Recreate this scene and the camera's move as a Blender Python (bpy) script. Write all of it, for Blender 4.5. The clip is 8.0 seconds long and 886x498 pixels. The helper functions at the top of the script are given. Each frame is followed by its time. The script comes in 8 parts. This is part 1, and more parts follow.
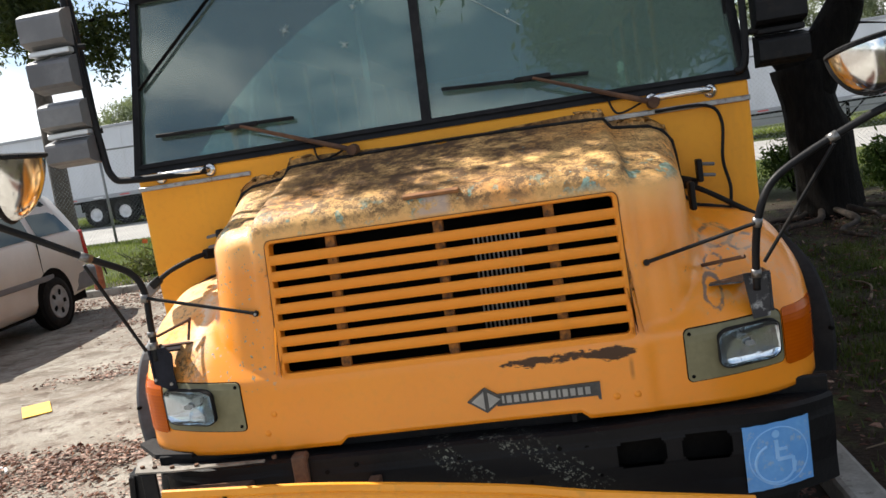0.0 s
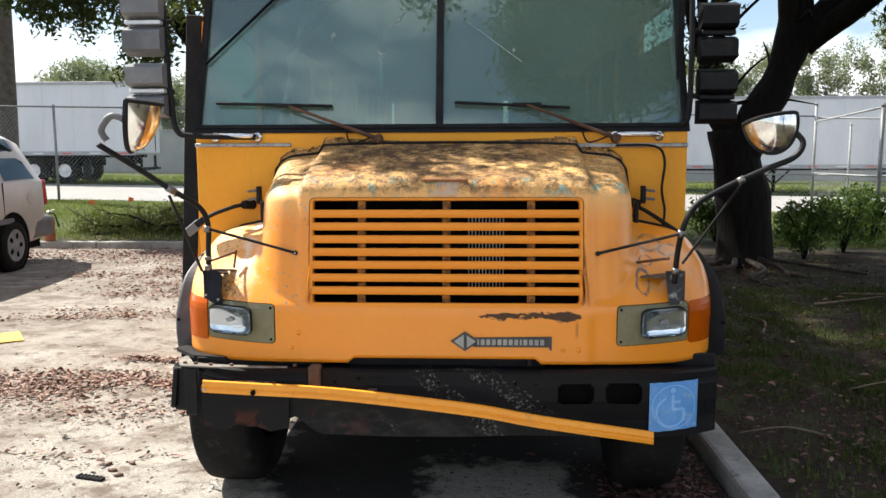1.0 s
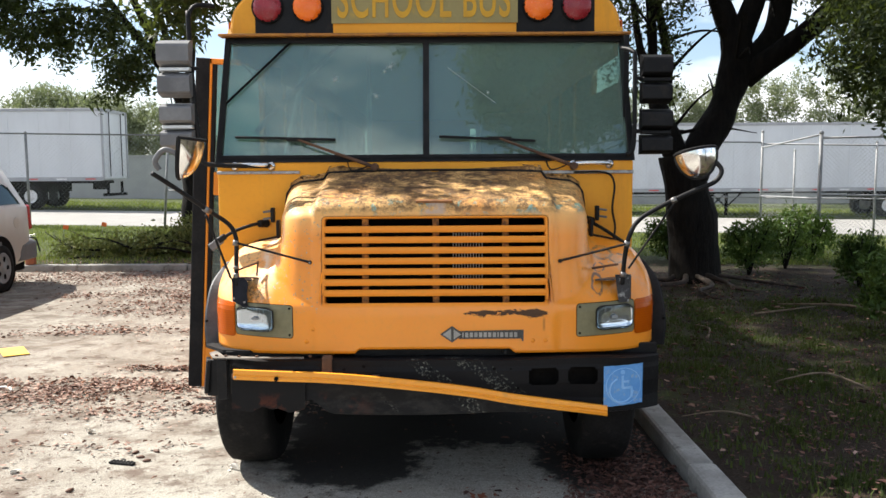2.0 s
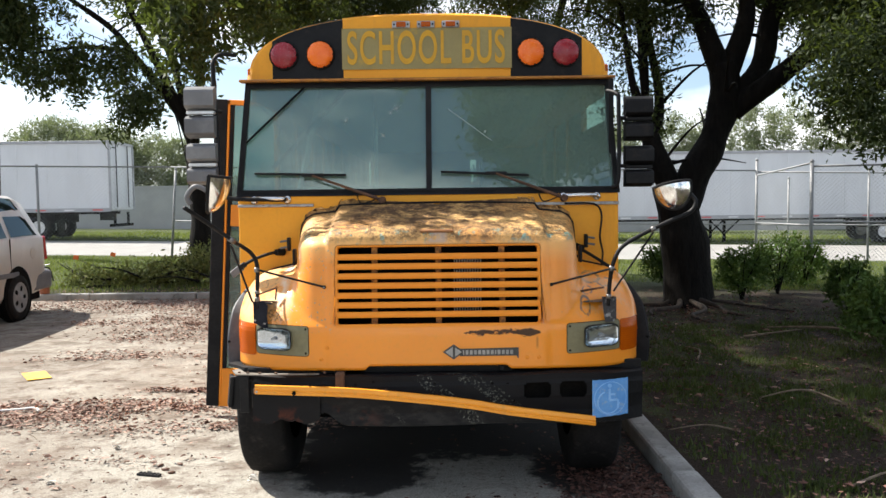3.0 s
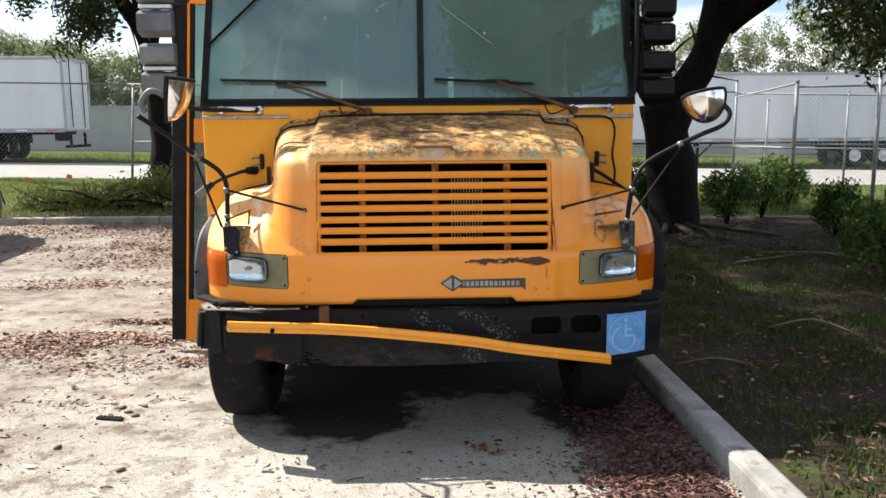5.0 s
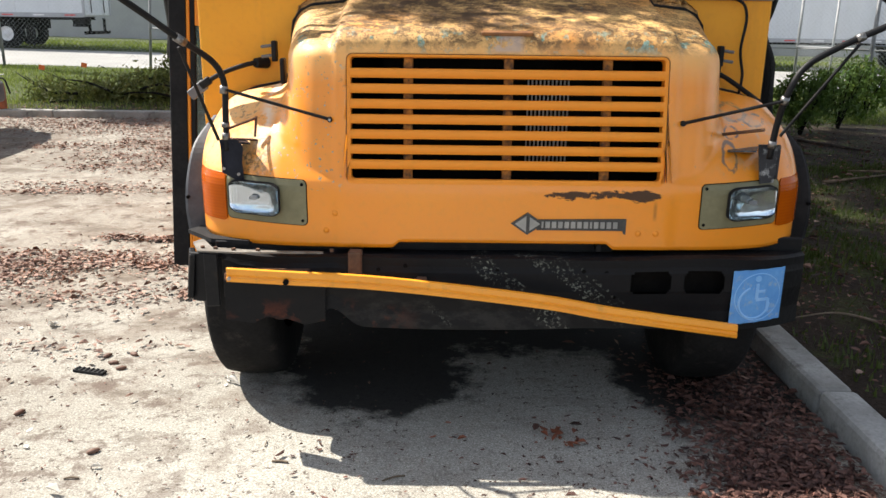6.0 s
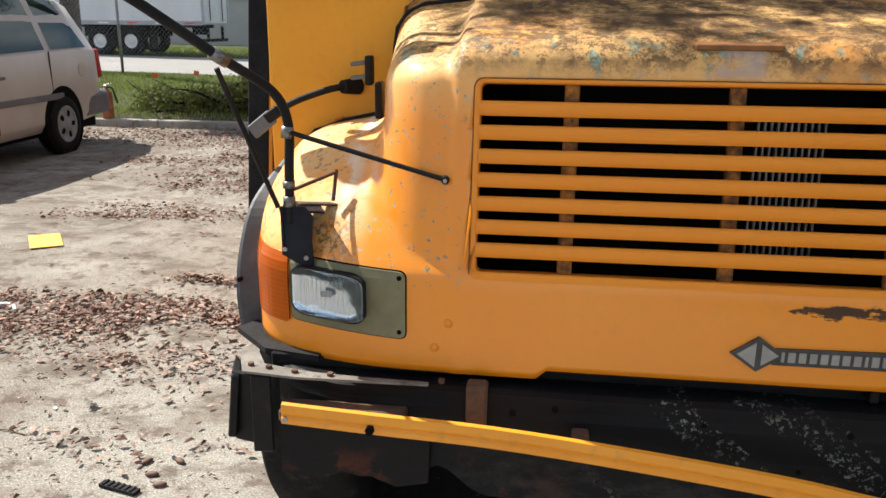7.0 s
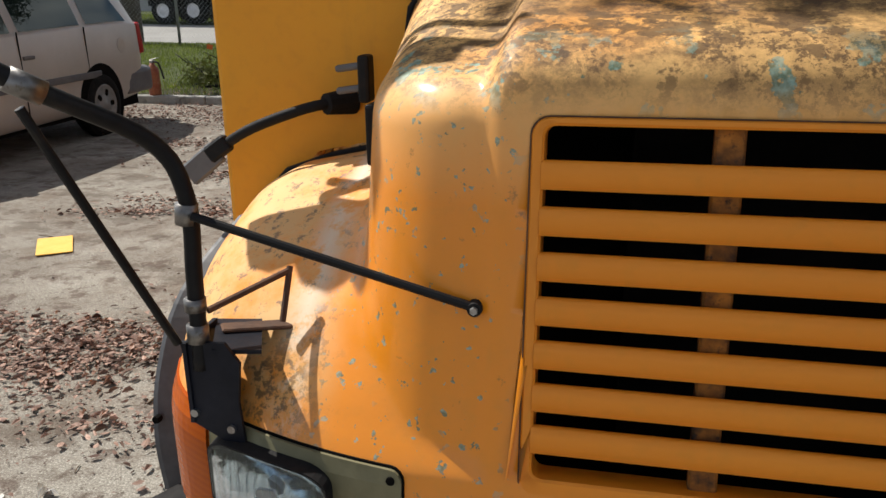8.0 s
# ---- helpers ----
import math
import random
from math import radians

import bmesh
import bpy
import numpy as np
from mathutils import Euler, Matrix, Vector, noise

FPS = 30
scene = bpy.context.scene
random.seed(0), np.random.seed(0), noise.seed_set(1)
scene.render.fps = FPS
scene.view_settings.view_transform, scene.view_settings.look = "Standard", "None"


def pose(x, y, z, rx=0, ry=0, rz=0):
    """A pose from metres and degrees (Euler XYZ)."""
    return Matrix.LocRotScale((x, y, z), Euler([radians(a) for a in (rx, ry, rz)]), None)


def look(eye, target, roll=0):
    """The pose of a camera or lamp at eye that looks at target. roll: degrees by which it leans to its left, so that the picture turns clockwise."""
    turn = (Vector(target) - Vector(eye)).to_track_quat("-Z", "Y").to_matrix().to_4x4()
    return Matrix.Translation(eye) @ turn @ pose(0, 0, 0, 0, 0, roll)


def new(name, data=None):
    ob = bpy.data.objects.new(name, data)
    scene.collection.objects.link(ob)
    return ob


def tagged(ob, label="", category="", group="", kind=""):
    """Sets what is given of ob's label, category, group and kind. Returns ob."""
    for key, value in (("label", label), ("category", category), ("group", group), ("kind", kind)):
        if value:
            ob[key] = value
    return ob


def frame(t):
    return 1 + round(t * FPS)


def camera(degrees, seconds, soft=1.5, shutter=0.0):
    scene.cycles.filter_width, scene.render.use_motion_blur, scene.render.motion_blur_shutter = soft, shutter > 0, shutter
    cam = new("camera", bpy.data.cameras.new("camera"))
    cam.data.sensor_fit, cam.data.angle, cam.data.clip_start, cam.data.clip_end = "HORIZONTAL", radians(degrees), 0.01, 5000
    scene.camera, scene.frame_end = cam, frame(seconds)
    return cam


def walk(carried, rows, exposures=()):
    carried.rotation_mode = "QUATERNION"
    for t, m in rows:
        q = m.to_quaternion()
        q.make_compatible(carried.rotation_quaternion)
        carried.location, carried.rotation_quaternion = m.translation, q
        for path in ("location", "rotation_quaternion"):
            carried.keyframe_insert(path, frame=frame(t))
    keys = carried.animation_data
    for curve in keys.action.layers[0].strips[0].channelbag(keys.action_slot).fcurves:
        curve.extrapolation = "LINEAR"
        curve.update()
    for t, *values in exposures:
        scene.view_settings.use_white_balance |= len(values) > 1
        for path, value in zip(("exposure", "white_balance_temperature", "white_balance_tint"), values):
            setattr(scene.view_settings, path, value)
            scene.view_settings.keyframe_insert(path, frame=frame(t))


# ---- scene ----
import functools

cam = camera(58.4, 8.0)
PATH = [
    (0, (0.279, 0.028, 1.705), (0.007, 1.991, 1.438), -8.9),
    (0.2, (0.227, -0.141, 1.658), (0.066, 1.841, 1.45), -5.22),
    (0.3, (0.205, -0.241, 1.651), (0.052, 1.746, 1.482), -3.88),
    (0.5, (0.147, -0.4, 1.663), (0.049, 1.582, 1.41), -2.2),
    (0.8, (0.089, -0.648, 1.643), (0.031, 1.34, 1.434), -0.53),
    (1, (0.065, -0.803, 1.67), (-0.028, 1.18, 1.422), -0.2),
    (1.3, (0.059, -1.044, 1.647), (-0.002, 0.936, 1.374), -0.05),
    (1.5, (0.046, -1.164, 1.676), (-0.019, 0.821, 1.442), -1.3),
    (1.7, (0.006, -1.312, 1.675), (-0.022, 0.677, 1.468), -1.2),
    (2.8, (-0.072, -1.864, 1.704), (-0.055, 0.131, 1.565), 0.2),
    (3, (-0.043, -1.926, 1.702), (-0.046, 0.071, 1.586), -0.7),
    (3.2, (-0.058, -1.967, 1.693), (-0.053, 0.031, 1.606), -0.37),
    (3.5, (-0.036, -1.969, 1.709), (-0.009, 0.03, 1.664), 0.3),
    (4, (-0.042, -1.969, 1.716), (-0.004, 0.03, 1.68), 0.7),
    (4.3, (-0.091, -1.842, 1.714), (-0.057, 0.156, 1.632), 0.49),
    (4.5, (-0.123, -1.716, 1.727), (-0.076, 0.28, 1.607), -0.6),
    (4.7, (-0.163, -1.606, 1.696), (-0.086, 0.382, 1.487), -0.8),
    (5.8, (-0.265, -0.581, 1.589), (-0.222, 1.358, 1.098), 0.9),
    (6, (-0.323, -0.368, 1.589), (-0.312, 1.553, 1.033), 0.7),
    (6.2, (-0.356, -0.168, 1.585), (-0.485, 1.748, 1.028), -1.55),
    (6.3, (-0.329, -0.062, 1.576), (-0.527, 1.853, 1.033), -1.79),
    (6.5, (-0.377, 0.169, 1.584), (-0.638, 2.038, 0.923), -1.1),
    (6.8, (-0.44, 0.486, 1.566), (-0.768, 2.378, 1.007), 0.66),
    (7, (-0.49, 0.714, 1.583), (-0.74, 2.623, 1.04), 0.5),
    (7.3, (-0.524, 1.059, 1.599), (-0.759, 2.948, 0.986), -1.21),
    (7.5, (-0.523, 1.256, 1.595), (-0.84, 3.124, 0.956), -0.5),
    (7.8, (-0.535, 1.472, 1.622), (-0.981, 3.304, 0.953), -0.32),
    (8, (-0.565, 1.631, 1.61), (-0.975, 3.486, 0.984), -0.7),
]
walk(cam, [(t, look(eye, target, roll)) for t, eye, target, roll in PATH],
     [(0, 1.0), (0.5, 1.24), (1.5, 1.24), (4.7, 1.2), (6.5, 1.17), (7.0, 0.9), (7.5, 0.66), (8, 0.3)])

# ---- world, sun, exposure ----
SUN_WAY = Vector((0.75, -0.34, -1.0)).normalized()
world = bpy.data.worlds.new("World")
scene.world = world
world.use_nodes = True
wn, wl = world.node_tree.nodes, world.node_tree.links
wn.clear()
w_out, w_bg = wn.new("ShaderNodeOutputWorld"), wn.new("ShaderNodeBackground")
w_sky = wn.new("ShaderNodeTexSky")
w_sky.sky_type, w_sky.sun_disc = "NISHITA", False
w_sky.sun_elevation = math.asin(-SUN_WAY.z)
w_sky.sun_rotation = math.atan2(-SUN_WAY.x, -SUN_WAY.y)
w_tc, w_map = wn.new("ShaderNodeTexCoord"), wn.new("ShaderNodeMapping")
w_map.inputs["Scale"].default_value = (1.0, 1.0, 2.6)
w_noise, w_ramp, w_mix = wn.new("ShaderNodeTexNoise"), wn.new("ShaderNodeValToRGB"), wn.new("ShaderNodeMix")
w_noise.inputs["Scale"].default_value, w_noise.inputs["Detail"].default_value = 3.4, 7.0
w_ramp.color_ramp.elements[0].position, w_ramp.color_ramp.elements[1].position = 0.44, 0.64
w_mix.data_type = "RGBA"
w_mix.inputs[7].default_value = (9.5, 9.6, 9.9, 1)
wl.new(w_tc.outputs["Generated"], w_map.inputs["Vector"])
wl.new(w_map.outputs["Vector"], w_noise.inputs["Vector"])
wl.new(w_noise.outputs["Fac"], w_ramp.inputs["Fac"])
wl.new(w_ramp.outputs["Color"], w_mix.inputs[0])
wl.new(w_sky.outputs["Color"], w_mix.inputs[6])
wl.new(w_mix.outputs[2], w_bg.inputs["Color"])
w_bg.inputs["Strength"].default_value = 0.08
wl.new(w_bg.outputs["Background"], w_out.inputs["Surface"])

sun = new("sun", bpy.data.lights.new("sun", "SUN"))
sun.data.energy, sun.data.angle, sun.data.color = 5.0, radians(0.53), (1.0, 0.95, 0.86)
sun.matrix_world = look((0, 0, 30), Vector((0, 0, 30)) + SUN_WAY)


# ---- materials ----
def lin(r, g, b):
    return tuple((v / 255 / 12.92 if v / 255 < 0.04045 else ((v / 255 + 0.055) / 1.055) ** 2.4) for v in (r, g, b)) + (1,)


class Nodes:
    """A small builder of node materials."""

    def __init__(self, name):
        self.m = bpy.data.materials.new(name)
        self.m.use_nodes = True
        self.n, self.l = self.m.node_tree.nodes, self.m.node_tree.links
        self.n.clear()
        self.out = self.n.new("ShaderNodeOutputMaterial")
        self.co = self.n.new("ShaderNodeTexCoord").outputs["Object"]
        self.bsdf = self.n.new("ShaderNodeBsdfPrincipled")
        self.l.new(self.bsdf.outputs[0], self.out.inputs[0])

    def put(self, value, socket):
        if hasattr(value, "links"):
            self.l.new(value, socket)
        else:
            socket.default_value = value

    def noise(self, scale, detail=4.0, rough=0.55, stretch=None, shift=(0, 0, 0), distort=0.0):
        v = self.co
        if stretch or any(shift):
            mp = self.n.new("ShaderNodeMapping")
            mp.inputs["Scale"].default_value = stretch or (1, 1, 1)
            mp.inputs["Location"].default_value = shift
            self.l.new(v, mp.inputs["Vector"])
            v = mp.outputs["Vector"]
        t = self.n.new("ShaderNodeTexNoise")
        t.inputs["Scale"].default_value, t.inputs["Detail"].default_value = scale, detail
        t.inputs["Roughness"].default_value, t.inputs["Distortion"].default_value = rough, distort
        self.l.new(v, t.inputs["Vector"])
        return t.outputs["Fac"]

    def voronoi(self, scale, feature="F1"):
        t = self.n.new("ShaderNodeTexVoronoi")
        t.feature = feature
        t.inputs["Scale"].default_value = scale
        self.l.new(self.co, t.inputs["Vector"])
        return t.outputs["Distance"]

    def ramp(self, fac, lo, hi, c0=(0, 0, 0, 1), c1=(1, 1, 1, 1)):
        r = self.n.new("ShaderNodeValToRGB")
        e = r.color_ramp.elements
        e[0].position, e[1].position, e[0].color, e[1].color = lo, hi, c0, c1
        self.put(fac, r.inputs["Fac"])
        return r.outputs["Color"]

    def mix(self, fac, a, b, blend="MIX"):
        m = self.n.new("ShaderNodeMix")
        m.data_type, m.blend_type = "RGBA", blend
        self.put(fac, m.inputs[0])
        self.put(a, m.inputs[6])
        self.put(b, m.inputs[7])
        return m.outputs[2]

    def math(self, op, a, b=0.0, c=0.0):
        m = self.n.new("ShaderNodeMath")
        m.operation = op
        for v, s in zip((a, b, c), m.inputs):
            self.put(v, s)
        return m.outputs[0]

    def axis(self, which):
        s = self.n.new("ShaderNodeSeparateXYZ")
        self.l.new(self.co, s.inputs[0])
        return s.outputs[which]

    def between(self, which, lo, hi, soft):
        """1 inside lo..hi of a coordinate, fading over soft."""
        a = self.axis(which)
        up = self.n.new("ShaderNodeMapRange")
        up.inputs[1].default_value, up.inputs[2].default_value = lo - soft, lo + soft
        self.l.new(a, up.inputs[0])
        dn = self.n.new("ShaderNodeMapRange")
        dn.inputs[1].default_value, dn.inputs[2].default_value = hi - soft, hi + soft
        dn.inputs[3].default_value, dn.inputs[4].default_value = 1.0, 0.0
        self.l.new(a, dn.inputs[0])
        return self.math("MULTIPLY", up.outputs[0], dn.outputs[0])

    def random(self):
        return self.n.new("ShaderNodeObjectInfo").outputs["Random"]

    def island(self):
        return self.n.new("ShaderNodeNewGeometry").outputs["Random Per Island"]

    def done(self, color, rough=0.5, metal=0.0, bump=None, strength=0.3, distance=0.01, spec=0.5):
        self.put(color, self.bsdf.inputs["Base Color"])
        self.put(rough, self.bsdf.inputs["Roughness"])
        self.put(metal, self.bsdf.inputs["Metallic"])
        self.bsdf.inputs["Specular IOR Level"].default_value = spec
        if bump is not None:
            b = self.n.new("ShaderNodeBump")
            b.inputs["Strength"].default_value, b.inputs["Distance"].default_value = strength, distance
            self.put(bump, b.inputs["Height"])
            self.l.new(b.outputs[0], self.bsdf.inputs["Normal"])
        return self.m


def surface(name, c0, c1, scale=6.0, rough=0.6, metal=0.0, grain=60.0, strength=0.15, spec=0.5, dirt=None):
    """Two tones at a broad scale, finer grain in colour, gloss and relief."""
    k = Nodes(name)
    broad, fine = k.noise(scale, 5), k.noise(grain, 3)
    col = k.mix(k.ramp(broad, 0.35, 0.68), c0, c1)
    col = k.mix(k.ramp(fine, 0.4, 0.75), col, k.mix(0.5, col, c0))
    if dirt:
        col = k.mix(k.ramp(k.noise(scale * 2.3, 8, 0.7, shift=(3, 7, 1)), 0.55, 0.7), col, dirt)
    return k.done(col, k.math("MULTIPLY_ADD", fine, 0.25, max(0.02, rough - 0.12)), metal, fine, strength, 0.004, spec)


BUS_YELLOW = (0.82, 0.256, 0.010, 1)


def bus_paint(name, grime, base=BUS_YELLOW):
    """Chrome-yellow enamel: chalked, chipped to green primer; grime adds dark mould where rain and leaves lie, and
    painted leaf shade.
    """
    k = Nodes(name)
    broad, fine, specks = k.noise(2.2, 5), k.noise(38, 4), k.noise(120, 2)
    col = k.mix(k.ramp(broad, 0.3, 0.72), base, (base[0] * 1.02, base[1] * 1.1, base[2] * 1.2, 1))
    col = k.mix(k.math("MULTIPLY", k.ramp(fine, 0.5, 0.8), 0.3), col, (0.62, 0.26, 0.03, 1))
    rough = k.math("MULTIPLY_ADD", fine, 0.2, 0.24 if grime else 0.48)
    if grime:
        top = k.between(2, 1.50, 3.0, 0.035)
        chalk = k.math("MULTIPLY", k.between(2, 1.44, 3.0, 0.08), k.ramp(k.noise(3.1, 6, 0.6), 0.18, 0.48))
        col = k.mix(k.math("MULTIPLY", chalk, 0.85), col, (0.86, 0.54, 0.20, 1))
        worn = k.math("MULTIPLY", k.math("MULTIPLY", k.between(0, -0.055, 0.055, 0.012), k.between(2, 1.478, 1.545, 0.008)), k.ramp(k.noise(20, 4, 0.6, shift=(2, 2, 5)), 0.36, 0.44))
        lichen = k.ramp(k.noise(6.0, 10, 0.75, stretch=(0.7, 1.3, 1.0), shift=(1.7, 0.4, 0)), 0.36, 0.52)
        spots = k.ramp(k.noise(30, 8, 0.8), 0.42, 0.56)
        dark = k.math("MULTIPLY", top, k.math("MULTIPLY", lichen, spots))
        col = k.mix(k.math("MULTIPLY", k.math("MULTIPLY", top, lichen), 0.26), col, (0.40, 0.19, 0.05, 1))
        col = k.mix(k.math("MULTIPLY", dark, 0.7), col, (0.085, 0.040, 0.015, 1))
        # large dark patches at the rear: mould together with painted leaf shadows
        mould_and_shade = k.math("MULTIPLY", k.math("MULTIPLY", k.between(0, -0.58, 0.46, 0.12), k.between(1, 0.14, 0.8, 0.10)), k.math("MULTIPLY", top, k.ramp(k.noise(3.0, 7, 0.66, stretch=(0.8, 1.6, 1), shift=(0.35, 0.8, 0)), 0.405, 0.475)))
        col = k.mix(k.math("MULTIPLY", mould_and_shade, k.ramp(k.noise(17, 6, 0.7, shift=(6, 1, 0)), 0.34, 0.55, (0.25, 0.25, 0.25, 1), (0.95, 0.95, 0.95, 1))), col, (0.050, 0.022, 0.008, 1))
        rough = k.math("ADD", rough, k.math("MULTIPLY", mould_and_shade, 0.4))
        crust = k.math("MULTIPLY", top, k.math("MULTIPLY", k.ramp(k.noise(85, 7, 0.78, shift=(1, 3, 2)), 0.515, 0.55), k.ramp(k.noise(8, 4, 0.6, shift=(4, 7, 2)), 0.36, 0.52)))
        col = k.mix(k.math("MULTIPLY", crust, 0.8), col, (0.075, 0.036, 0.014, 1))
        fend = k.math("MULTIPLY", k.between(0, -1.3, -0.86, 0.04), k.between(2, 1.05, 1.5, 0.03))
        col = k.mix(k.math("MULTIPLY", k.math("MULTIPLY", fend, k.ramp(k.noise(7, 7, 0.68, shift=(2, 1, 1)), 0.36, 0.56)), 0.75), col, (0.70, 0.47, 0.21, 1))
        col = k.mix(k.math("MULTIPLY", k.math("MULTIPLY", fend, k.ramp(k.noise(34, 7, 0.75, shift=(5, 1, 8)), 0.555, 0.60)), 0.75), col, (0.13, 0.095, 0.065, 1))
        peel_l = k.math("MULTIPLY", k.math("MULTIPLY", k.between(0, -0.925, -0.885, 0.022), k.between(2, 1.03, 1.36, 0.05)), k.ramp(k.noise(15, 7, 0.72, stretch=(1, 1, 0.5), shift=(6, 6, 1)), 0.44, 0.54))
        col = k.mix(k.math("MULTIPLY", peel_l, 0.85), col, (0.74, 0.64, 0.50, 1))
        mottle = k.math("MULTIPLY", k.math("MULTIPLY", k.between(0, -1.0, -0.88, 0.03), k.between(2, 1.02, 1.12, 0.03)), k.ramp(k.noise(48, 6, 0.75, shift=(2, 9, 5)), 0.50, 0.56))
        col = k.mix(k.math("MULTIPLY", mottle, 0.8), col, (0.11, 0.07, 0.035, 1))
        cluster = k.ramp(k.noise(5.5, 3, 0.5, shift=(2, 8, 3)), 0.48, 0.62)
        chips = k.math("MULTIPLY", k.math("MULTIPLY", k.ramp(k.noise(66, 4, 0.6, shift=(5, 2, 9)), 0.655, 0.672), cluster), k.between(2, 1.08, 1.66, 0.12))
        lip = k.math("MULTIPLY", k.between(2, 1.485, 1.545, 0.022), k.ramp(k.noise(19, 6, 0.62, shift=(9, 2, 2)), 0.570, 0.585))
        blots = k.math("MULTIPLY", k.between(2, 1.50, 1.60, 0.02), k.ramp(k.noise(22, 7, 0.66, stretch=(0.9, 1, 1), shift=(3, 6, 8)), 0.535, 0.565))
        col = k.mix(k.math("MULTIPLY", blots, 0.8), col, (0.10, 0.052, 0.018, 1))
        sidechips = k.math("MULTIPLY", k.math("MULTIPLY", k.between(0, -0.86, -0.60, 0.03), k.between(2, 0.98, 1.5, 0.05)), k.ramp(k.noise(54, 4, 0.55, shift=(1, 5, 2)), 0.630, 0.643))
        bare = k.math("MAXIMUM", k.math("MAXIMUM", chips, lip), sidechips)
        col = k.mix(k.math("MULTIPLY", bare, 0.85), col, k.mix(k.ramp(k.noise(70, 4, 0.6, shift=(4, 4, 1)), 0.40, 0.60), (0.07, 0.15, 0.10, 1), (0.24, 0.40, 0.34, 1)))
        col = k.mix(k.math("MULTIPLY", worn, 0.8), col, (0.46, 0.34, 0.27, 1))
        edge = k.math("MULTIPLY", k.between(2, 1.0, 1.6, 0.1), k.ramp(k.noise(24, 6, 0.7, shift=(3, 3, 3)), 0.64, 0.70))
        col = k.mix(k.math("MULTIPLY", edge, 0.6), col, (0.20, 0.09, 0.03, 1))
        # dark scabs under the grille on the driver's side, thickest at its corner
        band = k.math("MULTIPLY", k.between(0, 0.13, 0.56, 0.09), k.between(2, 0.955, 1.0, 0.018))
        corner = k.math("MULTIPLY", k.between(0, 0.46, 0.575, 0.03), k.between(2, 0.93, 1.0, 0.020))
        peel = k.noise(17, 8, 0.74, stretch=(0.6, 1, 1.7), shift=(0.3, 0, 0.2))
        scab = k.ramp(k.math("ADD", k.math("MULTIPLY_ADD", peel, 1.1, k.math("MULTIPLY", band, 0.49)), k.math("MULTIPLY", corner, 0.16)), 0.895, 0.93)
        drip = k.math("MULTIPLY", k.between(0, 0.553, 0.560, 0.006), k.between(2, 0.89, 0.95, 0.012))
        scab = k.math("MAXIMUM", scab, k.math("MULTIPLY", drip, 0.7))
        col = k.mix(k.math("MULTIPLY", scab, 0.95), col, (0.022, 0.013, 0.007, 1))
        rough = k.math("MULTIPLY_ADD", k.math("MAXIMUM", scab, fend), 0.35, rough)
        k.put(k.math("MULTIPLY", k.math("SUBTRACT", 1.0, k.math("MAXIMUM", k.math("MAXIMUM", top, scab), fend)), 0.4), k.bsdf.inputs["Coat Weight"])
        # peeled loops and strokes on the driver's fender
        fringe = k.math("MULTIPLY_ADD", k.noise(16, 5, 0.7, shift=(7, 3, 1)), 0.9, -0.45)
        scrawl = None
        for cx, cz, rx, rz in ((0.842, 1.108, 0.030, 0.052), (0.905, 1.255, 0.060, 0.030), (0.868, 1.190, 0.034, 0.022), (0.985, 1.225, 0.045, 0.022)):
            du = k.math("DIVIDE", k.math("SUBTRACT", k.axis(0), cx), rx)
            dv = k.math("DIVIDE", k.math("SUBTRACT", k.axis(2), cz), rz)
            d = k.math("MULTIPLY", k.math("ADD", k.math("SQRT", k.math("ADD", k.math("MULTIPLY", du, du), k.math("MULTIPLY", dv, dv))), fringe), 0.5)
            loop = k.math("MULTIPLY", k.ramp(d, 0.37, 0.42), k.ramp(d, 0.51, 0.57, (1, 1, 1, 1), (0, 0, 0, 1)))
            scrawl = loop if scrawl is None else k.math("MAXIMUM", scrawl, loop)
        scrawl = k.math("MULTIPLY", scrawl, k.ramp(k.noise(30, 4, 0.6, shift=(1, 8, 4)), 0.38, 0.50))
        col = k.mix(k.math("MULTIPLY", scrawl, 0.85), col, (0.085, 0.085, 0.075, 1))
        # broad scuff beside the driver's bracket, down to pale undercoat
        scuff = k.math("MULTIPLY", k.math("MULTIPLY", k.between(0, 0.80, 1.10, 0.05), k.between(2, 1.05, 1.33, 0.04)), k.ramp(k.noise(9, 7, 0.7, shift=(3, 2, 7)), 0.50, 0.60))
        col = k.mix(k.math("MULTIPLY", scuff, 0.5), col, (0.55, 0.36, 0.20, 1))
        rough = k.math("ADD", rough, k.math("MULTIPLY", k.math("MAXIMUM", dark, chalk), 0.35))
    else:
        streak = k.ramp(k.noise(9, 5, 0.6, stretch=(1, 1, 0.15)), 0.58, 0.75)
        col = k.mix(k.math("MULTIPLY", streak, 0.25), col, (0.35, 0.17, 0.04, 1))
    k.bsdf.inputs["Coat Roughness"].default_value = 0.16
    return k.done(col, rough, 0.0, specks, 0.05, 0.003)


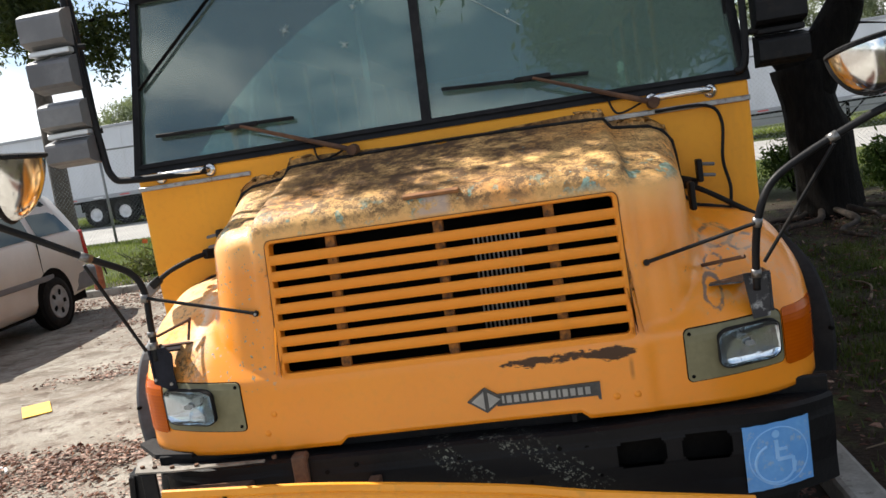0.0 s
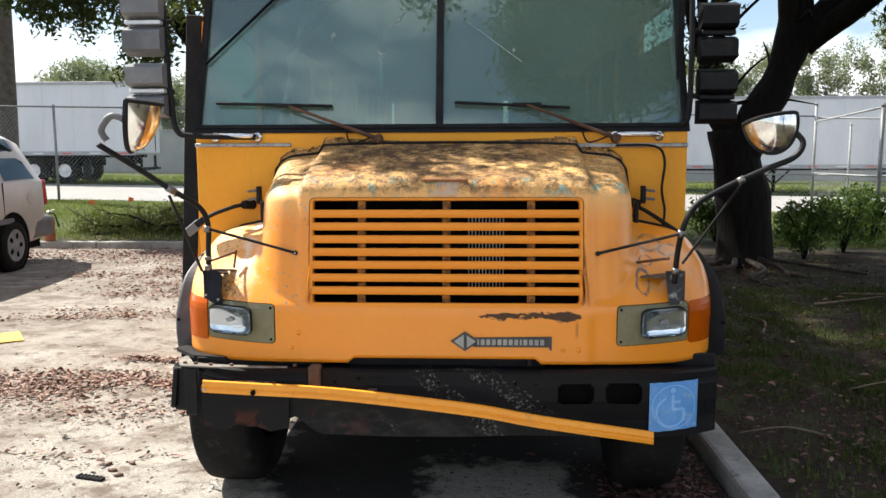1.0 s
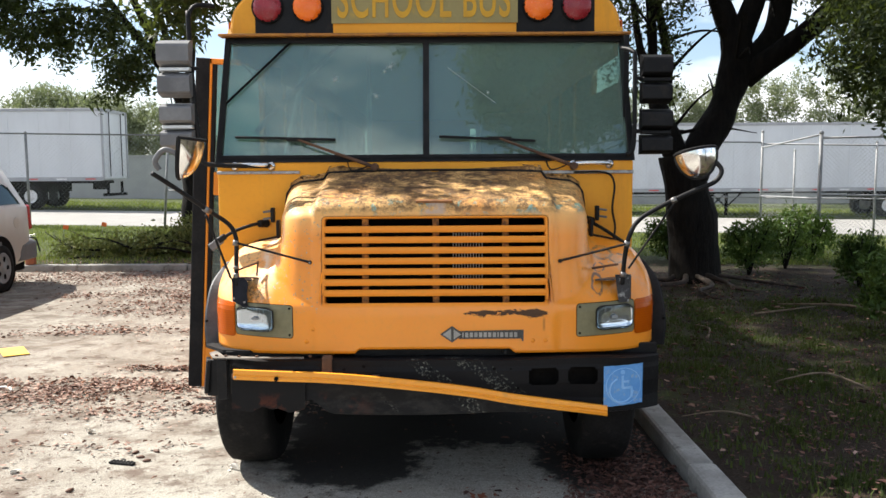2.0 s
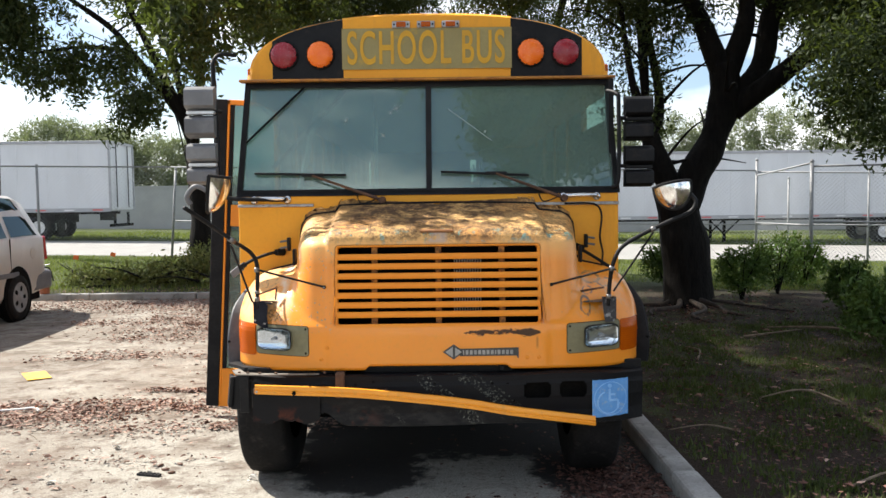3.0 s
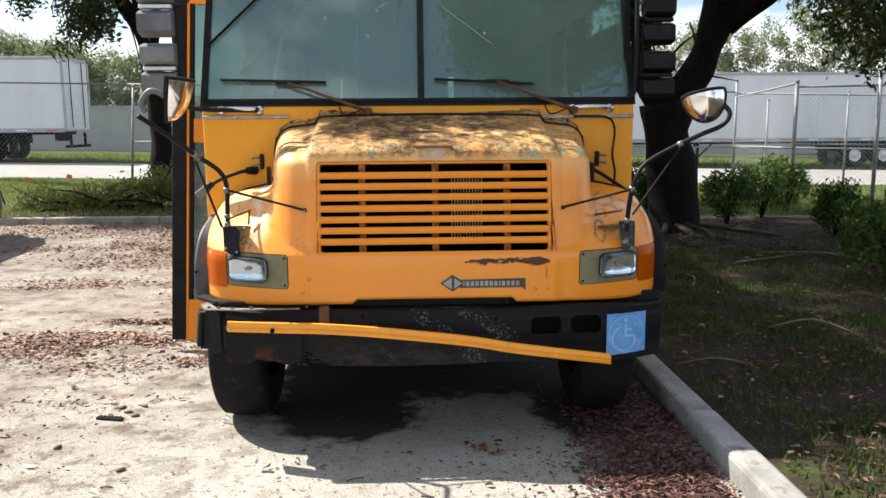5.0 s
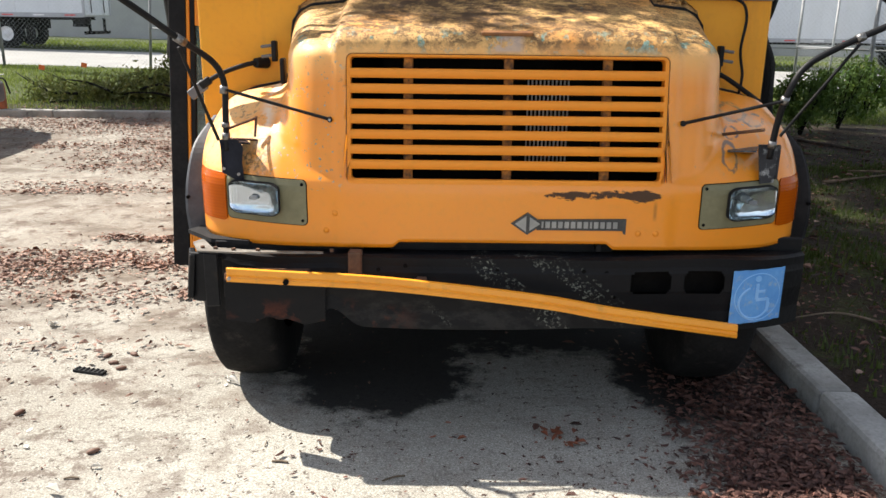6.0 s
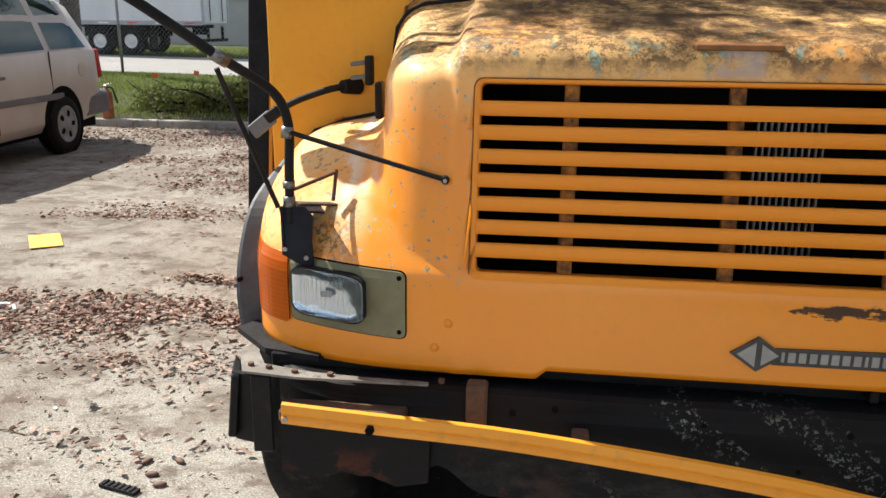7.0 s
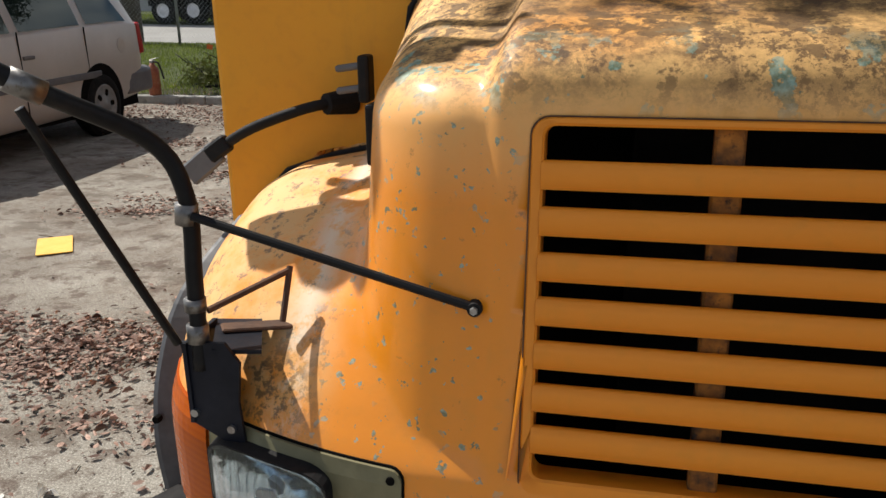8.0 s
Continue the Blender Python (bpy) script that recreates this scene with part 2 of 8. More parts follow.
def clear_glass(name, tint, haze=0.0, haze_colour=(0.5, 0.52, 0.5, 1), ior=1.5):
    """A thin pane: tinted see-through, mirror-like by Fresnel, with a pale film for dust and sky glare."""
    k = Nodes(name)
    k.n.remove(k.bsdf)
    tr, gl, df = (k.n.new("ShaderNodeBsdf" + s) for s in ("Transparent", "Glossy", "Diffuse"))
    tr.inputs[0].default_value, gl.inputs["Roughness"].default_value = tint, 0.0
    gl.inputs[0].default_value = (0.92, 1.0, 0.96, 1)
    df.inputs[0].default_value = haze_colour
    fr = k.n.new("ShaderNodeFresnel")
    fr.inputs["IOR"].default_value = ior
    m1, m2 = k.n.new("ShaderNodeMixShader"), k.n.new("ShaderNodeMixShader")
    pale_film = k.math("MULTIPLY", k.ramp(k.noise(1.3, 6, 0.6), 0.25, 0.75, (0.6, 0.6, 0.6, 1), (1, 1, 1, 1)), haze)
    k.put(pale_film, m1.inputs[0])
    k.l.new(tr.outputs[0], m1.inputs[1])
    k.l.new(df.outputs[0], m1.inputs[2])
    k.l.new(fr.outputs[0], m2.inputs[0])
    k.l.new(m1.outputs[0], m2.inputs[1])
    k.l.new(gl.outputs[0], m2.inputs[2])
    k.l.new(m2.outputs[0], k.out.inputs[0])
    return k.m


def leaf_material(name, dark, light):
    k = Nodes(name)
    r = k.island()
    col = k.mix(r, dark, light)
    col = k.mix(k.ramp(k.noise(0.6, 2), 0.35, 0.65), col, k.mix(0.45, col, dark))
    k.put(col, k.bsdf.inputs["Base Color"])
    k.bsdf.inputs["Roughness"].default_value = 0.6
    k.bsdf.inputs["Specular IOR Level"].default_value = 0.25
    tl, mx = k.n.new("ShaderNodeBsdfTranslucent"), k.n.new("ShaderNodeMixShader")
    k.put(k.mix(0.5, col, (0.21, 0.28, 0.04, 1)), tl.inputs[0])
    mx.inputs[0].default_value = 0.28
    k.l.new(k.bsdf.outputs[0], mx.inputs[1])
    k.l.new(tl.outputs[0], mx.inputs[2])
    k.l.new(mx.outputs[0], k.out.inputs[0])
    return k.m


M_PAINT = bus_paint("bus_yellow_plain", False)
M_COWL = bus_paint("cowl_yellow", False, (0.80, 0.325, 0.010, 1))
M_HOOD = bus_paint("bus_yellow_weathered", True)
M_BLACK = surface("black_enamel", (0.005, 0.005, 0.006, 1), (0.012, 0.012, 0.013, 1), 5, 0.5, spec=0.2, dirt=(0.022, 0.018, 0.015, 1))
M_RUBBER = surface("black_rubber", (0.006, 0.006, 0.007, 1), (0.018, 0.017, 0.017, 1), 9, 0.75, spec=0.25)
M_TYRE = surface("tyre_rubber", (0.007, 0.007, 0.007, 1), (0.016, 0.015, 0.015, 1), 5, 0.9, strength=0.4, spec=0.15, dirt=(0.035, 0.03, 0.027, 1))
M_CHROME = surface("worn_chrome", (0.62, 0.62, 0.62, 1), (0.8, 0.8, 0.8, 1), 14, 0.2, 1.0)
M_STEEL = surface("dull_steel", (0.30, 0.30, 0.31, 1), (0.46, 0.45, 0.43, 1), 16, 0.45, 0.9, dirt=(0.16, 0.10, 0.06, 1))
M_RUST = surface("rusted_steel", (0.06, 0.03, 0.018, 1), (0.16, 0.075, 0.035, 1), 12, 0.85, strength=0.5)
M_GALV = surface("galvanized_steel", (0.20, 0.205, 0.21, 1), (0.30, 0.305, 0.31, 1), 10, 0.6, 0.3)
M_DARK = surface("engine_bay_black", (0.004, 0.004, 0.004, 1), (0.010, 0.009, 0.008, 1), 8, 0.9, spec=0.05)
M_PLASTIC = surface("grey_plastic", (0.10, 0.10, 0.105, 1), (0.15, 0.15, 0.155, 1), 8, 0.5)


# ---- builders ----
def mesh_object(name, verts, faces, material, parent=None, label="", smooth=False):
    me = bpy.data.meshes.new(name)
    me.from_pydata([tuple(v) for v in verts], [], [tuple(f) for f in faces])
    if smooth:
        me.polygons.foreach_set("use_smooth", [True] * len(me.polygons))
    me.update()
    ob = new(name, me)
    if material:
        me.materials.append(material)
    if parent:
        ob.parent = parent
    if label:
        ob["label"] = label
    return ob


def part(name, bm, material, parent, label="", smooth=False):
    me = bpy.data.meshes.new(name)
    bmesh.ops.recalc_face_normals(bm, faces=bm.faces)
    bm.to_mesh(me)
    bm.free()
    if smooth:
        me.polygons.foreach_set("use_smooth", [True] * len(me.polygons))
    me.materials.append(material)
    ob = new(name, me)
    if parent:
        ob.parent = parent
    if label:
        ob["label"] = label
    return ob


def empty(name, m, label, category, group=""):
    ob = new(name)
    ob.matrix_world = m
    ob.empty_display_size = 0.2
    return tagged(ob, label, category, group)


def box(bm, centre, size, m=None, bevel=0.0, segments=1):
    t = Matrix.Translation(centre) @ (m or Matrix()) @ Matrix.Diagonal((*size, 1))
    made = bmesh.ops.create_cube(bm, size=1.0, matrix=t)["verts"]
    if bevel > 0:
        edges = {e for v in made for e in v.link_edges}
        bmesh.ops.bevel(bm, geom=list(edges), offset=bevel, segments=segments, affect="EDGES", profile=0.5)
    return bm


def boxes(*specs):
    bm = bmesh.new()
    for s in specs:
        box(bm, *s)
    return bm


def rod(bm, a, b, r0, r1=None, n=12, caps=True):
    a, b = Vector(a), Vector(b)
    q = (b - a).to_track_quat("Z", "Y").to_matrix().to_4x4()
    bmesh.ops.create_cone(bm, cap_ends=caps, segments=n, radius1=r0, radius2=r0 if r1 is None else r1,
                          depth=(b - a).length, matrix=Matrix.Translation((a + b) / 2) @ q)
    return bm


def rods(*specs):
    bm = bmesh.new()
    for s in specs:
        rod(bm, *s)
    return bm


def smooth_path(points, steps=6):
    """A rounded line through the points."""
    p = [Vector(q) for q in points]
    if len(p) < 3:
        return p
    out = []
    for i in range(len(p) - 1):
        a, b, c, d = p[max(0, i - 1)], p[i], p[i + 1], p[min(len(p) - 1, i + 2)]
        for s in range(steps):
            t = s / steps
            out.append(0.5 * ((2 * b) + (c - a) * t + (2 * a - 5 * b + 4 * c - d) * t * t + (3 * b - a - 3 * c + d) * t ** 3))
    out.append(p[-1])
    return out


def tube_data(points, radii, n=10, lump=0.0, seed=0.0):
    """Vertices and faces of a tapered tube along points."""
    verts, faces = [], []
    side = None
    for i, p in enumerate(points):
        d = (points[min(i + 1, len(points) - 1)] - points[max(i - 1, 0)]).normalized()
        if side is None:
            side = d.orthogonal().normalized()
        side = (side - d * side.dot(d)).normalized()
        up = d.cross(side)
        r = radii[i] if hasattr(radii, "__len__") else radii
        for j in range(n):
            a = 2 * math.pi * j / n
            w = side * math.cos(a) + up * math.sin(a)
            k = 1 + lump * noise.noise(Vector((p + w * r) * 2.1) + Vector((seed, 0, 0))) if lump else 1
            verts.append(p + w * r * k)
        if i:
            o = (i - 1) * n
            faces += [(o + j, o + (j + 1) % n, o + n + (j + 1) % n, o + n + j) for j in range(n)]
    faces.append(tuple(range(n))[::-1])
    o = (len(points) - 1) * n
    faces.append(tuple(range(o, o + n)))
    return verts, faces


def tube(name, points, r, material, parent=None, label="", n=10, steps=6):
    v, f = tube_data(smooth_path(points, steps), r, n)
    return mesh_object(name, v, f, material, parent, label, True)


def lathe(bm, profile, m, n=32):
    """Turns (radius, height) pairs round the z axis of m."""
    rings = []
    for r, h in profile:
        if r < 1e-5:
            rings.append([bm.verts.new(m @ Vector((0, 0, h)))])
        else:
            rings.append([bm.verts.new(m @ Vector((r * math.cos(2 * math.pi * j / n), r * math.sin(2 * math.pi * j / n), h))) for j in range(n)])
    for a, b in zip(rings, rings[1:]):
        for j in range(n):
            k = (j + 1) % n
            if len(a) == 1 and len(b) > 1:
                bm.faces.new((a[0], b[j], b[k]))
            elif len(b) == 1 and len(a) > 1:
                bm.faces.new((a[j], a[k], b[0]))
            elif len(a) > 1:
                bm.faces.new((a[j], a[k], b[k], b[j]))
    return bm


def prism(bm, outline, m, depth):
    """A flat outline (x, y) pushed out along z of m by depth."""
    lo = [bm.verts.new(m @ Vector((x, y, 0))) for x, y in outline]
    hi = [bm.verts.new(m @ Vector((x, y, depth))) for x, y in outline]
    bm.faces.new(lo[::-1])
    bm.faces.new(hi)
    for i in range(len(lo)):
        j = (i + 1) % len(lo)
        bm.faces.new((lo[i], lo[j], hi[j], hi[i]))
    return bm


def rounded(w, h, r, n=5):
    """The outline of a rounded rectangle round the origin."""
    out = []
    for cx, cy, a0 in ((w / 2 - r, h / 2 - r, 0), (-w / 2 + r, h / 2 - r, 90), (-w / 2 + r, -h / 2 + r, 180), (w / 2 - r, -h / 2 + r, 270)):
        out += [(cx + r * math.cos(radians(a0 + 90 * i / n)), cy + r * math.sin(radians(a0 + 90 * i / n))) for i in range(n + 1)]
    return out


def ring_prism(bm, outer, inner, m, depth):
    """A frame between two outlines of equal count."""
    n = len(outer)
    rows = [[bm.verts.new(m @ Vector((x, y, z))) for x, y in o] for o, z in ((outer, 0), (outer, depth), (inner, depth), (inner, 0))]
    for a, b in zip(rows, rows[1:] + rows[:1]):
        for i in range(n):
            j = (i + 1) % n
            bm.faces.new((a[i], a[j], b[j], b[i]))
    return bm


FRONT = pose(0, 0, 0, 90, 0, 0)  # outline x, y -> x, z; depth goes towards -y

# ---- land ----
KERB_X, KERB_Y = 1.27, 12.35


def land_z(x, y):
    """The land falls gently to the right beyond the car park."""
    s = min(1.0, max(0.0, (y - 10) / 10))
    return -0.018 * max(-30.0, min(30.0, x)) * s * s * (3 - 2 * s)


def sheet(name, xs, ys, height, material):
    verts = [(x, y, height(x, y)) for y in ys for x in xs]
    w = len(xs)
    faces = [(j * w + i, j * w + i + 1, (j + 1) * w + i + 1, (j + 1) * w + i) for j in range(len(ys) - 1) for i in range(w - 1)]
    return mesh_object(name, verts, faces, material, smooth=True)


def span(a, b, step):
    n = max(1, int(round((b - a) / step)))
    return [a + (b - a) * i / n for i in range(n + 1)]


def soil():
    k = Nodes("shaded_grass_and_soil")
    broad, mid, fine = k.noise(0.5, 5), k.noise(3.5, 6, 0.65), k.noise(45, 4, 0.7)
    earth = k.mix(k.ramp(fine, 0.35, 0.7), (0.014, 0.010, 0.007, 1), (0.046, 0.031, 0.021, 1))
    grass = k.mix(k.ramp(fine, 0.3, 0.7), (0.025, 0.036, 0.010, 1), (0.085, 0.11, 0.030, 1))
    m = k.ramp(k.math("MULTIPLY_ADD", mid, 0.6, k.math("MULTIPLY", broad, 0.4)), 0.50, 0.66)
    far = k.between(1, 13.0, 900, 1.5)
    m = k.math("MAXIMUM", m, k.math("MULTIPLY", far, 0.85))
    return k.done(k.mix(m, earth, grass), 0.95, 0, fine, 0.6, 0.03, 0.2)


def paving():
    k = Nodes("sandy_worn_pavement")
    broad, mid, fine, grain = k.noise(0.55, 6, 0.6), k.noise(2.3, 8, 0.68), k.noise(30, 6, 0.7), k.noise(130, 4, 0.75)
    col = k.mix(k.ramp(broad, 0.32, 0.66), (0.28, 0.265, 0.23, 1), (0.41, 0.39, 0.35, 1))
    trodden = k.math("MULTIPLY", k.math("MAXIMUM", k.between(1, 3.6, 60, 1.2), k.between(0, -60, -2.2, 0.7)), k.ramp(k.noise(1.1, 7, 0.65, shift=(8, 3, 0)), 0.30, 0.58))
    col = k.mix(k.math("MULTIPLY", trodden, 0.85), col, (0.155, 0.13, 0.108, 1))
    # fine aggregate: pale and dark grains close together
    col = k.mix(k.math("MULTIPLY", k.ramp(grain, 0.52, 0.60), 0.50), col, (0.62, 0.60, 0.54, 1))
    col = k.mix(k.math("MULTIPLY", k.ramp(grain, 0.38, 0.46, (1, 1, 1, 1), (0, 0, 0, 1)), 0.55), col, (0.10, 0.09, 0.078, 1))
    col = k.mix(k.math("MULTIPLY", k.ramp(fine, 0.49, 0.66), 0.42), col, (0.17, 0.145, 0.115, 1))
    pebbles = k.ramp(k.noise(105, 4, 0.75, shift=(5, 5, 0)), 0.43, 0.57, (0.76, 0.745, 0.72, 1), (1.13, 1.13, 1.12, 1))
    col = k.mix(0.95, col, pebbles, "MULTIPLY")
    # dark earth trodden into it, thicker towards the planting at the end
    # earth kept thin right of x -0.9, which lightens the bus's shadow by colour
    outside_shadow = k.math("MULTIPLY_ADD", k.between(0, -60, -0.9, 0.3), 0.75, 0.25)
    earth = k.math("MULTIPLY", outside_shadow, k.ramp(mid, 0.50, 0.60))
    earth2 = k.math("MULTIPLY", k.ramp(k.noise(5.5, 8, 0.72, shift=(3, 9, 0)), 0.53, 0.60), k.math("MULTIPLY_ADD", k.between(0, -40, -1.15, 0.4), 0.7, 0.25))
    col = k.mix(k.math("MULTIPLY", earth, 0.50), col, (0.135, 0.10, 0.075, 1))
    col = k.mix(k.math("MULTIPLY", earth2, 0.72), col, (0.085, 0.055, 0.042, 1))
    crumbs = k.math("MULTIPLY", k.ramp(k.noise(26, 6, 0.75, shift=(4, 4, 0)), 0.57, 0.61), k.ramp(k.noise(1.6, 3, 0.5, shift=(7, 1, 0)), 0.36, 0.54))
    col = k.mix(k.math("MULTIPLY", crumbs, 0.8), col, (0.06, 0.04, 0.03, 1))
    # dark damp tracks on the open side
    track = k.math("MULTIPLY", k.between(0, -30, -1.25, 0.3), k.ramp(k.noise(1.7, 9, 0.74, stretch=(0.8, 1.5, 1), shift=(2.5, 6, 0)), 0.53, 0.60))
    col = k.mix(k.math("MULTIPLY", track, 0.62), col, (0.088, 0.066, 0.050, 1))
    # oil and damp where vehicles have stood, plus painted shade under the bus
    stain_and_shade = k.math("MULTIPLY", k.math("MAXIMUM", k.math("MULTIPLY", k.between(0, -1.05, -0.15, 0.35), k.between(1, 2.60, 9.0, 0.32)), k.math("MULTIPLY", k.between(0, -1.15, 0.95, 0.3), k.between(1, 3.25, 9.0, 0.35))), 1.0)
    # wider zones and this one blacken the shaded ground round the tyres
    stain_and_shade = k.math("MAXIMUM", stain_and_shade, k.math("MULTIPLY", k.between(0, 0.50, 1.4, 0.2), k.between(1, 2.55, 9.0, 0.3)))
    stain_and_shade = k.ramp(k.math("MULTIPLY_ADD", k.noise(4.5, 9, 0.70, shift=(0.4, 2, 0)), 0.75, k.math("MULTIPLY", stain_and_shade, 0.6)), 0.64, 0.76)
    col = k.mix(k.math("MULTIPLY", stain_and_shade, 0.94), col, (0.012, 0.011, 0.010, 1))
    return k.done(col, 0.9, 0, k.math("ADD", grain, k.math("MULTIPLY", fine, 1.2)), 0.55, 0.005, 0.25)


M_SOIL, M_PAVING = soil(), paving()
M_KERB = surface("weathered_concrete", (0.17, 0.165, 0.15, 1), (0.36, 0.35, 0.33, 1), 3.5, 0.9, strength=0.6, dirt=(0.075, 0.068, 0.055, 1))
M_ROAD = surface("pale_asphalt", (0.22, 0.213, 0.20, 1), (0.30, 0.29, 0.27, 1), 1.5, 0.9, strength=0.3)
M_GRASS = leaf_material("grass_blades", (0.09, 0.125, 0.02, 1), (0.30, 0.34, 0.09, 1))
# darker copy of the grass, with the tree shade put into its colour
M_GRASS_SHADED = leaf_material("shaded_weeds", (0.022, 0.038, 0.010, 1), (0.085, 0.11, 0.032, 1))


def litter_material():
    k = Nodes("dry_leaf_litter")
    r = k.island()
    col = k.ramp(r, 0.0, 1.0, (0.07, 0.036, 0.026, 1), (0.50, 0.335, 0.265, 1))
    col = k.mix(k.ramp(k.noise(60, 2), 0.4, 0.7), col, k.mix(0.5, col, (0.08, 0.03, 0.02, 1)))
    return k.done(col, 0.75, 0, k.noise(90, 2), 0.3, 0.003, 0.3)


M_LITTER = litter_material()


def mulch_material():
    k = Nodes("damp_and_shaded_leaves")
    col = k.ramp(k.island(), 0.0, 1.0, (0.026, 0.012, 0.010, 1), (0.18, 0.088, 0.066, 1))
    return k.done(col, 0.7, 0, k.noise(90, 2), 0.3, 0.003, 0.3)


# the dark drift's colours; also litter darkened to paint the tree shade
M_MULCH = mulch_material()


def ground_height(x, y):
    if x > KERB_X + 0.08 or y > KERB_Y + 0.07:
        bump_ = 0.05 * noise.noise(Vector((x * 0.5, y * 0.5, 0.0))) + 0.02 * noise.noise(Vector((x * 2, y * 2, 3.0)))
        if 21.6 < y < 31.3:
            return land_z(x, y) - 0.05
        return land_z(x, y) + 0.085 + bump_ * min(1.0, max(0.0, max(x - KERB_X - 0.16, y - KERB_Y - 0.15)) * 2)
    return land_z(x, y) - 0.03


gx = [-900, -300, -120, -60, -40, -30] + span(-28, 0, 1.0) + [0.6, KERB_X + 0.07, KERB_X + 0.09] + span(1.5, 12, 0.3) + span(13, 30, 1.0) + [40, 60, 120, 300, 900]
gy = [-900, -300, -100, -40, -20] + span(-12, 12, 0.4) + [KERB_Y + 0.06, KERB_Y + 0.08] + span(12.6, 21.4, 0.4) + [21.55, 21.65] + span(23, 31, 2.0) + [31.25, 31.35] + span(33, 60, 3.0) + [80, 120, 300, 900]
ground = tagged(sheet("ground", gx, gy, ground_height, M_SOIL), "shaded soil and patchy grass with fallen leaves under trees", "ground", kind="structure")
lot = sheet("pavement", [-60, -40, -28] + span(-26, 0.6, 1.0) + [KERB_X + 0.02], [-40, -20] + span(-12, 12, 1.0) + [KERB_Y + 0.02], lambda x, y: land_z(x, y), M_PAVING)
tagged(lot, "sandy worn car park pavement stained with oil and leaves", "pavement", kind="structure")
road = sheet("road", [-300, -100] + span(-60, 60, 4.0) + [100, 300], [21.75, 26, 31.2], lambda x, y: land_z(x, y) + 0.03, M_ROAD)
tagged(road, "sunlit pale asphalt street beyond the fence", "road", kind="structure")


def kerb(name, a, b, width, label, jitter):
    """A kerb of cast lengths with rounded noses from a to b."""
    root = empty(name, Matrix(), label, "kerb")
    root["kind"] = "structure"
    a, b = Vector(a), Vector(b)
    d = (b - a)
    n = max(1, int(d.length / 1.8))
    yaw = math.atan2(d.y, d.x)
    me = None
    for i in range(n):
        c = a + d * ((i + 0.5) / n)
        if me is None:
            bm = box(bmesh.new(), (0, 0, 0.02), (d.length / n - 0.012, width, 0.2), None, 0.025, 2)
            first = part("kerb_length", bm, M_KERB, root)
            me = first.data
            ob = first
        else:
            ob = new("kerb_length", me)
            ob.parent = root
        ob.matrix_local = pose(c.x + random.uniform(-jitter, jitter), c.y + random.uniform(-jitter, jitter), land_z(c.x, c.y) + random.uniform(-0.006, 0.006), 0, 0, math.degrees(yaw))
    return root


kerb("kerb_side", (KERB_X + 0.08, -9, 0), (KERB_X + 0.08, KERB_Y, 0), 0.155, "grey concrete kerb beside the shaded planting strip", 0.004)
kerb("kerb_end", (-22, KERB_Y + 0.08, 0), (KERB_X, KERB_Y + 0.08, 0), 0.16, "low concrete kerb at the end of the car park", 0.006)


def scatter(name, spots, size, material, label, category, seed, lift=0.012, curl=0.5, long=1.7):
    """Many small curled leaves lying about the given spots (x, y, spread x, spread y, count)."""
    rng = np.random.default_rng(seed)
    verts, faces = [], []
    for x0, y0, sx, sy, n in spots:
        px, py = rng.normal(x0, sx, n), rng.normal(y0, sy, n)
        for x, y in zip(px, py):
            if x > KERB_X + 0.04 and y < KERB_Y + 0.2:
                z = 0.09 + land_z(x, y) + 0.02
            elif y > KERB_Y:
                z = 0.13 + land_z(x, y)
            else:
                z = land_z(x, y)
            if KERB_X - 0.02 < x < KERB_X + 0.2:
                continue
            s = size * (0.35 + 1.1 * rng.uniform() ** 1.6)
            a, up = rng.uniform(0, 6.28), rng.uniform(-0.9, 0.9)
            ca, sa = math.cos(a), math.sin(a)
            o = len(verts)
            c = curl * s * rng.uniform(0.1, 0.7)
            base = z + lift * rng.uniform(0.1, 1.3)
            wide = rng.uniform(0.25, 1.0)
            fold = abs(up) * s * 0.6
            for u, v, w in ((-long * 0.8, 0, c), (-long * 0.3, -wide * 0.8, fold), (long * 0.35, -wide * 0.7, fold * 0.8), (long * 0.8, 0.1, c * 0.6), (long * 0.3, wide * 0.8, fold * 1.2), (-long * 0.35, wide * 0.75, fold)):
                verts.append((x + s * (u * ca - v * sa) * 0.5, y + s * (u * sa + v * ca) * 0.5, base + w))
            faces += [(o, o + 1, o + 2, o + 3), (o, o + 3, o + 4, o + 5)]
    ob = mesh_object(name, verts, faces, material)
    return tagged(ob, label, category, kind="stuff")


def blades(name, spots, height, material, label, seed, width=0.012):
    rng = np.random.default_rng(seed)
    verts, faces = [], []
    for x0, y0, sx, sy, n in spots:
        xs, ys = rng.uniform(x0 - sx, x0 + sx, n), rng.uniform(y0 - sy, y0 + sy, n)
        for x, y in zip(xs, ys):
            if KERB_X - 0.02 < x < KERB_X + 0.2 and y < KERB_Y:
                continue
            z = ground_height(x, y)
            a, h, lean = rng.uniform(0, 6.28), height * rng.uniform(0.4, 1.3), rng.uniform(0, 0.8)
            ca, sa = math.cos(a), math.sin(a)
            w = width * rng.uniform(0.6, 1.4)
            o = len(verts)
            verts += [(x - sa * w, y + ca * w, z - 0.01), (x + sa * w, y - ca * w, z - 0.01), (x + ca * h * lean, y + sa * h * lean, z + h)]
            faces.append((o, o + 1, o + 2))
    return tagged(mesh_object(name, verts, faces, material), label, "grass", kind="stuff")

# ---- school bus ----
bus = empty("school_bus", pose(-0.085, 2.47, 0), "old yellow school bus with weathered hood and black dented bumper", "bus")
XB = -0.055  # the body sits a little off the hood's middle line
COWL, HALF = 0.63, 1.205


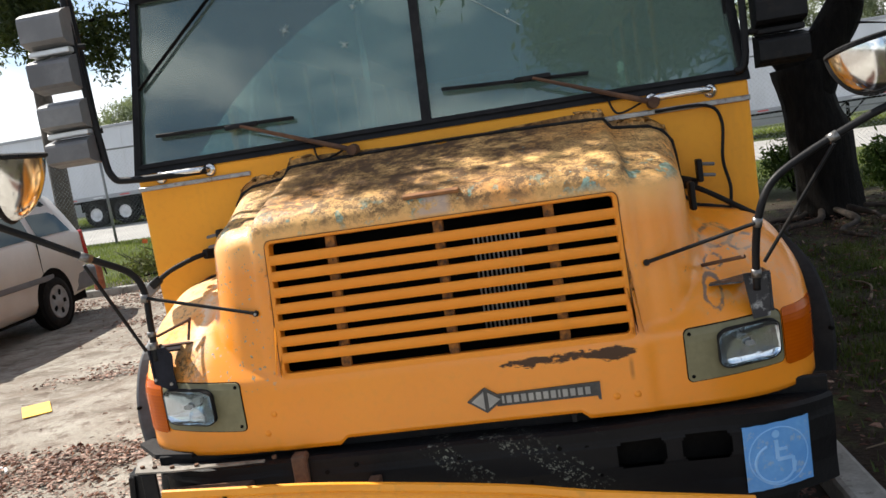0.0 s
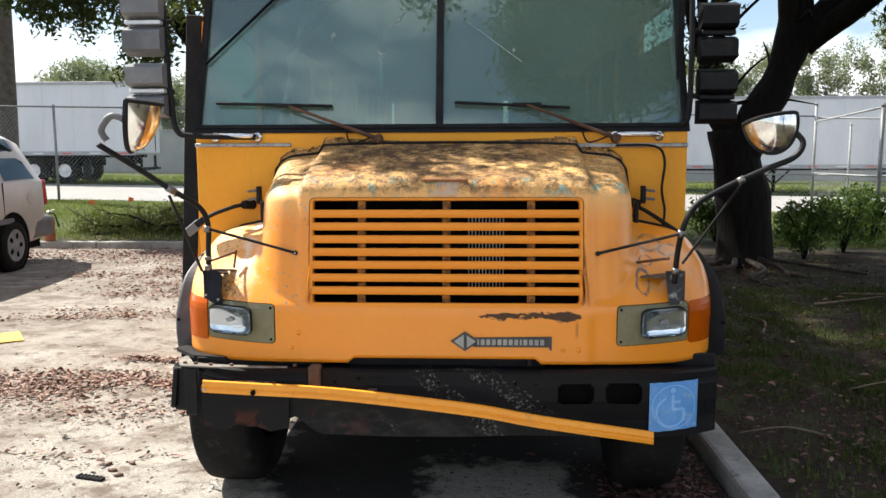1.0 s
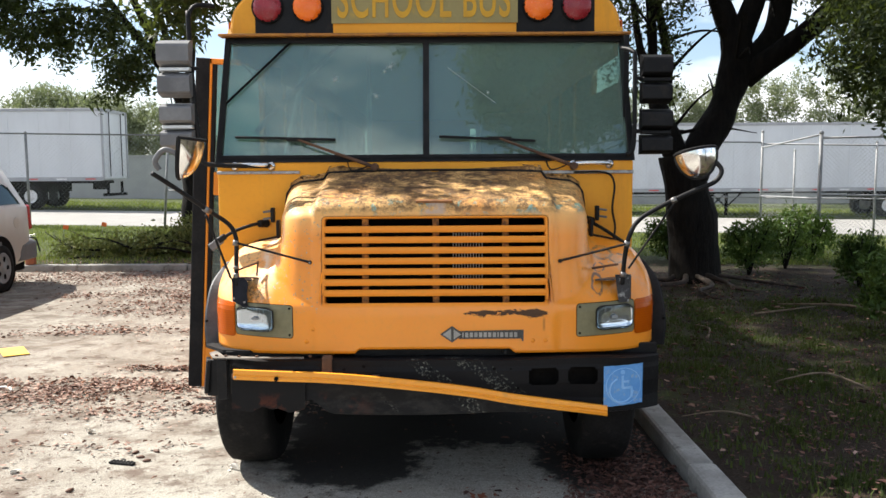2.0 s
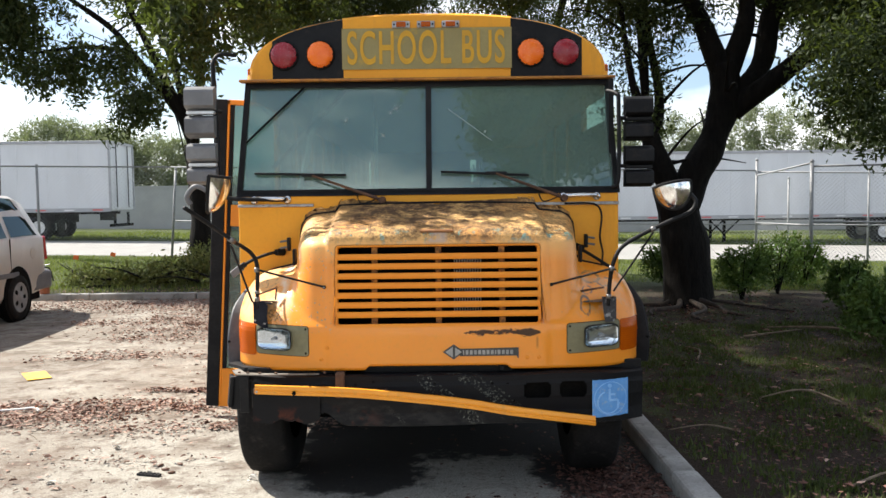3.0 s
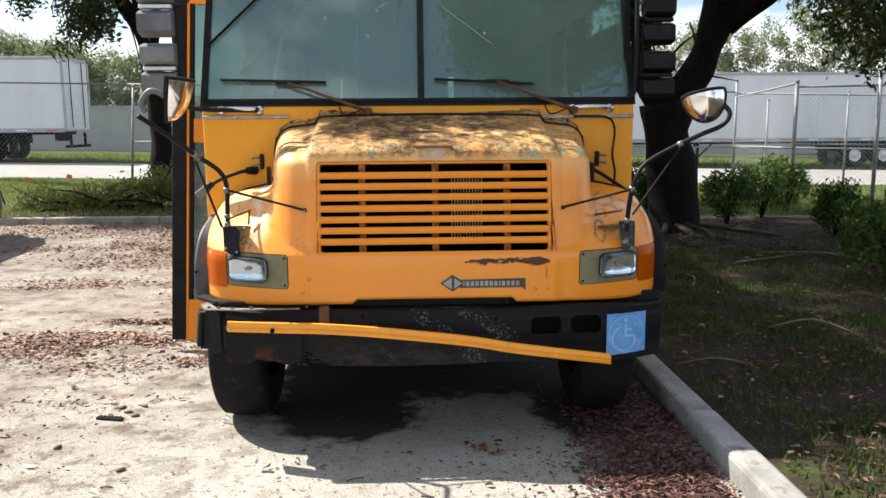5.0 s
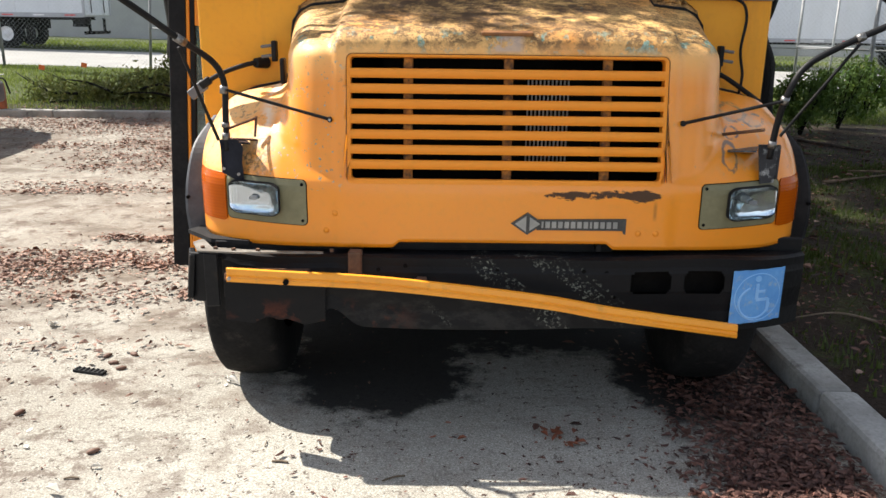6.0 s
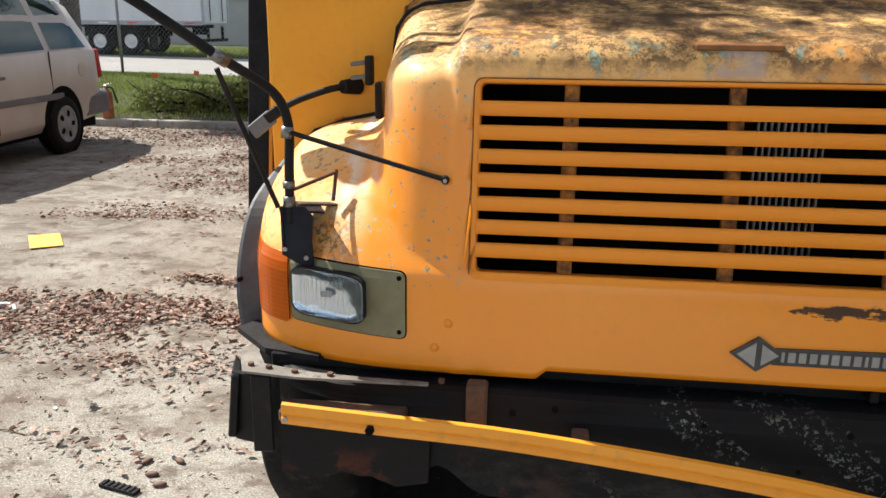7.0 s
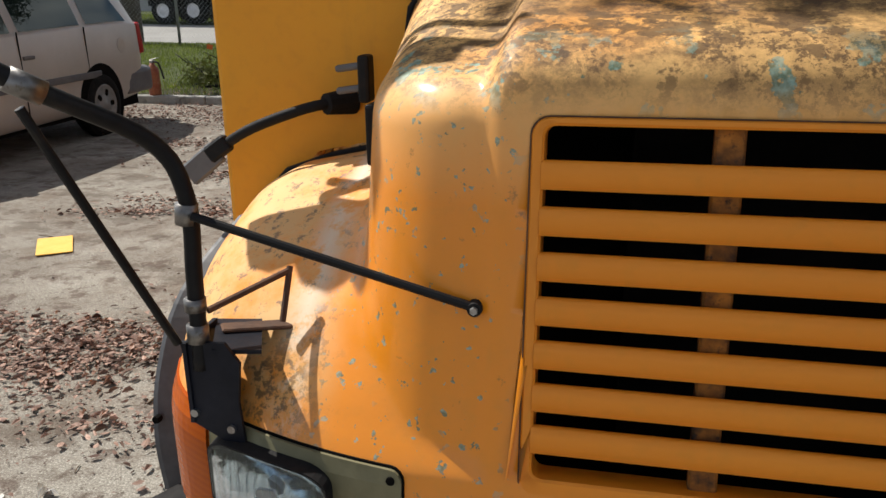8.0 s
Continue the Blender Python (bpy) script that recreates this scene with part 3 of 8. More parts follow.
def smin(a, b, k):
    h = np.clip(0.5 + 0.5 * (b - a) / k, 0, 1)
    return b * (1 - h) + a * h - k * h * (1 - h)


def soft_corner(a, b, c, r):
    qa, qb, qc = a + r, b + r, c + r
    out = np.sqrt(np.maximum(qa, 0) ** 2 + np.maximum(qb, 0) ** 2 + np.maximum(qc, 0) ** 2)
    return out + np.minimum(np.maximum(np.maximum(qa, qb), qc), 0) - r


def soft_pair(a, b, r):
    qa, qb = a + r, b + r
    return np.sqrt(np.maximum(qa, 0) ** 2 + np.maximum(qb, 0) ** 2) + np.minimum(np.maximum(qa, qb), 0) - r


def front_of(z):
    """How far the nose leans back with height."""
    return np.maximum(0.0, z - 0.95) * 0.14


def hood_field(x, y, z):
    """Distance to the nose: a high hood between two lower fenders, run together softly."""
    ax = np.abs(x)
    step = np.clip((ax - 0.605) / 0.035, 0, 1)
    step = step * step * (3 - 2 * step)
    top = 1.512 + 0.30 * np.clip(y, 0, 0.7) + 0.010 * (1 - np.clip(ax / 0.62, 0, 1) ** 2) - 0.040 * step - 0.10 * np.clip(ax - 0.64, 0, 1)
    wide = 0.80 - 0.025 * np.clip((z - 1.15) / 0.4, 0, 1) + 0.13 * np.clip(y, 0, 0.6)
    d_plan = soft_pair(ax - wide, front_of(z) + 0.014 * step - y, 0.14)
    d_hood = soft_pair(d_plan, z - top, 0.036 + 0.055 * np.clip((y - 0.06) / 0.25, 0, 1))
    reach = np.clip((ax - 0.62) / 0.58, 0, 1)
    nose = 0.012 + 0.17 * reach ** 2.6 + np.maximum(0.0, z - 1.015) * 0.55
    crown = 1.175 + 0.17 * np.clip(y / 0.5, 0, 1) - 0.20 * np.clip(ax - 0.80, 0, 1)
    d_fender = soft_corner(ax - (1.185 - 0.03 * np.clip((0.95 - z) / 0.2, 0, 1)), nose - y, z - crown, 0.145)
    d_lamp = soft_corner(ax - 1.165, 0.006 + 0.17 * reach ** 2.6 - y, z - 1.060, 0.085)
    soft = 0.004 + 0.06 * np.clip((z - 1.02) / 0.15, 0, 1) * np.clip((y - 0.03) / 0.12, 0, 1)
    return smin(smin(d_hood, d_fender, soft), d_lamp, 0.02)


def hood_low(x):
    """The hood's lower edge: a shallow notch in the middle, rising at the corners."""
    ax = abs(x)
    z = 0.772 + 0.03 * max(0.0, (ax - 0.95) / 0.25) ** 2
    return z + (0.022 if ax < 0.385 else 0.022 * max(0.0, 1 - (ax - 0.385) / 0.025))


def march(origin, way, far=1.7):
    """The outermost point of the nose along each ray."""
    t = np.full(way.shape[0], far)
    for _ in range(70):
        p = origin + way * t[:, None]
        t = t - 0.7 * hood_field(p[:, 0], p[:, 1], p[:, 2])
    return origin + way * t[:, None]


def build_hood():
    az = np.radians(np.concatenate([np.linspace(-102, -40, 75), np.linspace(-39.5, 39.5, 150), np.linspace(40, 102, 75)]))
    flat = np.stack([np.sin(az), -np.cos(az), 0 * az], 1)
    mid = march(np.array([0, 0.6, 0.9]), flat)
    rows = []
    for s in np.linspace(0, 1, 14, endpoint=False):
        o = np.zeros((len(az), 3))
        o[:, 1] = 0.6
        o[:, 2] = [hood_low(x) * (1 - s) + 1.0 * s for x in mid[:, 0]]
        rows.append(march(o, flat))
    for el in np.radians(np.concatenate([np.linspace(0, 32, 80), np.linspace(32.8, 88, 62)])):
        way = np.stack([np.sin(az) * np.cos(el), -np.cos(az) * np.cos(el), 0 * az + np.sin(el)], 1)
        rows.append(march(np.array([0, 0.6, 1.0]), way))
    grid = np.array(rows)
    grid[:, :, 1] = np.minimum(grid[:, :, 1], COWL - 0.004)
    h, w = grid.shape[:2]
    hole = (np.abs(grid[:, :, 0] - 0.004) < 0.5645) & (grid[:, :, 2] > 1.029) & (grid[:, :, 2] < 1.4605) & (grid[:, :, 1] < 0.2)
    # the opening's upper and lower rims run straight under the grille's frame
    for i in range(w):
        inside = np.flatnonzero(hole[:, i])
        if len(inside) > 20:
            for j, out, rim in ((inside[-1], inside[-1] + 1, 1.4628), (inside[0], inside[0] - 1, 1.0265)):
                a, b = grid[j, i], grid[out, i]
                grid[out, i] = a + (b - a) * (rim - a[2]) / (b[2] - a[2])
    cut = hole[:-1, :-1] | hole[1:, :-1] | hole[:-1, 1:] | hole[1:, 1:]
    faces = [(j * w + i, j * w + i + 1, (j + 1) * w + i + 1, (j + 1) * w + i) for j in range(h - 1) for i in range(w - 1) if not cut[j, i]]
    for j in range(h - 1):
        for i in range(w - 1):
            ring = [(j, i), (j, i + 1), (j + 1, i + 1), (j + 1, i)]
            kept = [a * w + b for a, b in ring if not hole[a, b]]
            if len(kept) == 3:
                faces.append(tuple(kept))
    ob = mesh_object("hood", grid.reshape(-1, 3), faces, M_HOOD, bus, "weathered tilt hood with fenders, mouldy, chipped and painted with leaf shade", True)
    sol = ob.modifiers.new("thickness", "SOLIDIFY")
    sol.thickness, sol.offset = 0.012, -1
    return ob


hood = build_hood()


@functools.lru_cache(None)
def surf_y(x, z):
    """Where the nose stands at x, z."""
    lo, hi = -0.3, 0.7
    for _ in range(30):
        mid = (lo + hi) / 2
        d = float(hood_field(np.array([x]), np.array([mid]), np.array([z]))[0])
        lo, hi = (mid, hi) if d > 0 else (lo, mid)
    return hi


def surf_z(x, y):
    """How high the nose stands at x, y."""
    lo, hi = 1.1, 1.9
    for _ in range(30):
        mid = (lo + hi) / 2
        d = float(hood_field(np.array([x]), np.array([y]), np.array([mid]))[0])
        lo, hi = (lo, mid) if d > 0 else (mid, hi)
    return lo


# grille: raised frame, seven slats, three uprights
def nose_y(z):
    return float(front_of(z))


GR_LEAN = math.degrees(math.atan(0.14))
g_mid = Vector((0.004, nose_y(1.238) - 0.006, 1.238))
g_m = Matrix.Translation(g_mid) @ pose(0, 0, 0, 90 - GR_LEAN, 0, 0)
opening = [(x, y + 0.007) for x, y in rounded(1.127, 0.434, 0.012)]
bm = ring_prism(bmesh.new(), rounded(1.158, 0.469, 0.022), opening, g_m @ Matrix.Translation((0, 0, -0.05)), 0.047)
bmesh.ops.bevel(bm, geom=[e for e in bm.edges], offset=0.003, segments=1, affect="EDGES")
grille = part("grille", bm, M_PAINT, bus, "orange-yellow grille with seven slats")
bm = ring_prism(bmesh.new(), rounded(1.1605, 0.4715, 0.023), rounded(1.157, 0.468, 0.022), g_m @ Matrix.Translation((0, 0, -0.02)), 0.0158)
part("seam", bm, M_RUST, grille)
M_UPRIGHT = surface("rusty_yellow_upright", (0.06, 0.025, 0.008, 1), (0.50, 0.185, 0.018, 1), 42, 0.75, dirt=(0.02, 0.012, 0.008, 1))
for i in range(7):
    v = -0.217 + 0.434 * (i + 1) / 8 + 0.016
    bm = bmesh.new()
    nose = [(0.006 - 0.013 * (1 - math.cos(t)), 0.0105 * math.sin(t)) for t in np.linspace(-1.45, 1.45, 13)]
    prism(bm, [(-0.028, -0.006)] + nose + [(-0.028, 0.0085)], g_m @ Matrix.Translation((-0.566, v, -0.010)) @ pose(0, 0, 0, 90, 0, 90), 1.132)
    bmesh.ops.delete(bm, geom=[f for f in bm.faces if len(f.verts) > 4], context="FACES_ONLY")
    part("slat", bm, M_PAINT, grille, smooth=True)
for x in (-0.358, 0.004, 0.362):
    bm = box(bmesh.new(), (0, 0, 0), (0.034, 0.455, 0.02), None, 0.003)
    bm.transform(g_m @ Matrix.Translation((x, 0.006, -0.032)))
    part("upright", bm, M_UPRIGHT, grille)
# dark engine bay behind the grille, with the radiator's fins
bay = boxes(((0, 0.42, 1.08), (1.4, 0.02, 0.75)), ((-0.70, 0.28, 1.12), (0.02, 0.36, 0.6)), ((0.70, 0.28, 1.12), (0.02, 0.36, 0.6)),
            ((0, 0.26, 0.80), (1.9, 0.34, 0.02)))
part("engine_bay", bay, M_DARK, bus, "black engine bay behind the grille")
radiator = part("radiator", boxes(((0.02, 0.30, 1.20), (0.95, 0.05, 0.55)), ((0.02, 0.285, 1.44), (0.95, 0.07, 0.05)), ((0.37, 0.24, 1.2), (0.04, 0.02, 0.45))), M_DARK, bus)
for i in range(11):
    part("fin", boxes(((0.10 + i * 0.0155, 0.262, 1.20), (0.005, 0.012, 0.34))), M_STEEL, radiator)

# badge: a diamond and a dark plate of plain bars
M_BADGE = surface("badge_black", (0.03, 0.03, 0.03, 1), (0.07, 0.065, 0.06, 1), 20, 0.5)
M_BADGE_GREY = surface("badge_grey", (0.25, 0.25, 0.24, 1), (0.36, 0.35, 0.33, 1), 20, 0.45, 0.4)
bm = prism(bmesh.new(), [(-0.06, 0), (0, -0.042), (0.06, 0), (0, 0.042)], Matrix.Translation((0.088, -0.002, 0.87)) @ FRONT, 0.008)
badge = part("badge", bm, M_BADGE, bus, "dark diamond badge with a plate of pale bars")
part("diamond_face", prism(bmesh.new(), [(-0.046, 0), (-0.005, -0.030), (-0.005, 0.030)], Matrix.Translation((0.088, -0.010, 0.87)) @ FRONT, 0.003), M_BADGE_GREY, badge)
part("diamond_face", prism(bmesh.new(), [(0.046, 0), (0.008, 0.026), (0.008, -0.026)], Matrix.Translation((0.088, -0.010, 0.87)) @ FRONT, 0.003), M_BADGE_GREY, badge)
part("plate", prism(bmesh.new(), [(0, -0.02), (0.318, -0.02), (0.322, -0.032), (0.33, -0.034), (0.33, 0.025), (0.005, 0.02)], Matrix.Translation((0.122, -0.002, 0.866)) @ FRONT, 0.006), M_BADGE, badge)
bx = 0.140
for i in range(13):
    w = 0.007 if i in (0, 8) else 0.016
    part("bar", boxes(((bx + w / 2, -0.009, 0.867), (w, 0.003, 0.024))), M_BADGE_GREY, badge)
    bx += w + 0.0075

# round rivet heads and chips in the nose
for x, z in ((-0.62, 0.90), (-0.655, 0.835), (0.50, 0.835), (0.565, 0.835)):
    bm = lathe(bmesh.new(), [(0.012, 0), (0.010, 0.004), (0.004, 0.0065), (0, 0.007)], Matrix.Translation((x, surf_y(x, z) + 0.001, z)) @ FRONT, 12)
    part("rivet", bm, M_PAINT, bus, smooth=True)

# headlamps and turn signals
M_BEZEL = surface("faded_grey_bezel", (0.15, 0.135, 0.07, 1), (0.22, 0.20, 0.11, 1), 9, 0.55, 0.1)
def reflector():
    k = Nodes("lamp_reflector")
    return k.done((0.80, 0.84, 0.90, 1), 0.10, 1.0, k.noise(18, 2, 0.4, stretch=(1, 1, 2.2)), 0.06, 0.03)


M_REFLECT = reflector()


def amber():
    k = Nodes("amber_lens")
    w = k.n.new("ShaderNodeTexWave")
    w.bands_direction = "Z"
    w.inputs["Scale"].default_value = 26
    k.l.new(k.co, w.inputs["Vector"])
    col = k.mix(k.noise(12, 4), (0.31, 0.050, 0.0, 1), (0.48, 0.096, 0.0, 1))
    col = k.mix(k.ramp(w.outputs["Fac"], 0.2, 0.9), col, k.mix(0.16, col, (0.20, 0.02, 0.001, 1)))
    return k.done(col, 0.2, 0, w.outputs["Fac"], 0.12, 0.0012, 0.18)


M_LAMPGLASS, M_AMBER = clear_glass("clear_lamp_glass", (0.92, 0.95, 0.98, 1), 0.04, (0.6, 0.63, 0.65, 1)), amber()


def curve_y(x):
    return surf_y(x, 0.93)


def bent_panel(x0, x1, z0, z1, r, out, depth, slope=0.0, nx=10):
    """A rounded panel that follows the wrap of the nose between x0 and x1; slope drops its outer end."""
    w, h = abs(x1 - x0), z1 - z0
    o = rounded(w, h, r, 4)
    fill = bmesh.new()
    vs = [fill.verts.new((x, y, 0)) for x, y in o]
    fill.faces.new(vs)
    for i in range(1, nx):
        c = -w / 2 + w * i / nx
        bmesh.ops.bisect_plane(fill, geom=fill.verts[:] + fill.edges[:] + fill.faces[:], plane_co=(c, 0, 0), plane_no=(1, 0, 0))
    for i in range(1, 8):
        c = -h / 2 + h * i / 8
        bmesh.ops.bisect_plane(fill, geom=fill.verts[:] + fill.edges[:] + fill.faces[:], plane_co=(0, c, 0), plane_no=(0, 1, 0))
    ext = bmesh.ops.extrude_face_region(fill, geom=fill.faces[:])
    for v in [g for g in ext["geom"] if isinstance(g, bmesh.types.BMVert)]:
        v.co.z = 1
    for v in fill.verts:
        x = (x0 + x1) / 2 + v.co.x
        z = (z0 + z1) / 2 + v.co.y + slope * (abs(x) - 0.72)
        lie = min(surf_y(x, z), curve_y(x) + 0.028)
        v.co = (x, lie - out + (0 if v.co.z > 0.5 else depth), z)
    return fill


def lamp_body(s, lamp):
    """A sealed beam: dark rim, hollow reflector behind a clear lens with faint ribs."""
    xm, zm, hw, hh = s * 0.921, 0.942, 0.097, 0.060

    def place(u, v, out):
        x = xm + u * hw
        z = zm + v * hh + 0.04 * (abs(x) - 0.72)
        return (x, curve_y(x) - out + 0.003, z)

    o = rounded(2.0, 2.0, 0.42, 6)
    for name, grow, out, depth, mat_ in (("rim", 1.022, 0.030, 0.03, M_RUBBER),):
        bm = bmesh.new()
        rows = [[bm.verts.new(place(u * k * (1 if k < 1.01 else 1.0), v * (k if k < 1.01 else 1.032), w)) for u, v in o] for k, w in ((grow, out - depth), (grow, out), (0.985, out), (0.985, out - depth))]
        for a_, b_ in zip(rows, rows[1:] + rows[:1]):
            for i in range(len(o)):
                j = (i + 1) % len(o)
                bm.faces.new((a_[i], a_[j], b_[j], b_[i]))
        part(name, bm, mat_, lamp)
    bm = bmesh.new()
    rings = []
    for k in (1.0, 0.93, 0.85, 0.74, 0.62, 0.48, 0.32, 0.16):
        rings.append([bm.verts.new(place(u * k, v * k, 0.012 + 0.017 * (abs(u * k) ** 2.2 + abs(v * k) ** 2.2) / 2 + 0.004 * max(0.0, k - 0.9) * 10)) for u, v in o])
    for a_, b_ in zip(rings, rings[1:]):
        for i in range(len(o)):
            j = (i + 1) % len(o)
            bm.faces.new((a_[i], a_[j], b_[j], b_[i]))
    bm.faces.new(rings[-1])
    part("reflector", bm, M_REFLECT, lamp, "silvered hollow reflector", True)
    bm = prism(bmesh.new(), rounded(0.030, 0.016, 0.006, 3), Matrix.Translation(place(0.0, 0.05, 0.020)) @ FRONT, 0.006)
    part("bulb_shield", bm, M_STEEL, lamp)
    bm = bmesh.new()
    rings = [[bm.verts.new(place(u * k, v * k, 0.0305 + 0.004 * (1 - k * k))) for u, v in o] for k in (1.0, 0.8, 0.55, 0.3)]
    for a_, b_ in zip(rings, rings[1:]):
        for i in range(len(o)):
            j = (i + 1) % len(o)
            bm.faces.new((a_[i], a_[j], b_[j], b_[i]))
    bm.faces.new(rings[-1])
    lens = part("lens", bm, M_LAMPGLASS, lamp, "clear lamp glass with fine ribs", True)
    lens.visible_shadow = False
    for i in range(15):
        u = -0.84 + i * 0.12
        p, q = Vector(place(u, -0.86, 0.0315)), Vector(place(u, 0.80, 0.0325))
        part("rib", rods((p, q, 0.0006, None, 5)), M_LAMPGLASS, lens)


for s in (-1, 1):
    xs = sorted((s * 0.725, s * 1.03))
    lamp = part("headlamp", bent_panel(xs[0], xs[1], 0.853, 1.018, 0.016, 0.006, 0.06, 0.045), M_BEZEL, bus, "rectangular sealed headlamp in a faded grey bezel")
    part("bezel_seam", bent_panel(xs[0] - 0.003, xs[1] + 0.003, 0.850, 1.021, 0.018, 0.0025, 0.05, 0.045), M_DARK, lamp)
    lamp_body(s, lamp)
    for zz in (0.87, 1.005):
        part("screw", rods(((s * 0.74, surf_y(s * 0.74, zz) - 0.001, zz), (s * 0.74, surf_y(s * 0.74, zz) - 0.007, zz), 0.006)), M_DARK, lamp)
    ts = sorted((s * 1.036, s * 1.172))
    part("turn_signal", bent_panel(ts[0], ts[1], 0.843, 1.022, 0.014, 0.008, 0.07, 0.03), M_AMBER, bus, "ribbed amber turn signal lens")

# bumper: deep black channel with swept ends, two slots, hitch bracket, bent end plate
def bumper_y(x):
    return -0.045 + (1.95 if x < 0 else 1.08) * max(0.0, abs(x) - 0.85) ** 2


def bumper_low(x):
    """The lower edge: torn and wavy at the door side, straight elsewhere."""
    torn = max(0.0, min(1.0, (-0.52 - x) / 0.12))
    return 0.465 + torn * (0.055 + 0.020 * math.sin(x * 17) + 0.014 * math.sin(x * 41 + 1)) - 0.012 * max(0.0, 1 - ((x + 0.15) / 0.45) ** 2)


def build_bumper():
    xs = [-1.06 + 2.22 * i / 370 for i in range(371)]
    share = [0.0, 0.035, 0.28, 0.47, 0.52, 0.55, 0.58, 0.76, 0.79, 0.82, 0.87, 0.975, 1.0]
    prof = [0.03, 0.0, 0.006, 0.0, -0.002, -0.004, -0.004, -0.004, -0.004, -0.002, 0.0, 0.0, 0.02]
    verts, faces = [], []
    for x in xs:
        lo = bumper_low(x)
        hi = 0.752 + 0.012 * noise.noise(Vector((x * 2.0, 0, 4)))
        dent = 0.012 * max(0.0, min(1.0, (-0.5 - x) / 0.1)) * noise.noise(Vector((x * 9, 0, 2)))
        for t, o in zip(share, prof):
            z = lo + (hi - lo) * t
            verts.append((x, bumper_y(x) + o + dent + 0.004 * noise.noise(Vector((x * 3, z * 5, 0))), z))
        verts.append((x, bumper_y(x) + 0.12, hi))
        verts.append((x, bumper_y(x) + 0.12, lo))
    n = len(share) + 2

    def holed(xm, j):
        for c, w in ((0.55, 0.075), (0.748, 0.0735)):
            shrink = {4: 0.012, 5: 0.003, 6: 0.0, 7: 0.003, 8: 0.012}.get(j)
            if shrink is not None and abs(xm - c) < w - shrink:
                return True
        return False

    for i in range(len(xs) - 1):
        for j in range(n):
            if holed((xs[i] + xs[i + 1]) / 2, j):
                continue
            a, b = i * n + j, i * n + (j + 1) % n
            faces.append((a, b, b + n, a + n))
    faces += [tuple(range(n)), tuple(range(len(verts) - n, len(verts)))[::-1]]
    return mesh_object("bumper", verts, faces, M_BUMPER, bus, "scraped black steel bumper with two slots and a torn end")


def bumper_material():
    k = Nodes("scraped_black_bumper")
    fine = k.noise(50, 4)
    col = k.mix(k.noise(4, 5), (0.004, 0.004, 0.005, 1), (0.010, 0.010, 0.011, 1))
    k2 = k.n.new("ShaderNodeMapping")
    k2.vector_type = "TEXTURE"
    k2.inputs["Rotation"].default_value = (0, radians(40), 0)
    k2.inputs["Scale"].default_value = (6, 1, 0.5)
    k.l.new(k.co, k2.inputs["Vector"])
    flat, k.co = k.co, k2.outputs["Vector"]
    lanes = k.ramp(k.noise(9, 3, 0.55, shift=(0, 0, 3)), 0.56, 0.62)
    k.co = flat
    streak = k.math("MULTIPLY", lanes, k.ramp(k.noise(75, 5, 0.7), 0.55, 0.61))
    where = k.math("MULTIPLY", k.between(0, -0.22, 0.42, 0.10), k.ramp(k.noise(5, 3, 0.5, shift=(2, 0, 6)), 0.40, 0.56))
    scr = k.math("MULTIPLY", where, streak)
    col = k.mix(k.math("MULTIPLY", scr, 0.6), col, (0.30, 0.31, 0.26, 1))
    grey = k.math("MULTIPLY", k.between(0, -0.62, 0.30, 0.1), k.math("MULTIPLY", k.between(2, 0.40, 0.60, 0.04), k.ramp(k.noise(9, 6, 0.7, stretch=(1, 1, 2), shift=(5, 0, 0)), 0.48, 0.62)))
    col = k.mix(k.math("MULTIPLY", grey, 0.22), col, (0.075, 0.070, 0.062, 1))
    rust = k.math("MULTIPLY", k.between(0, -1.0, -0.4, 0.1), k.math("MULTIPLY", k.between(2, 0.4, 0.56, 0.03), k.ramp(k.noise(7, 6, 0.7, shift=(2, 0, 0)), 0.53, 0.63)))
    col = k.mix(k.math("MULTIPLY", rust, 0.8), col, (0.085, 0.024, 0.014, 1))
    return k.done(col, k.math("MULTIPLY_ADD", fine, 0.3, 0.33), 0.0, k.math("ADD", fine, k.math("MULTIPLY", k.noise(7, 4), 2.0)), 0.3, 0.006, 0.14)


M_BUMPER = bumper_material()
bumper = build_bumper()
part("slot_back", boxes(((0.65, 0.02, 0.66), (0.42, 0.01, 0.12))), M_DARK, bumper)
for x, z in ((0.30, 0.655), (0.30, 0.70), (0.38, 0.63), (0.385, 0.695), (0.20, 0.60), (0.86, 0.63), (-0.02, 0.70), (-0.36, 0.715), (-0.46, 0.70), (0.42, 0.60)):
    part("bolt_hole", rods(((x, -0.02, z), (x, -0.0475, z), 0.006 if z < 0.65 else 0.008, None, 10)), M_DARK, bumper)

M_BARE = surface("bare_dirty_metal", (0.15, 0.135, 0.115, 1), (0.27, 0.25, 0.22, 1), 12, 0.6, 0.3, dirt=(0.05, 0.04, 0.03, 1))
# dented end plate and its torn bracket
plate = part("end_plate", boxes(((-1.165, 0.00, 0.665), (0.022, 0.10, 0.17), pose(0, 0, 0, 0, 6, 18), 0.004), ((-1.125, -0.03, 0.66), (0.07, 0.016, 0.19), pose(0, 0, 0, 0, 0, -14), 0.004),
                                ((-1.075, -0.052, 0.655), (0.05, 0.014, 0.205), pose(0, 0, 0, 0, 0, 8), 0.003)), M_BLACK, bus, "bent black steel end plate of the bumper")
bm = bmesh.new()
prism(bm, [(-1.17, 0.06), (-1.12, -0.055), (-0.98, -0.070), (-0.66, -0.062), (-0.66, -0.050), (-0.82, -0.045), (-0.95, -0.035), (-1.08, -0.005), (-1.145, 0.11)], Matrix.Translation((0, 0, 0.762)), 0.006)
ledge = part("torn_ledge", bm, M_BARE, bus, "torn bare metal ledge on top of the bumper end")
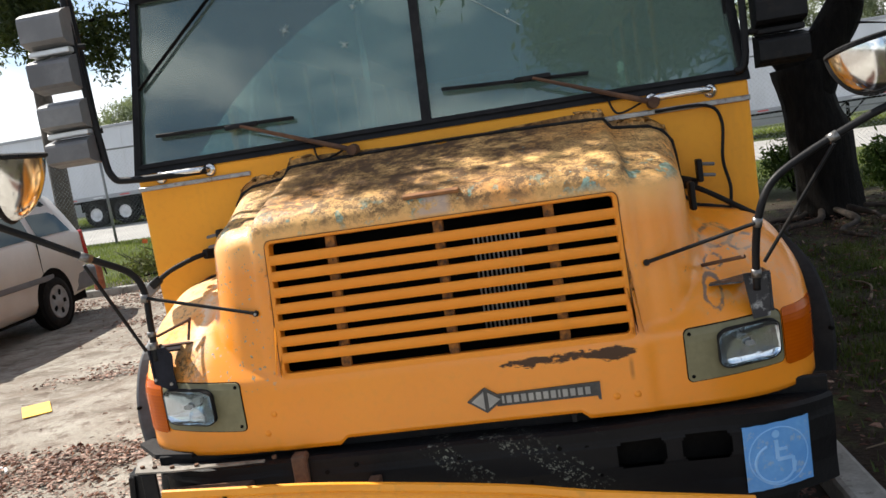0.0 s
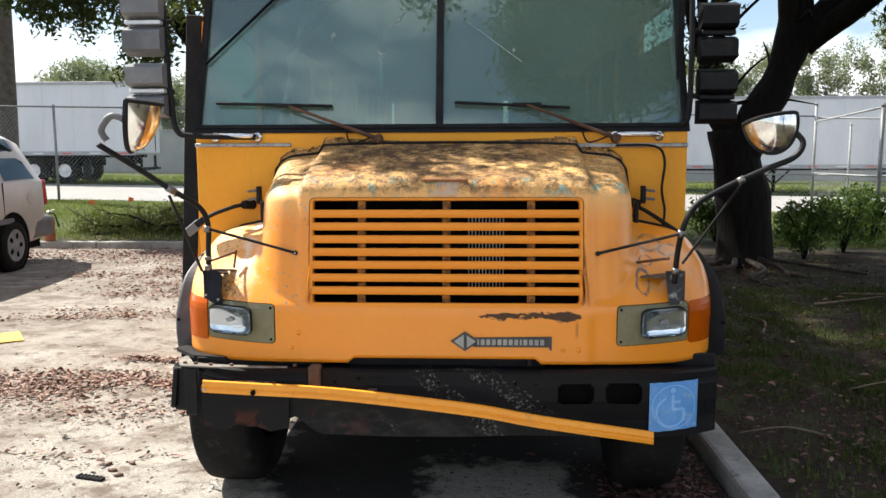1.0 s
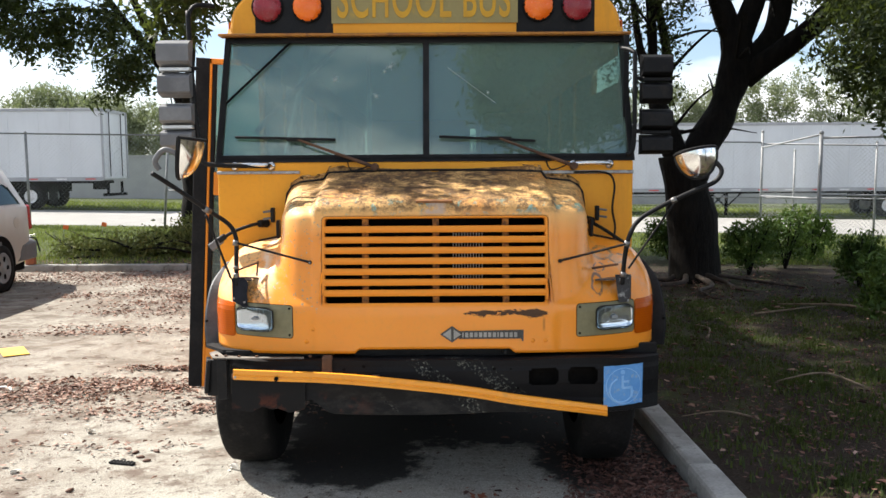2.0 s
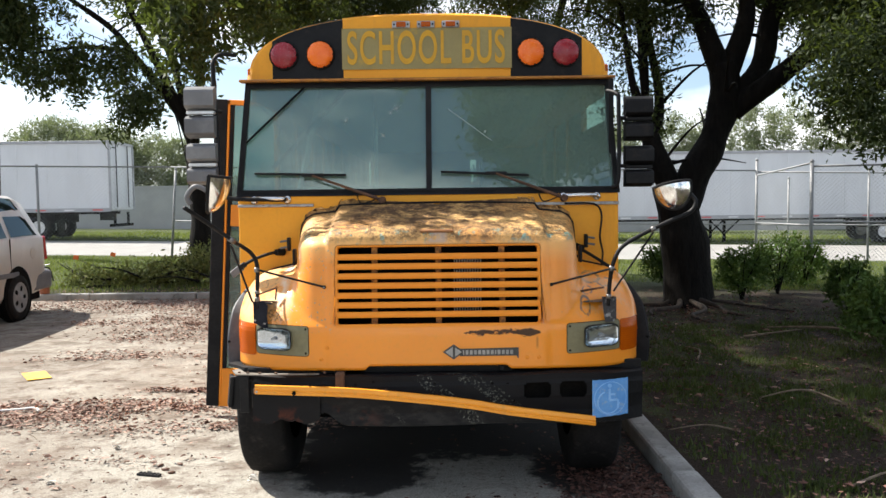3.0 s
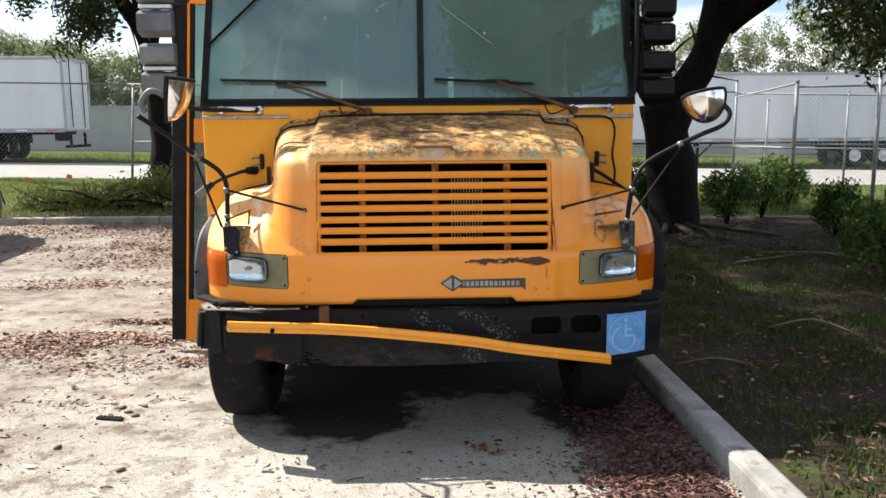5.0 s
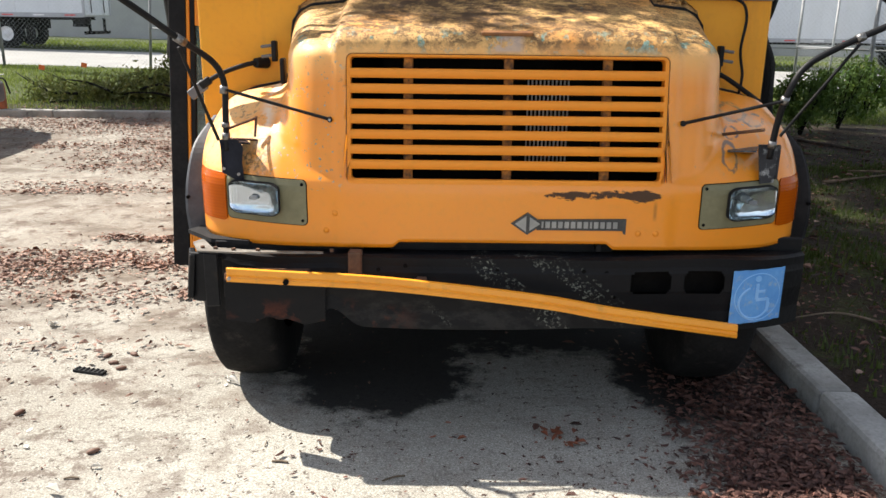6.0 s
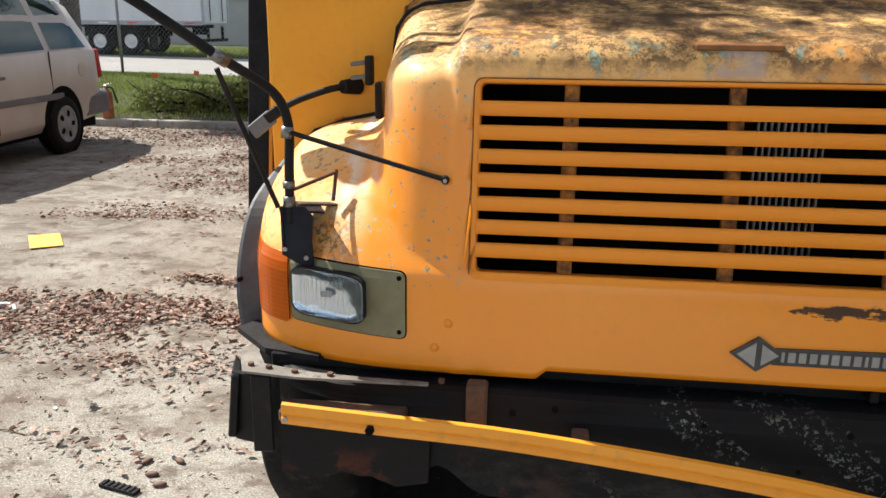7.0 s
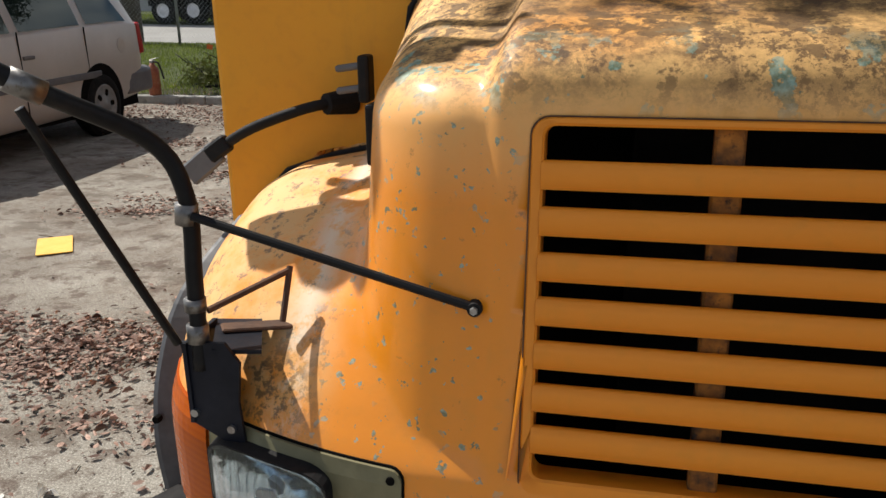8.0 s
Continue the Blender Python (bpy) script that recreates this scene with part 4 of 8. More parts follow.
for x, y in ((-1.11, -0.02), (-1.06, -0.03), (-0.99, -0.045), (-0.90, -0.05), (-0.63, -0.045)):
    part("bolt", rods(((x, y, 0.766), (x, y, 0.776), 0.008, None, 6)), M_RUST, ledge)
part("filler_panel", prism(bmesh.new(), [(-1.03, 0.50), (-0.93, 0.487), (-0.88, 0.512), (-0.80, 0.505), (-0.74, 0.482), (-0.66, 0.50), (-0.655, 0.655), (-0.80, 0.66), (-1.03, 0.668)], Matrix.Translation((0, -0.048, 0)) @ FRONT, 0.008), M_BUMPER, bus, "crumpled black filler panel")
part("rubber_flap", prism(bmesh.new(), [(-1.225, 0.185), (-1.10, 0.055), (-0.95, 0.025), (-0.95, 0.09), (-1.07, 0.14), (-1.19, 0.25)], Matrix.Translation((0, 0, 0.768)), 0.016), M_RUBBER, bus, "black rubber flap below the hood corner")
part("rusted_bracket", boxes(((-0.545, -0.04, 0.70), (0.05, 0.05, 0.14), None, 0.006)), M_RUST, bus)
part("valance", boxes(((-0.80, 0.05, 0.745), (0.56, 0.02, 0.07), None, 0.004), ((0.0, 0.06, 0.765), (0.85, 0.02, 0.05), None, 0.003), ((0.85, 0.10, 0.77), (0.62, 0.02, 0.06), None, 0.004), ((0.36, 0.03, 0.775), (0.02, 0.05, 0.03), None, 0.003)), M_BLACK, bus)

# bent yellow trim strip hanging across the bumper
M_STRIP = surface("yellow_trim_paint", (0.80, 0.295, 0.016, 1), (0.85, 0.34, 0.026, 1), 6, 0.35, dirt=(0.62, 0.27, 0.03, 1))
strip_line = smooth_path([(-1.0, -0.115, 0.697), (-0.78, -0.120, 0.688), (-0.5, -0.122, 0.676), (-0.19, -0.125, 0.648), (0.16, -0.128, 0.607), (0.40, -0.13, 0.566), (0.855, -0.135, 0.506)], 6)
verts, faces = [], []
sec = [(0, 0.027), (-0.010, 0.024), (-0.014, 0.005), (-0.010, -0.003), (-0.016, -0.010), (-0.012, -0.024), (0, -0.027), (0.003, 0)]
for i, p in enumerate(strip_line):
    verts += [(p.x, p.y + a, p.z + b) for a, b in sec]
    if i:
        o = (i - 1) * 8
        faces += [(o + j, o + (j + 1) % 8, o + 8 + (j + 1) % 8, o + 8 + j) for j in range(8)]
faces += [tuple(range(8))[::-1], tuple(range(len(verts) - 8, len(verts)))]
strip = mesh_object("trim_strip", verts, faces, M_STRIP, bus, "bent yellow trim strip hanging off the bumper")
part("bolt", rods(((-0.785, -0.125, 0.677), (-0.785, -0.142, 0.677), 0.011, None, 8)), M_DARK, strip)
part("bolt", rods(((-0.99, -0.12, 0.686), (-0.99, -0.134, 0.686), 0.007, None, 8)), M_STEEL, strip)
part("strip_mount", boxes(((-0.86, -0.085, 0.688), (0.30, 0.07, 0.03), None, 0.004)), M_RUST, bus)
part("strip_mount", boxes(((-0.3, -0.085, 0.66), (0.04, 0.08, 0.03), None, 0.004)), M_RUST, bus)

# blue access sticker with a pale wheelchair sign
M_BLUE = surface("faded_blue_sticker", (0.09, 0.28, 0.62, 1), (0.14, 0.36, 0.70, 1), 12, 0.5, dirt=(0.35, 0.42, 0.5, 1))
M_PALE = surface("sticker_sign", (0.20, 0.44, 0.76, 1), (0.30, 0.52, 0.80, 1), 12, 0.5)
STK_X, STK_Z = 0.958, 0.606


def on_bumper(u, v, out):
    """A spot on the sticker, which follows the bumper's sweep."""
    x = STK_X + u
    return Vector((x, bumper_y(x) - 0.007 - out, STK_Z + v))


def stuck(bm):
    """Lays a flat shape in u, v onto the bumper; its z stands out of it."""
    for v in bm.verts:
        v.co = on_bumper(*v.co)
    return bm


bm = bmesh.new()
cols = 10
grid = []
for i in range(cols + 1):
    u = -0.104 + 0.208 * i / cols
    worn = 0.0012 * math.sin(i * 2.3)
    grid.append([bm.verts.new((u, w, o)) for w, o in ((-0.106 + worn + 0.012 * i / cols, 0.0), (-0.106 + worn + 0.012 * i / cols, 0.003), (0.104 - worn + 0.006 * i / cols, 0.003), (0.104 - worn + 0.006 * i / cols, 0.0))])
for p, q in zip(grid, grid[1:]):
    for j in range(4):
        bm.faces.new((p[j], q[j], q[(j + 1) % 4], p[(j + 1) % 4]))
bm.faces.new(grid[0][::-1])
bm.faces.new(grid[-1])
sticker = part("sticker", stuck(bm), M_BLUE, bus, "faded blue wheelchair access sticker")
ring = [(-0.012 + 0.062 * math.cos(a), -0.022 + 0.062 * math.sin(a)) for a in np.linspace(math.pi * 0.62, math.pi * 1.98, 24)]
v, f = tube_data([on_bumper(x, y, 0.002) for x, y in ring], 0.0045, 6)
sign_mark = mesh_object("wheelchair_sign", v, f, M_PALE, sticker)
for c, sz in (((-0.006, 0.022), (0.012, 0.062)), ((0.018, -0.010), (0.05, 0.011)), ((0.043, -0.034), (0.011, 0.05)), ((0.012, 0.022), (0.03, 0.009))):
    part("stroke", stuck(box(bmesh.new(), (*c, 0.0045), (*sz, 0.003))), M_PALE, sign_mark)
part("head", stuck(lathe(bmesh.new(), [(0.012, 0.003), (0.012, 0.006), (0, 0.006)], Matrix.Translation((-0.006, 0.072, 0.0)), 14)), M_PALE, sign_mark)
circle = [(0.092 * math.cos(a), 0.092 * math.sin(a)) for a in np.linspace(0, 2 * math.pi, 40)]
v, f = tube_data([on_bumper(x, y, 0.003) for x, y in circle], 0.0022, 6)
mesh_object("ring_line", v, f, M_PALE, sticker)

# front wheels and chassis, with broad blocks added against light under the bus
for s in (-1, 1):
    c = Matrix.Translation((XB + s * 0.995, 0.66, 0.5)) @ pose(0, 0, 0, 0, 90 * s, 0)
    bm = lathe(bmesh.new(), [(0.29, -0.13), (0.42, -0.14), (0.47, -0.135), (0.490, -0.118), (0.498, -0.07), (0.501, 0), (0.498, 0.07), (0.490, 0.118), (0.47, 0.135), (0.42, 0.14), (0.29, 0.13), (0.285, 0)], c, 56)
    wheel = part("wheel", bm, M_TYRE, bus, "dusty black front tyre", smooth=True)
    part("rim", lathe(bmesh.new(), [(0.29, 0.10), (0.27, 0.09), (0.25, 0.02), (0.16, 0.03), (0.12, 0.08), (0, 0.09)], c, 32), M_STEEL, wheel, smooth=True)
part("axle", rods(((-0.9, 0.66, 0.46), (0.8, 0.66, 0.46), 0.05), ((XB, 0.66, 0.46), (XB, 5.2, 0.6), 0.05)), M_DARK, bus)
# the widest boxes are made up to keep daylight from showing beneath
for name, c, size in (("frame_rail", (-0.45, 4.0, 0.66), (0.09, 7.6, 0.24)), ("frame_rail", (0.35, 4.0, 0.66), (0.09, 7.6, 0.24)), ("oil_pan", (-0.05, 0.75, 0.62), (0.5, 0.9, 0.35)), ("engine_block", (-0.05, 0.95, 0.66), (1.35, 1.3, 0.42)),
                      ("gearbox", (-0.05, 2.2, 0.70), (2.1, 1.2, 0.30)), ("firewall", (XB, 0.58, 0.92), (2.0, 0.02, 0.3)), ("step_well", (-0.86, 1.95, 0.60), (0.7, 2.3, 0.62)), ("cross_member", (XB, 1.30, 0.52), (1.5, 0.30, 0.50)), ("mud_guard", (XB, 3.4, 0.60), (2.2, 0.06, 0.70))):
    part(name, boxes((c, size, None, 0.008)), M_DARK, bus)
# greyer rubber for the door side's lip only
M_FLARE = surface("grey_lip_rubber", (0.045, 0.048, 0.055, 1), (0.085, 0.088, 0.097, 1), 8, 0.6)
for s in (-1, 1):
    line = smooth_path([(s * 1.185, 0.25, 0.755), (s * 1.20, 0.255, 0.86), (s * 1.20, 0.28, 0.98), (s * 1.19, 0.36, 1.10), (s * 1.16, 0.54, 1.19)], 6)
    verts, faces = [], []
    for i, p in enumerate(line):
        w = 0.062 - 0.001 * i
        verts += [p + Vector((s * dx * w, dy, 0)) for dx, dy in ((-0.4, 0.03), (-0.4, 0.012), (0.7, -0.004), (0.9, 0.0), (0.9, 0.008), (0.0, 0.035))]
        if i:
            o = (i - 1) * 6
            faces += [(o + j, o + (j + 1) % 6, o + 6 + (j + 1) % 6, o + 6 + j) for j in range(6)]
    faces += [tuple(range(6)), tuple(range(len(verts) - 6, len(verts)))[::-1]]
    mesh_object("wheel_arch_lip", verts, faces, M_FLARE if s < 0 else M_RUBBER, bus, "flat rubber wheel arch lip")
    part("lip_bolt", rods(((s * 1.235, 0.255, 0.90), (s * 1.236, 0.243, 0.90), 0.007, None, 8)), M_DARK, bus)

# cowl, windscreen frame and roof cap
cowl_bm = boxes(((XB - 0.0, COWL + 0.02, 1.33), (2 * HALF, 0.04, 0.86), None, 0.012, 2))
part("cowl", cowl_bm, M_COWL, bus, "flat yellow cowl panel below the windscreen")
LEAN = 0.20 / 0.70  # windscreen leans back


def on_screen(x, z, out=0.0):
    return (XB + x, COWL + 0.0 + (z - 1.77) * LEAN - out, z)


def screen_plate(x0, x1, z0, z1, thick, out, r=0.0):
    """A slab in the windscreen's plane; its sides lean in with the pillars."""
    bm = bmesh.new()
    lean_in = 0.018
    c = []
    for x, z in ((x0, z0), (x1, z0), (x1, z1), (x0, z1)):
        k = 1 - lean_in * (z - 1.77) / 0.7
        c.append((x * k, z))
    rows = [[bm.verts.new(on_screen(x, z, o)) for x, z in c] for o in (out, out - thick)]
    bm.faces.new(rows[0])
    bm.faces.new(rows[1][::-1])
    for i in range(4):
        j = (i + 1) % 4
        bm.faces.new((rows[0][i], rows[1][i], rows[1][j], rows[0][j]))
    return bm


for x0, x1, z0, z1 in ((-1.212, 1.212, 1.755, 1.79), (-1.212, 1.212, 2.47, 2.515), (-1.212, -1.185, 1.79, 2.47), (1.185, 1.212, 1.79, 2.47)):
    part("windscreen_frame", screen_plate(x0, x1, z0, z1, 0.06, 0.0), M_BLACK, bus)
part("windscreen_frame", screen_plate(-0.012, 0.024, 1.795, 2.465, 0.05, 0.008), M_RUBBER, bus, "black rubber centre bar")
for x0, x1, z0, z1 in ((-1.195, 1.195, 1.780, 1.797), (-1.195, 1.195, 2.462, 2.478), (-1.195, -1.178, 1.79, 2.465), (1.178, 1.195, 1.79, 2.465)):
    part("gasket", screen_plate(x0, x1, z0, z1, 0.03, 0.010), M_RUBBER, bus)
# the diffuse film is dust plus sky reflection put into the colour
M_SCREEN = clear_glass("green_screen_dust_and_glare", (0.46, 0.62, 0.56, 1), 0.40, (0.27, 0.375, 0.315, 1), 2.05)
for x0, x1 in ((-1.185, -0.012), (0.024, 1.185)):
    ob = part("windscreen_pane", screen_plate(x0, x1, 1.79, 2.47, 0.006, -0.012), M_SCREEN, bus, "greenish windscreen glass, paled by dust and painted sky reflection")
    ob.visible_shadow = False

CAP_Y = COWL + 0.20


def cap_outline(n=28):
    """The roof's arc seen from the front, over the windscreen."""
    pts = [(-1.205, 2.50), (-1.20, 2.56)]
    for i in range(n + 1):
        a = math.pi * (1 - i / n)
        x = math.copysign(abs(math.cos(a)) ** 0.74, math.cos(a)) * 1.185
        z = 2.56 + 0.375 * math.sin(a) ** 0.86
        pts.append((x, z))
    return pts + [(1.20, 2.56), (1.205, 2.50)]


def build_cap():
    """The front roof cap: the arc, rounded over towards the roof."""
    o = cap_outline()
    verts, faces = [], []
    rows = ((0.90, 0.0), (0.975, 0.010), (0.993, 0.045), (1.0, 0.12), (1.0, 9.2))
    for k, dy in rows:
        for x, z in o:
            zz = 2.50 + (z - 2.50) * k
            verts.append((XB + x * (0.5 + 0.5 * k), CAP_Y + dy + 0.05 * (abs(x) / 1.2) ** 2, zz))
    n = len(o)
    for r in range(len(rows) - 1):
        faces += [(r * n + i, r * n + i + 1, (r + 1) * n + i + 1, (r + 1) * n + i) for i in range(n - 1)]
    return verts, faces, n


v, f, n = build_cap()
roof = mesh_object("roof", v, f, M_COWL, bus, "rounded yellow roof", True)
# the cap's face: black bands with lamps either side of a yellow sign panel
def cap_face(x0, x1, material, name, label, out):
    o = [p for p in cap_outline(60)]
    def top(x):
        for (ax, az), (bx_, bz) in zip(o, o[1:]):
            if ax <= x <= bx_ and bx_ > ax:
                return az + (bz - az) * (x - ax) / (bx_ - ax)
        return 2.56
    bm = bmesh.new()
    cols = 14
    rowsv = []
    for i in range(cols + 1):
        x = x0 + (x1 - x0) * i / cols
        zt = 2.50 + (top(x) - 2.50) * 0.955
        y = CAP_Y + 0.05 * (abs(x) / 1.2) ** 2 - out
        rowsv.append([bm.verts.new((XB + x * 0.97, y, 2.512)), bm.verts.new((XB + x * 0.97, y, zt)), bm.verts.new((XB + x * 0.985, y + 0.05, 2.50 + (top(x) - 2.5) * 0.998 + 0.004)), bm.verts.new((XB + x * 0.97, y + 0.05, 2.512))])
    for a, b in zip(rowsv, rowsv[1:]):
        for j in range(4):
            k = (j + 1) % 4
            bm.faces.new((a[j], b[j], b[k], a[k]))
    bm.faces.new(rowsv[0])
    bm.faces.new(rowsv[-1][::-1])
    return part(name, bm, material, bus, label)


cap_face(-1.045, -0.56, M_BLACK, "lamp_band", "black band round the warning lamps", 0.008)
cap_face(0.56, 1.045, M_BLACK, "lamp_band", "black band round the warning lamps", 0.008)
cap_face(-1.19, -1.045, M_COWL, "cap_corner", "", 0.006)
cap_face(1.045, 1.19, M_COWL, "cap_corner", "", 0.006)
sign = cap_face(-0.56, 0.56, M_COWL, "sign_panel", "yellow panel reading SCHOOL BUS in faded letters", 0.020)
M_LIP = surface("browned_yellow_lip", (0.30, 0.11, 0.015, 1), (0.52, 0.22, 0.02, 1), 9, 0.5, dirt=(0.10, 0.05, 0.02, 1))
part("visor", boxes(((XB, CAP_Y - 0.005, 2.507), (2.44, 0.08, 0.016), None, 0.004)), M_LIP, bus, "browned yellow drip lip over the windscreen")
M_SIGNGREY = surface("faded_reflective_grey", (0.25, 0.205, 0.08, 1), (0.32, 0.26, 0.10, 1), 5, 0.6, dirt=(0.42, 0.28, 0.05, 1))
part("reflective_field", boxes(((XB, CAP_Y - 0.0245, 2.703), (1.10, 0.003, 0.262), None, 0.001)), M_SIGNGREY, sign)
font = bpy.data.curves.new("lettering", "FONT")
font.body, font.size, font.align_x, font.align_y, font.extrude, font.space_character = "SCHOOL BUS", 0.345, "CENTER", "CENTER", 0.002, 1.12
font.offset = 0.005
tmp = new("lettering_tmp", font)
dg = bpy.context.evaluated_depsgraph_get()
letters = bpy.data.meshes.new_from_object(tmp.evaluated_get(dg))
bpy.data.objects.remove(tmp)
letters.transform(Matrix.Translation((XB - 0.005, CAP_Y - 0.029, 2.698)) @ FRONT @ Matrix.Diagonal((0.452, 0.86, 1, 1)))
letters.materials.clear()
letters.materials.append(surface("faded_letter_yellow", (0.62, 0.33, 0.013, 1), (0.50, 0.26, 0.018, 1), 7, 0.6))
ob = new("lettering", letters)
ob.parent = sign

M_REDLENS = surface("dark_red_lens", (0.22, 0.012, 0.02, 1), (0.32, 0.02, 0.03, 1), 18, 0.25)
M_ORANGELENS = surface("orange_lens", (0.88, 0.15, 0.008, 1), (0.95, 0.20, 0.015, 1), 18, 0.25)
for x, m_, lab in ((-0.935, M_REDLENS, "round dark red warning lamp"), (-0.695, M_ORANGELENS, "round orange warning lamp"), (0.675, M_ORANGELENS, "round orange warning lamp"), (0.905, M_REDLENS, "round dark red warning lamp")):
    base = Matrix.Translation((XB + x, CAP_Y + 0.05 * (abs(x) / 1.2) ** 2 - 0.008, 2.675)) @ FRONT
    lamp = part("warning_lamp", lathe(bmesh.new(), [(0.094, -0.01), (0.094, 0.018), (0.089, 0.024), (0.084, 0.018)], base, 40), M_BLACK, bus, lab, True)
    part("lens", lathe(bmesh.new(), [(0.088, 0.012), (0.082, 0.028), (0.055, 0.040), (0, 0.044)], base, 40), m_, lamp, smooth=True)
    for i in range(10):
        a = 2 * math.pi * i / 10
        part("clip", boxes(((0.086 * math.cos(a), 0.086 * math.sin(a), 0.024), (0.010, 0.010, 0.010), pose(0, 0, 0, 0, 0, math.degrees(a)))), M_DARK, lamp).matrix_local = base
for x in (-0.165, -0.005, 0.155):
    c = (XB + x, CAP_Y - 0.028, 2.855)
    lamp = part("marker_lamp", boxes((c, (0.115, 0.02, 0.045), None, 0.005)), M_STEEL, bus, "small orange marker lamp in a chrome frame")
    part("lens", boxes(((c[0], c[1] - 0.012, c[2]), (0.062, 0.018, 0.032), None, 0.006, 2)), M_AMBER, lamp)
    for s in (-1, 1):
        part("screw", rods(((c[0] + s * 0.044, c[1] - 0.008, c[2]), (c[0] + s * 0.044, c[1] - 0.016, c[2]), 0.006, None, 8)), M_DARK, lamp)
for s in (-1, 1):
    part("side_marker", boxes(((XB + s * 1.20, CAP_Y + 0.25, 2.60), (0.05, 0.07, 0.06), None, 0.008)), M_AMBER, bus, "small amber side marker lamp")

# body behind the windscreen: floor, sides with windows, back
M_INSIDE = surface("grey_interior", (0.30, 0.32, 0.31, 1), (0.42, 0.44, 0.42, 1), 5, 0.6)
M_FLOORMAT = surface("black_floor_mat", (0.02, 0.02, 0.02, 1), (0.05, 0.05, 0.05, 1), 5, 0.8)
M_SEAT = surface("dark_green_vinyl", (0.02, 0.035, 0.03, 1), (0.04, 0.055, 0.045, 1), 6, 0.5)
END = 9.6
part("body_floor", boxes(((XB, (COWL + END) / 2 + 0.02, 0.93), (2.36, END - COWL - 0.1, 0.04))), M_FLOORMAT, bus)
WINDOWS = [2.15 + 0.78 * i for i in range(9)]
for s in (-1, 1):
    specs = [((XB + s * 1.185, (1.75 if s < 0 else COWL + 0.04) / 2 + END / 2, 1.20), (0.03, END - (1.75 if s < 0 else COWL + 0.04), 0.98)),
             ((XB + s * 1.180, (COWL + 0.40 + END) / 2, 2.50), (0.03, END - COWL - 0.40, 0.18))]
    specs += [((XB + s * 1.185, y - 0.39, 2.05), (0.03, 0.08, 0.74)) for y in WINDOWS] + [((XB + s * 1.185, WINDOWS[-1] + 0.6, 2.05), (0.03, 0.5, 0.74))]
    if s > 0:
        part("front_pillar", boxes(((XB + 1.175, COWL + 0.14, 2.08), (0.03, 0.12, 0.80))), M_BLACK, bus)
        # panel added in the driver's window to keep the interior dark
        part("driver_window_panel", boxes(((XB + 1.175, COWL + 0.70, 1.96), (0.03, 0.98, 0.54), None, 0.004)), M_SEAT, bus)
    part("body_side", boxes(*specs), M_PAINT, bus, "yellow body side with a row of windows")
M_TINT = clear_glass("tinted_side_window", (0.34, 0.46, 0.43, 1), 0.15)
for s in (-1, 1):
    for y in WINDOWS:
        ob = part("side_window", boxes(((XB + s * 1.185, y, 2.05), (0.006, 0.70, 0.72))), M_TINT, bus)
        ob.visible_shadow = False
# back windows mostly closed by added boxes to block their light
part("back_wall", boxes(((XB, END, 1.25), (2.38, 0.04, 0.8)), ((XB, END, 2.65), (2.3, 0.04, 0.4)), ((XB - 0.30, END, 2.05), (1.75, 0.04, 0.85)), ((XB + 0.92, END, 2.05), (0.5, 0.04, 0.85)), ((XB + 0.62, END, 1.85), (0.12, 0.036, 0.44))), M_PAINT, bus)
part("ceiling_liner", boxes(((XB, (COWL + END) / 2 + 0.2, 2.60), (2.2, END - COWL - 0.4, 0.02))), M_INSIDE, bus)
part("dashboard", boxes(((XB, COWL + 0.24, 1.66), (2.30, 0.36, 0.16), None, 0.03, 2), ((XB + 0.62, COWL + 0.36, 1.76), (0.5, 0.2, 0.10), None, 0.03, 2)), M_FLOORMAT, bus)
bm = bmesh.new()
wheel_m = Matrix.Translation((XB + 0.62, COWL + 0.62, 1.72)) @ pose(0, 0, 0, 55, 0, 0)
pts = [wheel_m @ Vector((0.23 * math.cos(a), 0.23 * math.sin(a), 0)) for a in np.linspace(0, 2 * math.pi, 33)]
for a, b in zip(pts, pts[1:]):
    rod(bm, a, b, 0.016, None, 8)
for a in (90, 210, 330):
    rod(bm, wheel_m @ Vector((0, 0, -0.02)), wheel_m @ Vector((0.23 * math.cos(radians(a)), 0.23 * math.sin(radians(a)), 0)), 0.012, None, 6)
part("steering_wheel", bm, M_RUBBER, bus)
for r in range(8):
    for s in (-1, 1):
        y = 2.3 + r * 0.86
        part("passenger_seat", boxes(((XB + s * 0.70, y, 1.25), (0.9, 0.42, 0.14), None, 0.04, 2), ((XB + s * 0.70, y + 0.25, 1.55), (0.9, 0.10, 0.62), pose(0, 0, 0, -8, 0, 0), 0.04, 2), ((XB + s * 0.70, y, 1.06), (0.7, 0.3, 0.24))), M_SEAT, bus)
part("driver_seat", boxes(((XB + 0.62, 1.5, 1.35), (0.5, 0.48, 0.14), None, 0.04, 2), ((XB + 0.62, 1.78, 1.75), (0.48, 0.12, 0.75), pose(0, 0, 0, -8, 0, 0), 0.05, 2), ((XB + 0.62, 1.5, 1.1), (0.3, 0.3, 0.36))), M_SEAT, bus)
part("stanchion", rods(((XB - 0.42, 1.75, 0.95), (XB - 0.42, 1.75, 2.6), 0.017), ((XB - 0.42, 1.75, 1.75), (XB - 1.16, 1.75, 1.75), 0.017)), M_CHROME, bus)
part("stanchion", rods(((XB - 1.10, 1.2, 1.0), (XB - 0.75, 1.25, 2.55), 0.02)), M_STEEL, bus)
part("door_rod", rods(((XB - 1.05, 0.95, 1.95), (XB - 0.50, 1.15, 2.55), 0.016)), M_BLACK, bus)


